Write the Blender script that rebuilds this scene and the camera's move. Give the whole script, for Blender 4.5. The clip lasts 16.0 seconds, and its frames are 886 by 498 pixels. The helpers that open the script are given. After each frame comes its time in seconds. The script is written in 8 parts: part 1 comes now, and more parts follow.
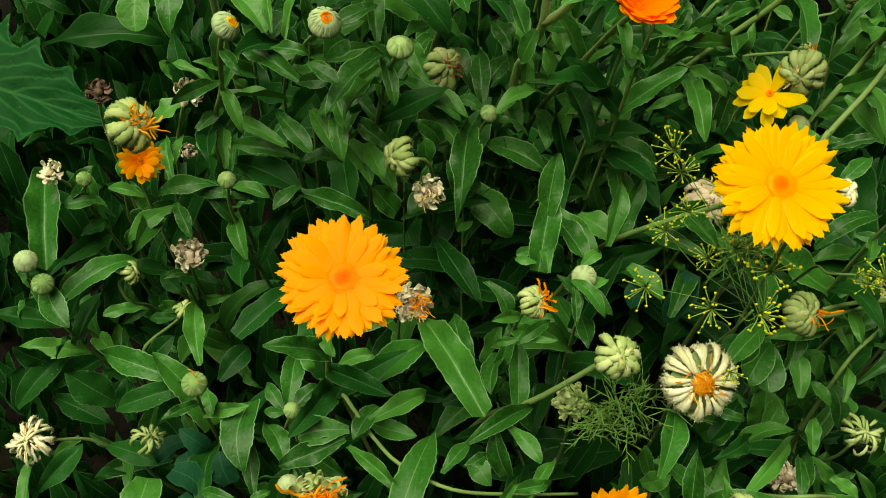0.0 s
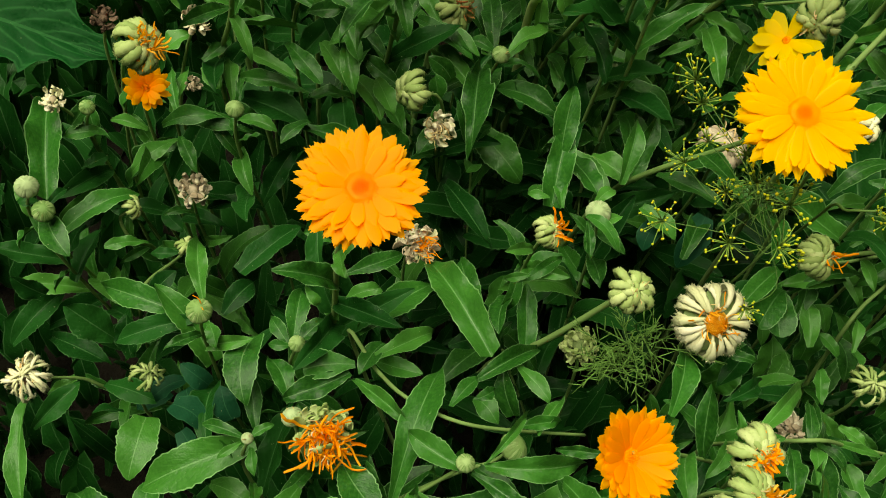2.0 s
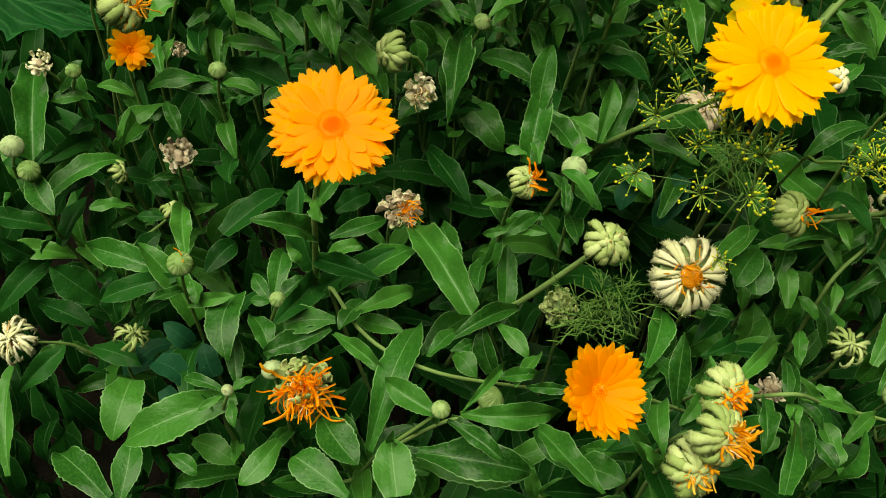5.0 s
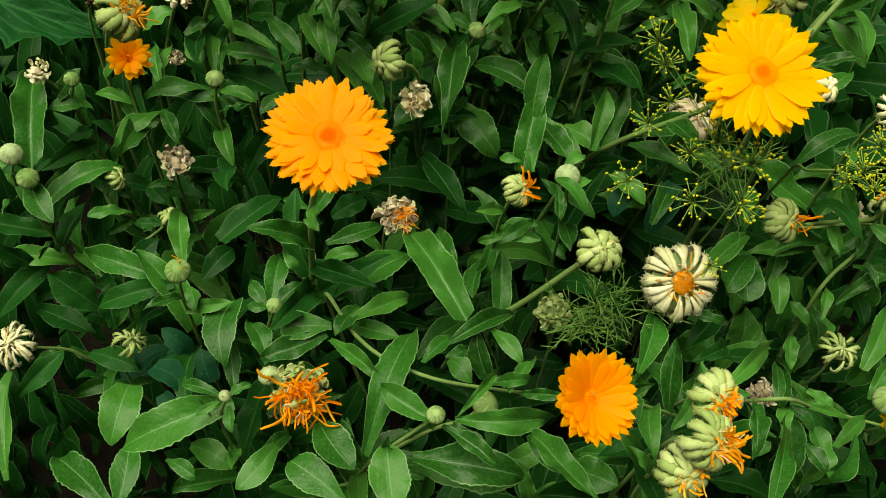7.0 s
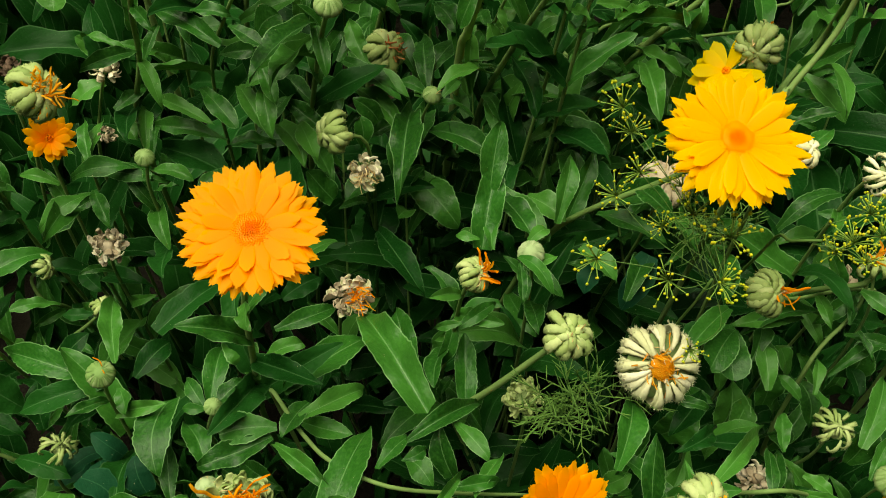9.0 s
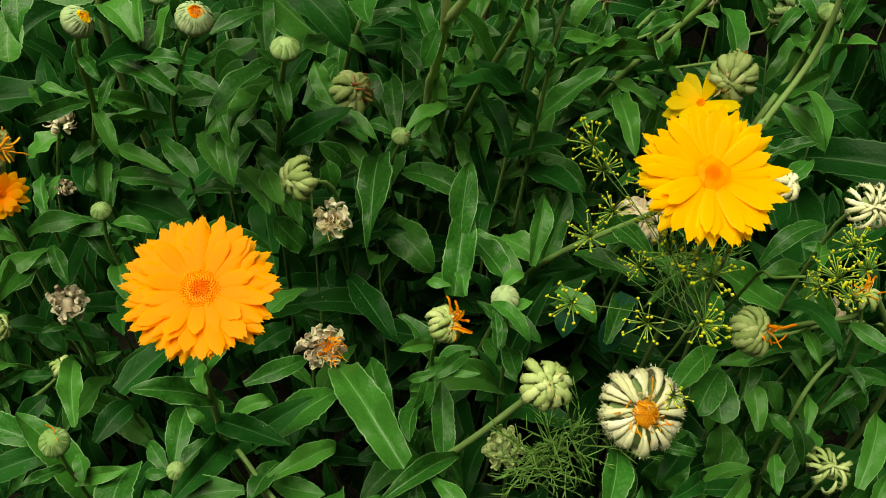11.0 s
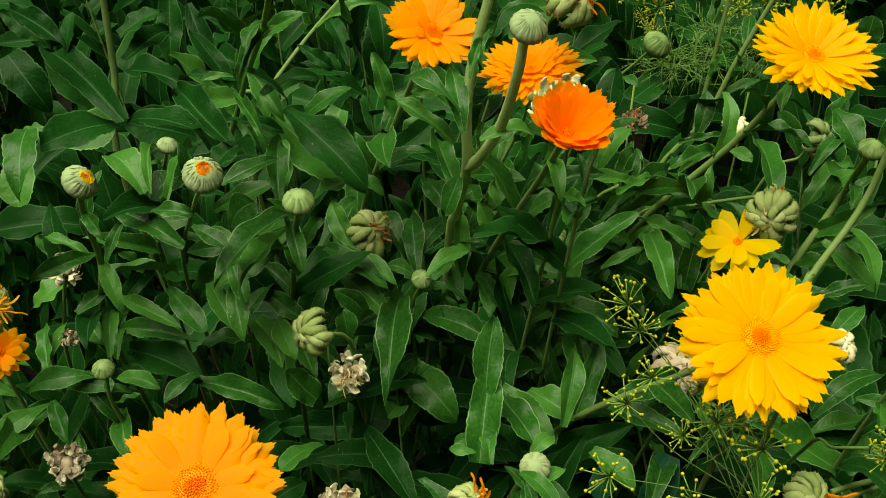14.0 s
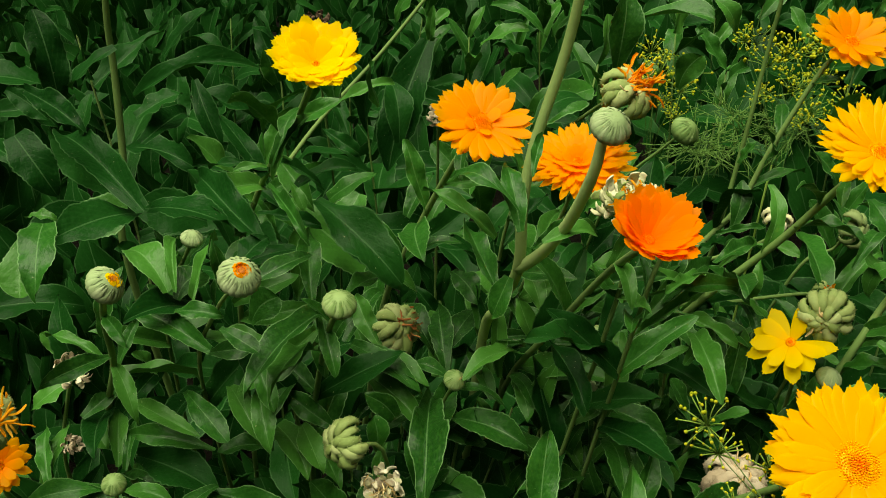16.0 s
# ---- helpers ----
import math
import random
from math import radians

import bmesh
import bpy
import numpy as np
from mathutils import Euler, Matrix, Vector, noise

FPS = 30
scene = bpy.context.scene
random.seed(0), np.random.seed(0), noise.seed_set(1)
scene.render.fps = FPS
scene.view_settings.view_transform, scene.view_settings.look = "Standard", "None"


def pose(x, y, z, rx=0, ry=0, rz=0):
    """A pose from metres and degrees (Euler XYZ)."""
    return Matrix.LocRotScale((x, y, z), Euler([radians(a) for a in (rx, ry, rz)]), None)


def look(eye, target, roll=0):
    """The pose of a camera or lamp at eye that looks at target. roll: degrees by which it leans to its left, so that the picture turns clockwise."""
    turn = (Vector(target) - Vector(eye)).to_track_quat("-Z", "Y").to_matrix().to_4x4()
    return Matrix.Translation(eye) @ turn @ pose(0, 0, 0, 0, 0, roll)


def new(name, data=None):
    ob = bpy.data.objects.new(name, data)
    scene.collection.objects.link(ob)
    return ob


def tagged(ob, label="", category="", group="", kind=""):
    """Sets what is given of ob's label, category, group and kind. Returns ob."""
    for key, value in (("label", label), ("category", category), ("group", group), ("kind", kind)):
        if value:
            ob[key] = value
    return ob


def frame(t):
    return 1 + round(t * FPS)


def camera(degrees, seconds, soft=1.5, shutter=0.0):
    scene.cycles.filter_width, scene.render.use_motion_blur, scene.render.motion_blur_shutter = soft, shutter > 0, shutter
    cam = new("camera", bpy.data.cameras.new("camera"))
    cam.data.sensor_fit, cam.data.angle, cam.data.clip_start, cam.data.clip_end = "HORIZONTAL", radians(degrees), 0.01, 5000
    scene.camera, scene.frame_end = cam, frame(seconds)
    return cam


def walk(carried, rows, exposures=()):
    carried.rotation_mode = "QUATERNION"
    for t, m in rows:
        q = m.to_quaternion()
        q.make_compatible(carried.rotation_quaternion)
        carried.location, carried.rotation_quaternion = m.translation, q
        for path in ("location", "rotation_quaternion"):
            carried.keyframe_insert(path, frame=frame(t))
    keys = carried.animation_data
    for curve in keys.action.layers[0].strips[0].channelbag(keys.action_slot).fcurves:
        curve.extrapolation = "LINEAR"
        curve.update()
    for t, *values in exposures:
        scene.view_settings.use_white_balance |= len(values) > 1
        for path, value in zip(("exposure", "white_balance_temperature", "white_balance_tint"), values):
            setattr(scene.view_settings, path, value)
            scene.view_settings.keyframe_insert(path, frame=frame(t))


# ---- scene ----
cam = camera(52.3, 16.0, 1.0)
PATH = [
    (0, (-0.007, 0.01, 0.852), (0.009, 1.449, -0.537), 0.5),
    (0.5, (-0.014, 0.006, 0.839), (0.015, 1.437, -0.558), 1.6),
    (1, (-0.016, 0.002, 0.828), (0.014, 1.428, -0.574), 2.0),
    (1.5, (-0.02, -0.001, 0.824), (0.019, 1.422, -0.581), 2.3),
    (2, (-0.022, -0.009, 0.817), (0.023, 1.418, -0.583), 2.6),
    (2.5, (-0.025, -0.011, 0.811), (0.02, 1.418, -0.588), 2.6),
    (3, (-0.021, -0.016, 0.808), (0.026, 1.414, -0.589), 2.7),
    (3.5, (-0.014, -0.022, 0.802), (0.03, 1.413, -0.59), 2.5),
    (4, (-0.01, -0.028, 0.798), (0.03, 1.411, -0.591), 2.4),
    (4.5, (-0.006, -0.037, 0.796), (0.031, 1.408, -0.587), 2.3),
    (7, (-0.005, -0.042, 0.804), (0.041, 1.406, -0.575), 2.5),
    (7.5, (-0.001, -0.035, 0.805), (0.051, 1.419, -0.567), 2.6),
    (8, (0.003, -0.028, 0.799), (0.077, 1.446, -0.551), 3.0),
    (8.5, (0.011, -0.014, 0.791), (0.094, 1.486, -0.529), 2.4),
    (9, (0.015, 0.012, 0.786), (0.094, 1.529, -0.514), 1.4),
    (11.5, (0.031, 0.034, 0.775), (0.132, 1.624, -0.435), -0.2),
    (12, (0.033, 0.038, 0.772), (0.124, 1.656, -0.399), -0.4),
    (12.5, (0.03, 0.049, 0.776), (0.119, 1.68, -0.378), -0.2),
    (13, (0.039, 0.058, 0.771), (0.102, 1.723, -0.336), -1.0),
    (13.5, (0.032, 0.066, 0.769), (0.1, 1.756, -0.298), -1.0),
    (14, (0.032, 0.079, 0.784), (0.089, 1.772, -0.279), -1.5),
    (14.5, (0.035, 0.099, 0.791), (0.089, 1.808, -0.246), -1.5),
    (15, (0.029, 0.121, 0.802), (0.076, 1.828, -0.239), -1.4),
    (15.5, (0.021, 0.118, 0.792), (0.084, 1.85, -0.205), -1.0),
    (16, (-0.004, 0.122, 0.782), (0.114, 1.886, -0.153), -0.0),
]
walk(cam, [(t, look(eye, target, roll)) for t, eye, target, roll in PATH], [(0, 0.47, 7800, 3), (9, 0.47, 7800, 3), (13, 0.42, 7800, 3), (16, 0.41, 7800, 3)])

# ---------------------------------------------------------------- light
world = bpy.data.worlds.new("overcast_sky")
scene.world = world
world.use_nodes = True
wt = world.node_tree
sky = wt.nodes.new("ShaderNodeTexSky")
sky.sky_type = 'NISHITA'
sky.sun_disc = False
sky.sun_elevation = radians(75)
sky.sun_rotation = radians(238)
sky.air_density = 1.0
sky.dust_density = 4.0
# a thin cloud cover takes most of the blue out of the sky
cloud = wt.nodes.new("ShaderNodeRGBToBW")
veil = wt.nodes.new("ShaderNodeMix")
veil.data_type = 'RGBA'
veil.inputs[0].default_value = 0.92
wt.links.new(sky.outputs[0], cloud.inputs[0])
wt.links.new(sky.outputs[0], veil.inputs[6])
wt.links.new(cloud.outputs[0], veil.inputs[7])
wt.links.new(veil.outputs[2], wt.nodes["Background"].inputs[0])
wt.nodes["Background"].inputs[1].default_value = 0.012
sun = new("sun", bpy.data.lights.new("sun", 'SUN'))
sun.data.energy = 5.0
sun.data.angle = radians(60)
sun.data.color = (1.0, 0.96, 0.88)
sun.matrix_world = look((-0.5, -0.35, 2.2), (0, 0.0, 0))


# ---------------------------------------------------------------- materials
def material(name, rough=0.6, spec=0.3):
    """A node material; returns it with its tree and shader node."""
    m = bpy.data.materials.new(name)
    m.use_nodes = True
    nt = m.node_tree
    b = nt.nodes["Principled BSDF"]
    b.inputs["Roughness"].default_value = rough
    b.inputs["Specular IOR Level"].default_value = spec
    return m, nt, b


def nd(nt, kind, **props):
    n = nt.nodes.new(kind)
    for k, v in props.items():
        if k == "op":
            n.operation = v
        elif k == "blend":
            n.data_type = 'RGBA'
            n.blend_type = v
        elif k == "scale":
            n.inputs["Scale"].default_value = v
        elif k == "detail":
            n.inputs["Detail"].default_value = v
    return n


def calc(nt, op, a, b=None):
    n = nd(nt, "ShaderNodeMath", op=op)
    for i, v in enumerate((a, b)):
        if v is None:
            continue
        if isinstance(v, (int, float)):
            n.inputs[i].default_value = v
        else:
            nt.links.new(v, n.inputs[i])
    return n.outputs[0]


def mixed(nt, fac, a, b, blend='MIX'):
    n = nd(nt, "ShaderNodeMix", blend=blend)
    for sock, v in ((n.inputs[0], fac), (n.inputs[6], a), (n.inputs[7], b)):
        if isinstance(v, (int, float)):
            sock.default_value = v
        elif isinstance(v, tuple):
            sock.default_value = (*v, 1)
        else:
            nt.links.new(v, sock)
    return n.outputs[2]


def ramp(nt, fac, stops):
    n = nt.nodes.new("ShaderNodeValToRGB")
    while len(n.color_ramp.elements) < len(stops):
        n.color_ramp.elements.new(0.5)
    for e, (p, c) in zip(n.color_ramp.elements, stops):
        e.position, e.color = p, (*c, 1)
    nt.links.new(fac, n.inputs[0])
    return n.outputs[0]


def chance(nt):
    """A random number per object and island."""
    a = nt.nodes.new("ShaderNodeObjectInfo").outputs["Random"]
    b = nt.nodes.new("ShaderNodeNewGeometry").outputs["Random Per Island"]
    return calc(nt, 'FRACT', calc(nt, 'ADD', a, b))


def coords(nt, which="Object"):
    return nt.nodes.new("ShaderNodeTexCoord").outputs[which]


def noisy(nt, vec, scale, detail=3.0):
    n = nd(nt, "ShaderNodeTexNoise", scale=scale, detail=detail)
    nt.links.new(vec, n.inputs["Vector"])
    return n.outputs["Fac"]


def bumped(nt, b, height, strength, distance=0.001):
    n = nt.nodes.new("ShaderNodeBump")
    n.inputs["Strength"].default_value = strength
    n.inputs["Distance"].default_value = distance
    nt.links.new(height, n.inputs["Height"])
    nt.links.new(n.outputs[0], b.inputs["Normal"])


def thin(m, nt, b, colour, part):
    """Lets part of the light through, as leaves and petals do."""
    tr = nt.nodes.new("ShaderNodeBsdfTranslucent")
    mx = nt.nodes.new("ShaderNodeMixShader")
    mx.inputs[0].default_value = part
    nt.links.new(colour, tr.inputs[0])
    nt.links.new(b.outputs[0], mx.inputs[1])
    nt.links.new(tr.outputs[0], mx.inputs[2])
    nt.links.new(mx.outputs[0], nt.nodes["Material Output"].inputs[0])


def world_place(nt):
    return nt.nodes.new("ShaderNodeNewGeometry").outputs["Position"]


def leaf_material(name, dark, mid, light, rib, part=0.14, rough=0.4, margin=0.36, veins=0.03, gloss=0.15):
    m, nt, b = material(name, rough, gloss)
    uv = coords(nt, "UV")
    sep = nt.nodes.new("ShaderNodeSeparateXYZ")
    nt.links.new(uv, sep.inputs[0])
    off = calc(nt, 'ABSOLUTE', calc(nt, 'SUBTRACT', sep.outputs[0], 0.5))
    place = world_place(nt)
    rnd = chance(nt)
    base = ramp(nt, rnd, [(0.0, dark), (0.5, mid), (1.0, light)])
    blot = noisy(nt, place, 60, 4)
    base = mixed(nt, calc(nt, 'MULTIPLY', noisy(nt, place, 14, 2), 0.5), base, dark)
    base = mixed(nt, calc(nt, 'MULTIPLY', blot, 0.5), base, tuple(c * 0.45 for c in mid))
    fine = noisy(nt, place, 420, 3)
    base = mixed(nt, calc(nt, 'MULTIPLY', calc(nt, 'SUBTRACT', fine, 0.42), 0.7), base, light)
    # side veins leave the midrib at a slant
    wave = nd(nt, "ShaderNodeTexWave", scale=1.0)
    wave.inputs["Distortion"].default_value = 1.2
    wave.inputs["Detail"].default_value = 1.0
    comb = nt.nodes.new("ShaderNodeCombineXYZ")
    nt.links.new(calc(nt, 'SUBTRACT', calc(nt, 'MULTIPLY', sep.outputs[1], 2.6), calc(nt, 'MULTIPLY', off, 2.2)), comb.inputs[0])
    nt.links.new(comb.outputs[0], wave.inputs["Vector"])
    vein = calc(nt, 'POWER', wave.outputs["Fac"], 9.0)
    base = mixed(nt, calc(nt, 'MULTIPLY', vein, veins), base, rib)
    mid_rib = calc(nt, 'LESS_THAN', off, 0.018)
    base = mixed(nt, calc(nt, 'MULTIPLY', mid_rib, 0.32), base, rib)
    edge = calc(nt, 'GREATER_THAN', calc(nt, 'ADD', off, calc(nt, 'MULTIPLY', fine, 0.03)), 0.484)
    base = mixed(nt, calc(nt, 'MULTIPLY', edge, margin), base, rib)
    # a few pale specks and old bites
    speck = calc(nt, 'GREATER_THAN', noisy(nt, place, 620, 1), 0.785)
    base = mixed(nt, calc(nt, 'MULTIPLY', speck, 0.5), base, (0.35, 0.4, 0.22))
    nt.links.new(base, b.inputs["Base Color"])
    rg = calc(nt, 'ADD', calc(nt, 'MULTIPLY', fine, 0.16), rough - 0.06)
    nt.links.new(rg, b.inputs["Roughness"])
    h = calc(nt, 'SUBTRACT', calc(nt, 'ADD', calc(nt, 'MULTIPLY', fine, 0.5), calc(nt, 'MULTIPLY', noisy(nt, place, 230, 2), 1.2)), calc(nt, 'ADD', calc(nt, 'MULTIPLY', vein, 0.08), mid_rib))
    bumped(nt, b, h, 0.5, 0.0009)
    thin(m, nt, b, mixed(nt, 0.4, base, (0.04, 0.22, 0.01)), part)
    return m


def plain_material(name, cols, rough=0.6, scale=300, part=0.0, bump=0.3, spec=0.25, dirt=(0.1, 0.07, 0.03), dirty=0.3, grainy=0.3):
    """Colour by piece, with fine grain and blotches."""
    m, nt, b = material(name, rough, spec)
    place = world_place(nt)
    n = len(cols)
    base = ramp(nt, chance(nt), [(i / max(1, n - 1), c) for i, c in enumerate(cols)])
    grain = noisy(nt, place, scale, 4)
    base = mixed(nt, calc(nt, 'MULTIPLY', grain, grainy), base, tuple(c * 0.5 for c in cols[0]))
    blot = noisy(nt, place, scale / 6, 3)
    base = mixed(nt, calc(nt, 'MULTIPLY', calc(nt, 'GREATER_THAN', blot, 0.6), dirty), base, dirt)
    nt.links.new(base, b.inputs["Base Color"])
    bumped(nt, b, grain, bump, 0.0006)
    if part:
        thin(m, nt, b, base, part)
    return m


def petal_material(name, root, mid, tip, back):
    m, nt, b = material(name, 0.55, 0.2)
    sep = nt.nodes.new("ShaderNodeSeparateXYZ")
    nt.links.new(coords(nt, "UV"), sep.inputs[0])
    col = ramp(nt, sep.outputs[1], [(0.0, root), (0.35, mid), (1.0, tip)])
    rnd = chance(nt)
    col = mixed(nt, calc(nt, 'MULTIPLY', rnd, 0.35), col, mid)
    line = nd(nt, "ShaderNodeTexWave", scale=3.2)
    line.inputs["Distortion"].default_value = 0.6
    nt.links.new(coords(nt, "UV"), line.inputs["Vector"])
    col = mixed(nt, calc(nt, 'MULTIPLY', calc(nt, 'POWER', line.outputs["Fac"], 3.0), 0.04), col, back)
    grain = noisy(nt, world_place(nt), 500, 2)
    col = mixed(nt, calc(nt, 'MULTIPLY', grain, 0.18), col, back)
    nt.links.new(col, b.inputs["Base Color"])
    bumped(nt, b, line.outputs["Fac"], 0.05, 0.0006)
    thin(m, nt, b, col, 0.58)
    return m


LEAF = leaf_material("calendula_leaf", (0.006, 0.048, 0.005), (0.019, 0.12, 0.012), (0.068, 0.25, 0.033), (0.17, 0.36, 0.13), 0.07, 0.36, 0.56, gloss=0.2)
# deeper green of old lower leaves, with the bed's inner shade painted in
LEAF_OLD_SHADED = leaf_material("old_calendula_leaf", (0.002, 0.024, 0.003), (0.006, 0.053, 0.007), (0.013, 0.085, 0.012), (0.08, 0.2, 0.07), 0.05, 0.36, 0.34, gloss=0.06)
LEAF_BLUE = leaf_material("weed_leaf", (0.004, 0.036, 0.014), (0.006, 0.055, 0.022), (0.01, 0.075, 0.03), (0.04, 0.15, 0.06), 0.1, 0.5, 0.3, gloss=0.06)
LEAF_TOOTH = leaf_material("toothed_leaf", (0.003, 0.045, 0.008), (0.004, 0.06, 0.011), (0.006, 0.075, 0.014), (0.03, 0.16, 0.04), 0.12, 0.55, 0.2, 0.3, gloss=0.04)
STEM = plain_material("green_stem", [(0.15, 0.29, 0.07), (0.22, 0.37, 0.11)], 0.7, 350, 0.25, 0.5, dirty=0.1)
# green_stem brightened for light that upright stalks miss, and for pale hairs
LIT_STEM = plain_material("young_stem", [(0.32, 0.5, 0.15), (0.45, 0.62, 0.24)], 0.7, 350, 0.3, 0.5, dirty=0.1)
BRACT = plain_material("bud_bract", [(0.12, 0.25, 0.06), (0.2, 0.35, 0.1), (0.33, 0.48, 0.19)], 0.65, 500, 0.1, 0.4, dirty=0.1)
BLUE_BRACT = plain_material("grey_green_bract", [(0.27, 0.4, 0.17), (0.4, 0.52, 0.27)], 0.7, 500, 0.05, 0.4, dirty=0.1)
ORANGE = petal_material("orange_petal", (1.0, 0.33, 0.001), (1.0, 0.42, 0.001), (1.0, 0.48, 0.002), (0.98, 0.33, 0.001))
YELLOW = petal_material("golden_petal", (1.0, 0.47, 0.001), (1.0, 0.6, 0.002), (1.0, 0.65, 0.003), (1.0, 0.46, 0.002))
LEMON = petal_material("yellow_petal", (1.0, 0.68, 0.002), (1.0, 0.74, 0.003), (1.0, 0.78, 0.004), (1.0, 0.64, 0.003))
DEEP = petal_material("deep_orange_petal", (1.0, 0.2, 0.001), (1.0, 0.29, 0.001), (1.0, 0.35, 0.002), (1.0, 0.22, 0.001))
DISC = plain_material("orange_disc", [(0.98, 0.19, 0.003), (1.0, 0.23, 0.004), (1.0, 0.27, 0.005)], 0.6, 900, 0, 0.3, dirty=0.0)
DISC_YELLOW = plain_material("golden_disc", [(0.98, 0.36, 0.004), (1.0, 0.46, 0.005), (1.0, 0.54, 0.006)], 0.6, 900, 0, 0.3, dirty=0.0)
DISC_ORANGE = plain_material("orange_floret", [(1.0, 0.32, 0.003), (1.0, 0.36, 0.003), (1.0, 0.41, 0.004)], 0.6, 900, 0, 0.3, dirty=0.0)
SEED_GREEN = plain_material("green_achene", [(0.22, 0.33, 0.09), (0.33, 0.45, 0.15), (0.46, 0.56, 0.24)], 0.65, 600, 0.08, 0.5, dirt=(0.2, 0.15, 0.05), dirty=0.12)
SEED_DULL = plain_material("dull_green_achene", [(0.13, 0.21, 0.07), (0.2, 0.3, 0.1), (0.28, 0.38, 0.15)], 0.7, 600, 0.05, 0.5, dirt=(0.12, 0.08, 0.03), dirty=0.25)
SEED_CREAM = plain_material("cream_achene", [(0.58, 0.55, 0.34), (0.72, 0.69, 0.47), (0.84, 0.82, 0.62)], 0.75, 700, 0.05, 0.6, dirt=(0.25, 0.17, 0.08), dirty=0.25)
SEED_PALE = plain_material("pale_achene", [(0.56, 0.6, 0.32), (0.68, 0.7, 0.42), (0.78, 0.78, 0.54)], 0.75, 700, 0.05, 0.6, dirt=(0.22, 0.2, 0.08), dirty=0.15)
SEED_BROWN = plain_material("brown_achene", [(0.13, 0.09, 0.05), (0.26, 0.19, 0.11), (0.36, 0.29, 0.18)], 0.8, 600, 0, 0.7, dirty=0.35)
SEED_TAN = plain_material("tan_achene", [(0.28, 0.23, 0.14), (0.45, 0.39, 0.26), (0.58, 0.52, 0.37)], 0.8, 600, 0, 0.7, dirty=0.3)
SEED_DARK = plain_material("dark_brown_achene", [(0.06, 0.04, 0.025), (0.12, 0.08, 0.05), (0.18, 0.12, 0.08)], 0.8, 600, 0, 0.7, dirty=0.3)
WITHER = plain_material("withered_orange", [(1.0, 0.3, 0.005), (1.0, 0.4, 0.01), (1.0, 0.5, 0.025)], 0.6, 500, 0.42, 0.3, dirt=(0.7, 0.17, 0.01), dirty=0.25, grainy=0.1)
WITHER_GOLD = plain_material("withered_gold", [(0.85, 0.32, 0.01), (0.95, 0.48, 0.02), (0.95, 0.6, 0.08)], 0.6, 500, 0.42, 0.3, dirty=0.05, grainy=0.1)
WITHER_TAN = plain_material("withered_tan", [(0.55, 0.36, 0.13), (0.7, 0.55, 0.26), (0.8, 0.7, 0.42)], 0.7, 500, 0.1, 0.3, dirty=0.2)
STYLE = plain_material("dry_style", [(0.6, 0.4, 0.12), (0.75, 0.6, 0.3), (0.8, 0.72, 0.45)], 0.7, 500, 0.1, 0.2, dirty=0.1)
RUST = plain_material("withered_rust", [(0.3, 0.09, 0.02), (0.45, 0.16, 0.04), (0.55, 0.25, 0.08)], 0.7, 500, 0.1, 0.3, dirty=0.3)
DILL = plain_material("dill_green", [(0.15, 0.29, 0.04), (0.24, 0.4, 0.07)], 0.6, 500, 0, 0.2, dirty=0.0)
DILL_RAY = plain_material("dill_ray", [(0.06, 0.14, 0.025), (0.1, 0.2, 0.04)], 0.6, 500, 0, 0.2, dirty=0.0)
DILL_LEAF = plain_material("dill_thread", [(0.07, 0.18, 0.03), (0.14, 0.29, 0.055)], 0.6, 500, 0, 0.2, dirty=0.0)
DILL_BUD = plain_material("dill_floret", [(0.36, 0.46, 0.02), (0.5, 0.53, 0.025), (0.66, 0.6, 0.03)], 0.6, 700, 0.1, 0.3, dirty=0.0)


def soil_material():
    m, nt, b = material("soil", 0.95, 0.1)
    place = world_place(nt)
    # near-black tones: the shade in the gaps is put into the soil colour
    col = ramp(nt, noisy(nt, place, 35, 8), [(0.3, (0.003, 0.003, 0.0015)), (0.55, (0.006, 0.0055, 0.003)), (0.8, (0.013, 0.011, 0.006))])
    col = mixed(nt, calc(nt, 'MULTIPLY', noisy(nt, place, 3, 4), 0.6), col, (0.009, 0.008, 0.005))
    nt.links.new(col, b.inputs["Base Color"])
    bumped(nt, b, noisy(nt, place, 90, 8), 0.8, 0.01)
    return m


SOIL = soil_material()


# ---------------------------------------------------------------- mesh helpers
def mesh_from(name, verts, faces, mat, uvs=None, smooth=True):
    me = bpy.data.meshes.new(name)
    me.from_pydata(verts, [], faces)
    me.materials.append(mat)
    if smooth:
        me.polygons.foreach_set("use_smooth", [True] * len(me.polygons))
    if uvs is not None:
        layer = me.uv_layers.new(name="UVMap")
        idx = np.zeros(len(me.loops), dtype=np.int32)
        me.loops.foreach_get("vertex_index", idx)
        layer.data.foreach_set("uv", np.asarray(uvs, dtype=np.float32)[idx].ravel())
    me.update()
    return me


def part(name, me, parent, m=None, label=""):
    """Links a mesh as one part: of a plant, at the pose m in the world; of another part, at m in that part's own space."""
    ob = new(name, me)
    ob.parent = parent
    if parent.type == 'EMPTY':
        ob.matrix_parent_inverse = Matrix.Translation(-parent.location)
    if m is not None:
        ob.matrix_basis = m
    if label:
        tagged(ob, label)
    return ob


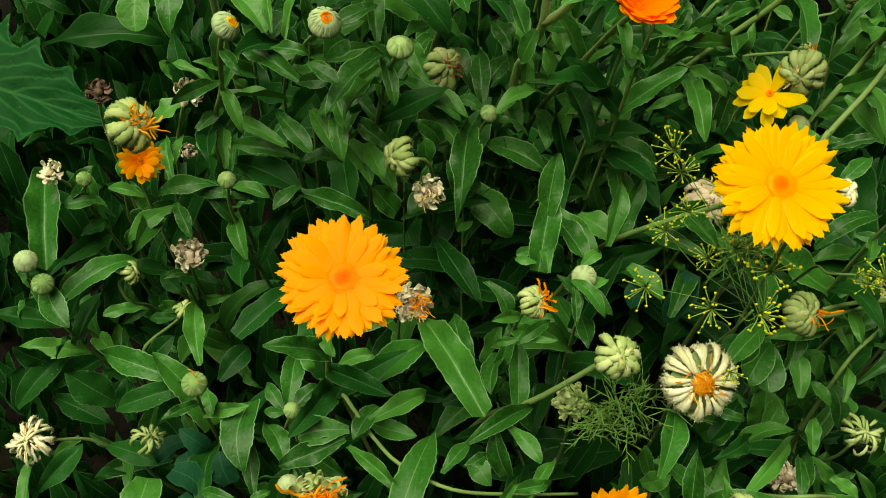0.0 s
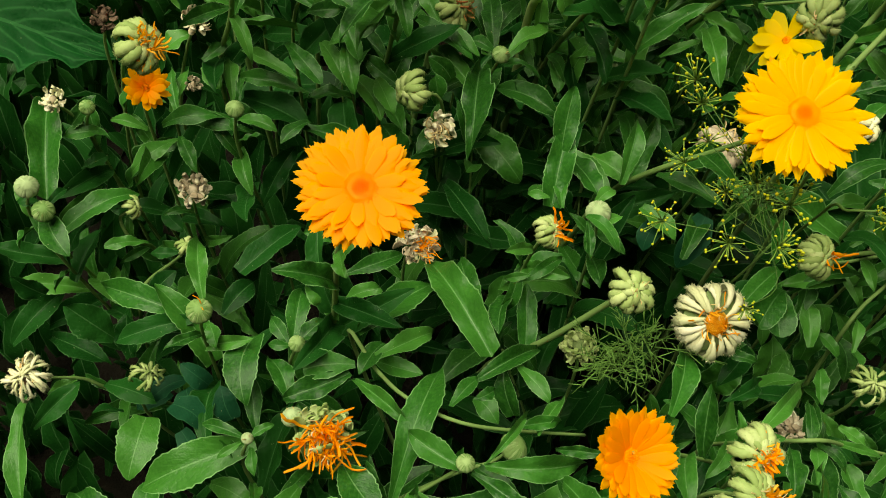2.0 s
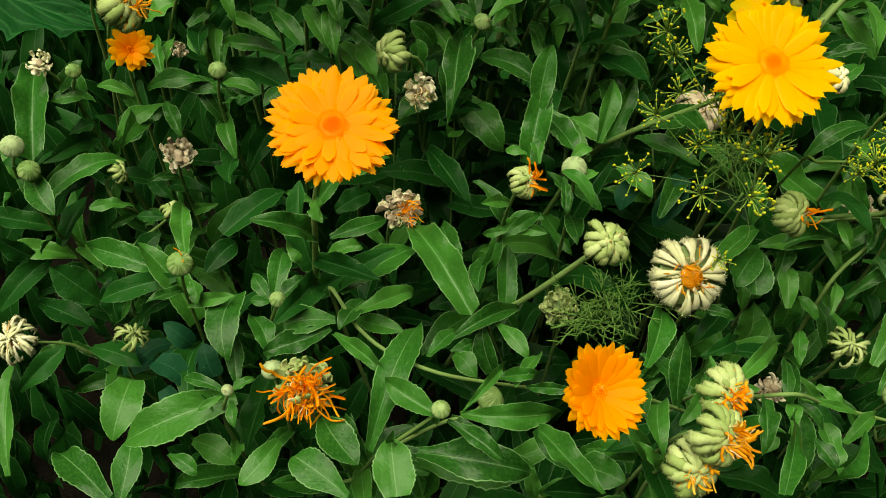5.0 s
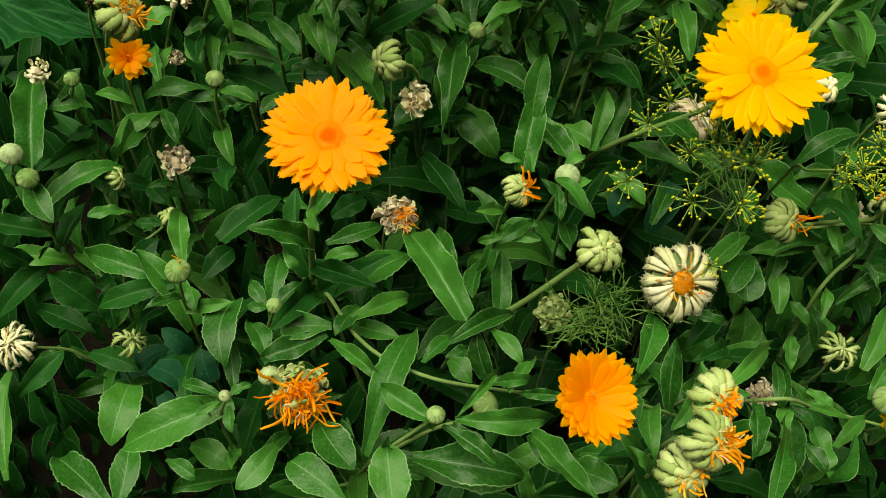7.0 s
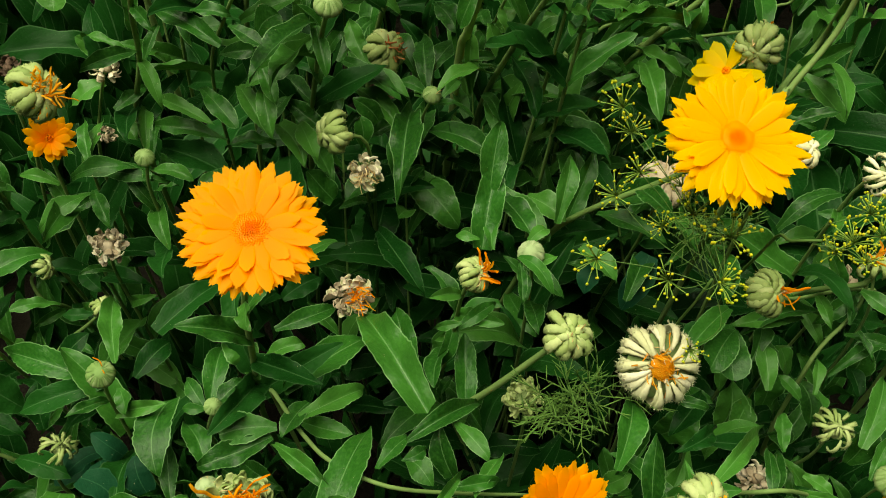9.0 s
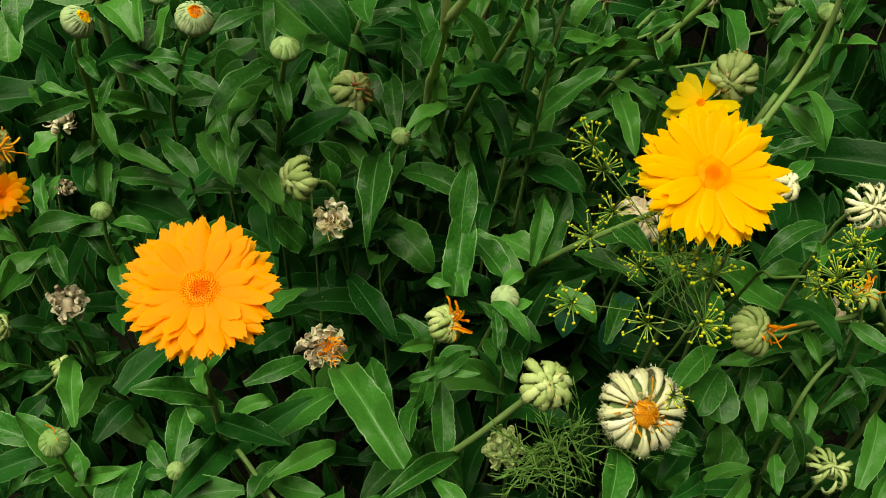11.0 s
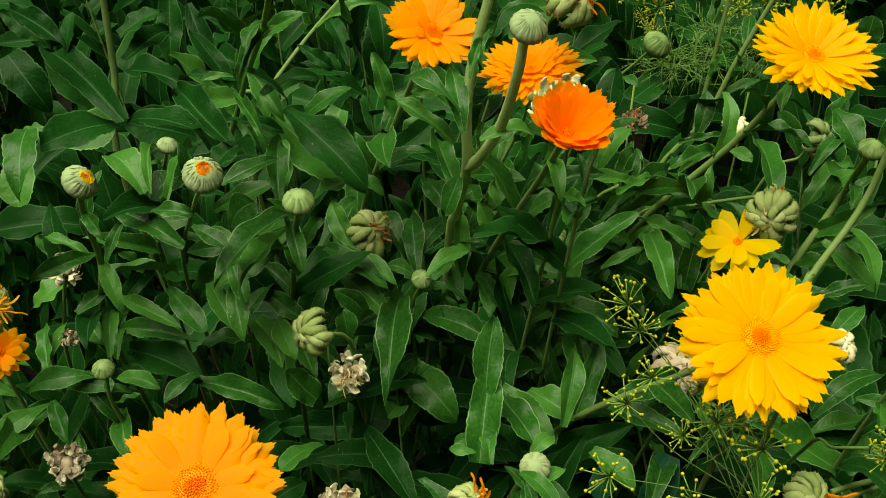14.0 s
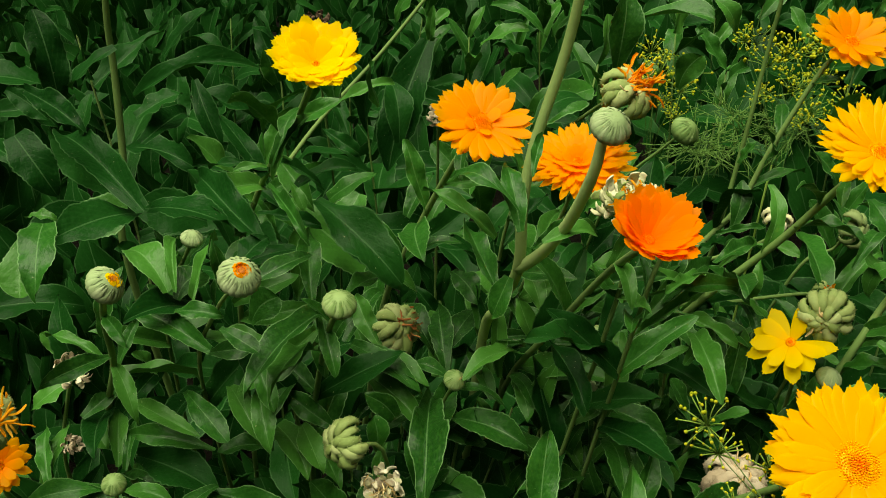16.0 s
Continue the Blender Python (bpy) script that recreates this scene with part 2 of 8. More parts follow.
def tube(pts, radii, sides=6, verts=None, faces=None):
    """A tapered tube along points; adds to verts and faces when they are given."""
    verts = [] if verts is None else verts
    faces = [] if faces is None else faces
    pts = [Vector(p) for p in pts]
    n = len(pts)
    side = Vector((1, 0.13, 0.07))
    first = len(verts)
    for i, p in enumerate(pts):
        d = (pts[min(i + 1, n - 1)] - pts[max(i - 1, 0)])
        d = d.normalized() if d.length > 1e-9 else Vector((0, 0, 1))
        side = (side - d * side.dot(d))
        side = side.normalized() if side.length > 1e-6 else d.orthogonal().normalized()
        up = d.cross(side)
        r = radii[i] if isinstance(radii, (list, tuple)) else radii
        for k in range(sides):
            a = 2 * math.pi * k / sides
            verts.append(tuple(p + (side * math.cos(a) + up * math.sin(a)) * r))
    for i in range(n - 1):
        for k in range(sides):
            a, b = first + i * sides + k, first + i * sides + (k + 1) % sides
            faces.append((a, b, b + sides, a + sides))
    faces.append(tuple(first + k for k in reversed(range(sides))))
    faces.append(tuple(first + (n - 1) * sides + k for k in range(sides)))
    return verts, faces


def smooth_line(pts, steps=5):
    """Catmull-Rom points through the given ones."""
    p = [Vector(q) for q in pts]
    if len(p) < 3:
        return [p[0].lerp(p[-1], i / steps) for i in range(steps + 1)]
    p = [2 * p[0] - p[1]] + p + [2 * p[-1] - p[-2]]
    out = []
    for i in range(1, len(p) - 2):
        for s in range(steps):
            t = s / steps
            a, b, c, d = p[i - 1], p[i], p[i + 1], p[i + 2]
            out.append(0.5 * ((2 * b) + (c - a) * t + (2 * a - 5 * b + 4 * c - d) * t * t + (3 * b - a - 3 * c + d) * t ** 3))
    out.append(p[-2])
    return out


def facing(place, normal, size, spin=0.0):
    """A pose whose z axis points along normal."""
    z = Vector(normal).normalized()
    q = z.to_track_quat('Z', 'Y')
    return Matrix.Translation(place) @ q.to_matrix().to_4x4() @ Matrix.Rotation(spin, 4, 'Z') @ Matrix.Scale(size, 4)


# ---------------------------------------------------------------- leaves
def blade(kind, seed, rows=24, cols=8):
    """Grid of a leaf blade one long (y) and one wide (x); returns verts, faces, uvs."""
    rng = random.Random(seed)
    arch = rng.uniform(-0.02, 0.2)
    fold = rng.uniform(0.1, 0.36)
    wave_a, wave_f, wave_p = rng.uniform(0.016, 0.055), rng.uniform(8, 17), rng.uniform(0, 6)
    sway, twist, hook = rng.uniform(-0.16, 0.16), rng.uniform(-0.9, 0.9), rng.uniform(-0.03, 0.16)
    blunt = rng.uniform(0.65, 0.95)
    verts, uvs = [], []
    for i in range(rows + 1):
        v = i / rows
        if kind == 0:      # lance-shaped, widest a little beyond the middle
            w = math.sin(math.pi * min(1, 0.07 + 0.915 * v ** 1.3)) ** blunt
            w = max(w, 0.2 * (1 - v))
        elif kind == 1:    # spoon-shaped, narrow foot, blunt tip
            w = (0.24 + 0.76 * math.sin(math.pi / 2 * v / 0.66) ** 1.5 if v < 0.66 else math.sqrt(max(0, 1 - ((v - 0.66) / 0.345) ** 2.4)))
        else:              # clasping base, long sides, short taper
            w = (0.62 + 0.38 * math.sin(math.pi / 2 * v / 0.4) if v < 0.4 else math.cos(((v - 0.4) / 0.61) ** 1.35 * math.pi / 2) ** 0.75)
        w = max(0.012, min(1, w))
        side = [1 + rng.uniform(-0.03, 0.03) + 0.05 * math.sin(wave_f * 0.8 * v + wave_p + k) + (0.03 if i % 2 else -0.018) for k in (0, 2.4)]
        for j in range(cols + 1):
            u = j / cols - 0.5
            z = arch * 4 * v * (1 - v) + fold * abs(u) ** 0.8 * w * 0.5 - hook * max(0, v - 0.6) ** 2 * 4
            z += wave_a * math.sin(wave_f * v + wave_p + (2.4 if u > 0 else 0)) * abs(2 * u) ** 1.6 * (w ** 0.5)
            z += twist * u * (v - 0.3) * 0.3
            x = u * w * (side[0 if u < 0 else 1] if 0 < i < rows else 1) + sway * math.sin(math.pi * v)
            verts.append((x, v, z))
            uvs.append((u + 0.5, v))
    c = cols + 1
    faces = [(i * c + j, i * c + j + 1, (i + 1) * c + j + 1, (i + 1) * c + j) for i in range(rows) for j in range(cols)]
    return verts, faces, uvs


LEAVES, OLD_SHADED_LEAVES = {}, {}
for k in range(3):
    for s in range(12):
        pv, pf, pu = blade(k, 31 * k + s + 5)
        LEAVES[k, s] = mesh_from("leaf", pv, pf, LEAF, pu)
        OLD_SHADED_LEAVES[k, s] = mesh_from("leaf", pv, pf, LEAF_OLD_SHADED, pu)
rng_leaf = random.Random(11)


def blade_pose(base, tip, width, lean=0.5, rng=rng_leaf):
    base, tip = Vector(base), Vector(tip)
    y = tip - base
    ln = y.length
    y.normalize()
    n = Vector((0, -0.4, 0.92)) + Vector((rng.uniform(-1, 1), rng.uniform(-1, 1), rng.uniform(-0.6, 0.6))) * lean
    x = y.cross(n)
    x = x.normalized() if x.length > 1e-4 else y.orthogonal().normalized()
    z = x.cross(y)
    m = Matrix((x * width, y * ln, z * ln)).transposed().to_4x4()
    m.translation = base
    return m


def leaf(plant, base, tip, width, kind=0, lean=0.5, old_shaded=False):
    """One leaf of a plant, from its base to its tip; lean: how far it may turn from the sky; the last flag picks the
    deep green of old lower leaves, which also carries painted shade.
    """
    return part("leaf", (OLD_SHADED_LEAVES if old_shaded else LEAVES)[kind, rng_leaf.randrange(12)], plant, blade_pose(base, tip, width, lean))


# ---------------------------------------------------------------- heads
def petal_mesh(mat, seed):
    """A strap-shaped ray floret, one long (y) and one wide (x), with two creases and a three-toothed tip."""
    rng = random.Random(seed)
    rows, cols = 8, 6
    droop, cup, sway = rng.uniform(-0.1, 0.06), rng.uniform(0.0, 0.1), rng.uniform(-0.12, 0.12)
    teeth = [rng.uniform(0.01, 0.03), rng.uniform(0.03, 0.06), rng.uniform(0.01, 0.03)]
    verts, uvs = [], []
    for i in range(rows + 1):
        v = i / rows
        w = 0.42 + 0.58 * math.sin(math.pi / 2 * min(1, v / 0.62)) if v < 0.8 else 1.0 - 0.5 * ((v - 0.8) / 0.2) ** 1.5
        for j in range(cols + 1):
            u = j / cols - 0.5
            y = v - 0.05 * (2 * u) ** 2 * v ** 3
            if i == rows:
                y += (-0.02, teeth[0], 0.0, teeth[1], 0.0, teeth[2], -0.02)[j] - 0.02
            z = droop * v * v - cup * (2 * u) ** 2 * 0.18 + 0.008 * math.cos(u * 19) * math.sin(math.pi * v)
            verts.append((u * w + sway * v * v, y, z))
            uvs.append((u + 0.5, v))
    c = cols + 1
    faces = [(i * c + j, i * c + j + 1, (i + 1) * c + j + 1, (i + 1) * c + j) for i in range(rows) for j in range(cols)]
    return mesh_from("petal", verts, faces, mat, uvs)


PETALS = {m.name: [petal_mesh(m, 70 + s) for s in range(8)] for m in (ORANGE, YELLOW, LEMON, DEEP)}


def calyx_mesh(seed=1):
    """Green cup of narrow bracts below a bloom, one wide at the bloom's radius."""
    rng = random.Random(seed)
    verts, faces = tube([(0, 0, -0.2), (0, 0, -0.1), (0, 0, -0.02)], [0.05, 0.14, 0.17], 10)
    for k in range(18):
        a = 2 * math.pi * k / 18
        d, s = Vector((math.cos(a), math.sin(a), 0)), Vector((-math.sin(a), math.cos(a), 0))
        ln = rng.uniform(0.3, 0.4)
        i = len(verts)
        for r, w, z in ((0.1, 0.03, -0.1), (0.2, 0.035, -0.05), (ln, 0.004, -0.02)):
            verts += [tuple(d * r - s * w + Vector((0, 0, z))), tuple(d * r + s * w + Vector((0, 0, z)))]
        faces += [(i, i + 1, i + 3, i + 2), (i + 2, i + 3, i + 5, i + 4)]
    return mesh_from("calyx", verts, faces, BRACT)


def disc_mesh(mat, seed=1, n=260, inner=0.0, outer=1.0, name="disc"):
    """Low dome of small upright florets between two radii."""
    verts, faces = [], []
    rng = random.Random(seed)
    for k in range(n):
        r = math.sqrt(inner ** 2 + (outer ** 2 - inner ** 2) * (k + 0.5) / n)
        a = k * 2.39996
        h = 0.12 * (1 - r * r) + rng.uniform(0.02, 0.12)
        p = Vector((r * math.cos(a), r * math.sin(a), 0.1 * (1 - r * r)))
        tube([p, p * 1.02 + Vector((0, 0, h * 0.7)), p * 1.03 + Vector((0, 0, h))], [0.035, 0.042, 0.015], 4, verts, faces)
    tube([(0, 0, -0.3), (0, 0, -0.02), (0, 0, 0.08)], [outer * 0.9, outer * 0.95, outer * 0.6], 12, verts, faces)
    return mesh_from(name, verts, faces, mat)


CALYX = calyx_mesh()
DISCS = {ORANGE.name: disc_mesh(DISC_ORANGE), YELLOW.name: disc_mesh(DISC_YELLOW, 2), LEMON.name: disc_mesh(DISC_YELLOW, 2), DEEP.name: disc_mesh(DISC, 3)}
MIDDLE = disc_mesh(DISC, 5, 60, 0.0, 0.5, "disc_centre")
MOUTH = disc_mesh(RUST, 7, 50, 0.0, 1.0, "disc_centre")


def bloom(plant, place, normal, radius, mat=ORANGE, rings=((26, 1.0, 1), (26, 0.96, 3), (24, 0.9, 5), (16, 0.76, 8)), seed=1, width=0.23, disc=0.22, gaps=0.0, mix=None):
    """An open flower head: calyx, disc and rings of (petals, length, lift in degrees)."""
    rng = random.Random(seed)
    head = part("bloom", CALYX, plant, facing(place, normal, radius, rng.uniform(0, 6)))
    part("disc", DISCS[mat.name], head, Matrix.Translation((0, 0, 0.03)) @ Matrix.Scale(disc, 4))
    part("disc_centre", MIDDLE, head, Matrix.Translation((0, 0, 0.04)) @ Matrix.Scale(disc * 0.85, 4))
    for ring, (n, ln, lift) in enumerate(rings):
        start = rng.uniform(0, 6)
        for k in range(n):
            if rng.random() < gaps:
                continue
            a = start + 2 * math.pi * (k + rng.uniform(-0.22, 0.22)) / n
            el = radians(lift + rng.uniform(-2.5, 2.5))
            s = ln * rng.uniform(0.88, 1.05) - 0.1
            m = (Matrix.Rotation(a, 4, 'Z') @ Matrix.Translation((0, 0.1, 0.012 * ring)) @ Matrix.Rotation(el, 4, 'X')
                 @ Matrix.Rotation(rng.uniform(-0.1, 0.1), 4, 'Y') @ Matrix.Diagonal((width * rng.uniform(0.85, 1.15), s, s, 1)))
            kind = mix if mix and ring == 0 and rng.random() < 0.5 else mat
            part("petal", rng.choice(PETALS[kind.name]), head, m)
    return head


def achene_mesh(mat, seed, curl=2.6, fat=0.2, thick=0.6, fringe=0.3, n=12, taper=0.0):
    """One curved seed, one high: a boat-shaped crescent that rises from the receptacle and curls inwards, with a toothed keel along its back."""
    rng = random.Random(seed)
    sides = 8
    verts, faces = [], []
    lean = rng.uniform(-0.08, 0.08)

    def spine(v):
        a = -0.9 + curl * v
        return Vector((lean * v * v, 0.42 + 0.44 * math.cos(a), 0.4 + 0.46 * math.sin(a))), Vector((0, math.cos(a), math.sin(a)))

    for i in range(n):
        v = i / (n - 1)
        c, out = spine(v)
        r = fat * (0.22 + 0.85 * math.sin(math.pi * (0.1 + 0.8 * v)) ** 0.9) * (1 - taper * v)
        for k in range(sides):
            b = 2 * math.pi * k / sides
            q = r * (1 + rng.uniform(-0.07, 0.07)) * (1.1 if i % 2 else 0.92)
            up = math.sin(b)
            # the inner side is hollow, the back is keeled
            lift = up * thick if up > 0 else up * thick * 0.25
            verts.append(tuple(c + Vector((q * math.cos(b), 0, 0)) + out * q * lift))
    for i in range(n - 1):
        for k in range(sides):
            p, q = i * sides + k, i * sides + (k + 1) % sides
            faces.append((p, q, q + sides, p + sides))
    faces += [tuple(reversed(range(sides))), tuple((n - 1) * sides + k for k in range(sides))]
    for i in range(int(fringe * 40)):
        c, out = spine(rng.uniform(0.1, 0.55))
        x = rng.uniform(-0.7, 0.7) * fat
        o = c + out * fat * thick * 0.7 + Vector((x, 0, 0))
        tip = o + out * rng.uniform(0.03, 0.085) + Vector((x * 0.5, rng.uniform(-0.03, 0.03), rng.uniform(-0.03, 0.03)))
        k = len(verts)
        verts += [tuple(o + Vector((0.028, 0, 0))), tuple(o - Vector((0.028, 0, 0))), tuple(o + Vector((0, 0.015, 0.02))), tuple(tip)]
        faces += [(k, k + 1, k + 3), (k + 1, k + 2, k + 3), (k + 2, k, k + 3)]
    return mesh_from("achene", verts, faces, mat)


ACHENES = {}
for am in (SEED_GREEN, SEED_DULL, SEED_CREAM, SEED_PALE, SEED_BROWN, SEED_TAN, SEED_DARK):
    ACHENES[am.name] = [achene_mesh(am, s + 3, 2.9 + 0.2 * s, 0.175 + 0.02 * (s % 2), 0.8, 0.9) for s in range(4)]
    ACHENES[am.name + "_thin"] = [achene_mesh(am, s + 13, 2.6 + 0.25 * s, 0.085 + 0.012 * (s % 2), 0.7, 0.9) for s in range(4)]
    ACHENES[am.name + "_husk"] = [achene_mesh(am, s + 43, 1.5 + 0.3 * s, 0.2 + 0.04 * (s % 2), 0.42, 0.5, 8) for s in range(4)]
    ACHENES[am.name + "_open"] = [achene_mesh(am, s + 23, 2.75 + 0.12 * s, 0.25 + 0.02 * (s % 2), 0.3, 0.6, 14, 0.55) for s in range(4)]


DRY_DOME = disc_mesh(WITHER_GOLD, 11, 160)


def core_mesh(mat, size=1.0, name="receptacle"):
    verts, faces = tube([(0, 0, -0.25), (0, 0, -0.05 * size), (0, 0, 0.2 * size), (0, 0, 0.42 * size)], [0.12, 0.42 * size, 0.48 * size, 0.2 * size], 10)
    return mesh_from(name, verts, faces, mat)


CORES = {am.name: core_mesh(am) for am in (SEED_DULL, SEED_BROWN, SEED_DARK, SEED_TAN)}
SMALL_CORES = {am.name: core_mesh(am, 0.62) for am in (SEED_DULL, SEED_BROWN, SEED_DARK, SEED_TAN)}


def strands_mesh(mat, seed, n, reach, spread, aim, wide=0.05, ribbon=True):
    """Shrivelled ray florets in one tuft: crumpled, rolled ribbons with blunt ends, or thin curled threads."""
    rng = random.Random(seed)

    def any_way(k):
        return Vector((rng.uniform(-1, 1), rng.uniform(-1, 1), rng.uniform(-1, 1))) * k

    verts, faces = [], []
    aim = Vector(aim).normalized()
    for _ in range(n):
        d = (aim + any_way(spread)).normalized()
        a, r = rng.uniform(0, 2 * math.pi), 0.42 * math.sqrt(rng.random())
        p = Vector((r * math.cos(a), r * math.sin(a), rng.uniform(0.3, 0.55)))
        ln = reach * rng.uniform(0.5, 1.1)
        turn, pts, step = any_way(0.8 if ribbon else 1.1), [p], ln / 6
        for i in range(6):
            d = (d + turn * 0.32 + any_way(0.42 if ribbon else 0.5)).normalized()
            pts.append(pts[-1] + d * step)
        pts = smooth_line(pts, 2)
        w = wide * rng.uniform(0.6, 1.25)
        last = len(pts) - 1
        if not ribbon:
            tube(pts, [w * (0.9 if i < last else 0.4) for i in range(len(pts))], 4, verts, faces)
            continue
        side = d.cross(any_way(1)).normalized()
        twist = rng.uniform(-1.2, 1.2)
        first = len(verts)
        for i, q in enumerate(pts):
            t = i / last
            along = (pts[min(i + 1, last)] - pts[max(i - 1, 0)]).normalized()
            side = (side - along * side.dot(along)).normalized()
            across = Matrix.Rotation(twist * t, 3, along) @ side
            up = along.cross(across)
            half = w * (0.45 + 0.55 * math.sin(math.pi * min(1, 0.1 + 0.55 * t))) * (1 if i < last else 0.7) * rng.uniform(0.85, 1.1)
            for k, lift in ((-1, 0.7), (-0.6, -0.1), (0, -0.5), (0.6, -0.1), (1, 0.7)):
                verts.append(tuple(q + across * half * k + up * half * lift))
        for i in range(last):
            for k in range(4):
                a = first + i * 5 + k
                faces.append((a, a + 1, a + 6, a + 5))
    return mesh_from("petal_tuft", verts, faces, mat)


def seed_head(plant, place, normal, radius, mat=SEED_GREEN, thin=False, strands=None, n=15, seed=1, whorls=(0.6, 0.35), loose=1.0, tuft=(0, 0, 1), reach=0.9, count=14, spread=0.7, core=SEED_DULL, wide=0.05, crumbled=0, second=None, agape=False, wisps=(), dome=False):
    """A ripening head: whorls of curled seeds round a receptacle, some with a tuft of withered petals; crumbled: that many short seeds in a heap instead."""
    rng = random.Random(seed)
    head = part("seed_head", (SMALL_CORES if crumbled else CORES)[core.name], plant, facing(place, normal, radius, rng.uniform(0, 6)))
    kind = ACHENES[mat.name + ("_open" if agape else "_thin" if thin else "")]
    for k in range(crumbled):
        v = (k + 0.5) / crumbled
        el, a = math.acos(1 - 1.15 * v), k * 2.39996 + rng.uniform(-0.3, 0.3)
        s = rng.uniform(0.36, 0.6) * (1.25 if crumbled < 40 else 1.0)
        m = (Matrix.Rotation(a, 4, 'Z') @ Matrix.Rotation(-el, 4, 'X') @ Matrix.Translation((0, 0, rng.uniform(0.3, 0.58))) @ Matrix.Rotation(rng.uniform(-0.9, 0.9), 4, 'Z')
             @ Matrix.Rotation(rng.uniform(-0.7, 0.5), 4, 'X') @ Matrix.Rotation(rng.uniform(-0.6, 0.6), 4, 'Y') @ Matrix.Translation((0, -0.4 * s, -0.15 * s)) @ Matrix.Diagonal((s * rng.uniform(0.8, 1.3), s, s * 1.1, 1)))
        look_alike = second if second and rng.random() < 0.4 else mat
        part("achene", rng.choice(ACHENES[look_alike.name + "_husk"]), head, m)
    for whorl, (m_n, size, y0, tip) in enumerate(() if crumbled else ((n, 1.0, 0.0, -8), (int(n * whorls[0]), 0.78, 0.0, 8), (int(n * whorls[1]), 0.55, 0.0, 20))):
        start = rng.uniform(0, 6)
        for k in range(m_n):
            a = start + 2 * math.pi * (k + rng.uniform(-0.2, 0.2) * loose) / m_n
            s = size * (1 + rng.uniform(-0.11, 0.1) * loose)
            m = (Matrix.Rotation(a, 4, 'Z') @ Matrix.Translation((0, y0, -0.28 + 0.2 * whorl)) @ Matrix.Rotation(radians(tip + rng.uniform(-12, 12) * loose), 4, 'X')
                 @ Matrix.Rotation(rng.uniform(-0.22, 0.22) * loose, 4, 'Y') @ Matrix.Rotation(rng.uniform(-0.12, 0.12) * loose, 4, 'Z') @ Matrix.Diagonal((s * 1.08 * min(1.0, 15 / n), s, s * 0.95, 1)))
            part("achene", rng.choice(kind), head, m)
    if dome:
        part("seed_bed", CORES[core.name], head, Matrix.Translation((0, 0, 0.02)) @ Matrix.Diagonal((1.62, 1.62, 0.75, 1)))
        part("disc", DRY_DOME, head, Matrix.Translation((0, 0, 0.5)) @ Matrix.Scale(0.3, 4), "dry orange dome of shrivelled florets")
    if strands:
        aim = head.matrix_basis.to_3x3().inverted() @ Vector(tuft)
        part("petal_tuft", strands_mesh(strands, seed + 5, count, reach, spread, aim, wide), head)
        for k, (way, w_n, w_reach) in enumerate(wisps):
            part("petal_tuft", strands_mesh(strands, seed + 20 + k, w_n, w_reach, 0.16, head.matrix_basis.to_3x3().inverted() @ Vector(way), wide * 1.2), head)
        if strands in (WITHER, WITHER_GOLD, WITHER_TAN):
            part("style_threads", strands_mesh(STYLE, seed + 9, count // 2 + 3, reach * 0.7, spread, aim, 0.022, False), head, None, "thin curled cream threads")
    return head


def bud_mesh(mat, seed, open_top=False):
    """A closed or opening bud: an egg-shaped body under two rows of narrow overlapping bracts."""
    rng = random.Random(seed)

    def around(a, v, out):
        r = math.sin(math.pi * (0.07 + (0.8 if open_top else 0.86) * v)) ** 0.7 * (1 + out)
        return Vector((r * math.cos(a), r * math.sin(a), -0.75 + (1.5 if open_top else 1.6) * v))

    verts, faces = [], []
    rows, cols = 8, 20
    for i in range(rows + 1):
        for j in range(cols):
            verts.append(tuple(around(2 * math.pi * j / cols, i / rows, -0.05)))
    for i in range(rows):
        for j in range(cols):
            k = (j + 1) % cols
            faces.append((i * cols + j, i * cols + k, (i + 1) * cols + k, (i + 1) * cols + j))
    faces.append(tuple(reversed(range(cols))))
    faces.append(tuple(rows * cols + j for j in range(cols)))
    for row, (n, lift) in enumerate(((17, 0.0), (19, 0.035))):
        for k in range(n):
            a = 2 * math.pi * (k + 0.5 * row) / n + rng.uniform(-0.06, 0.06)
            end = rng.uniform(0.9, 1.0) if row else rng.uniform(0.97, 1.04)
            turn = rng.uniform(-0.12, 0.12)
            first = len(verts)
            for i in range(8):
                v = end * i / 7
                half = 0.21 * (1 - 0.8 * max(0, v / end - 0.55) / 0.45) * (1 if i < 7 else 0.3)
                for j, bulge in ((-1, 0), (0, 0.065), (1, 0)):
                    verts.append(tuple(around(a + turn * v + half * j, v, lift + bulge + (rng.uniform(0, 0.07) if i == 7 else 0))))
            for i in range(7):
                for j in range(2):
                    p = first + i * 3 + j
                    faces.append((p, p + 1, p + 4, p + 3))
    return mesh_from("bud", verts, faces, mat)


BUDS = {(m.name, o): bud_mesh(m, 4, o) for m in (BRACT, BLUE_BRACT) for o in (False, True)}


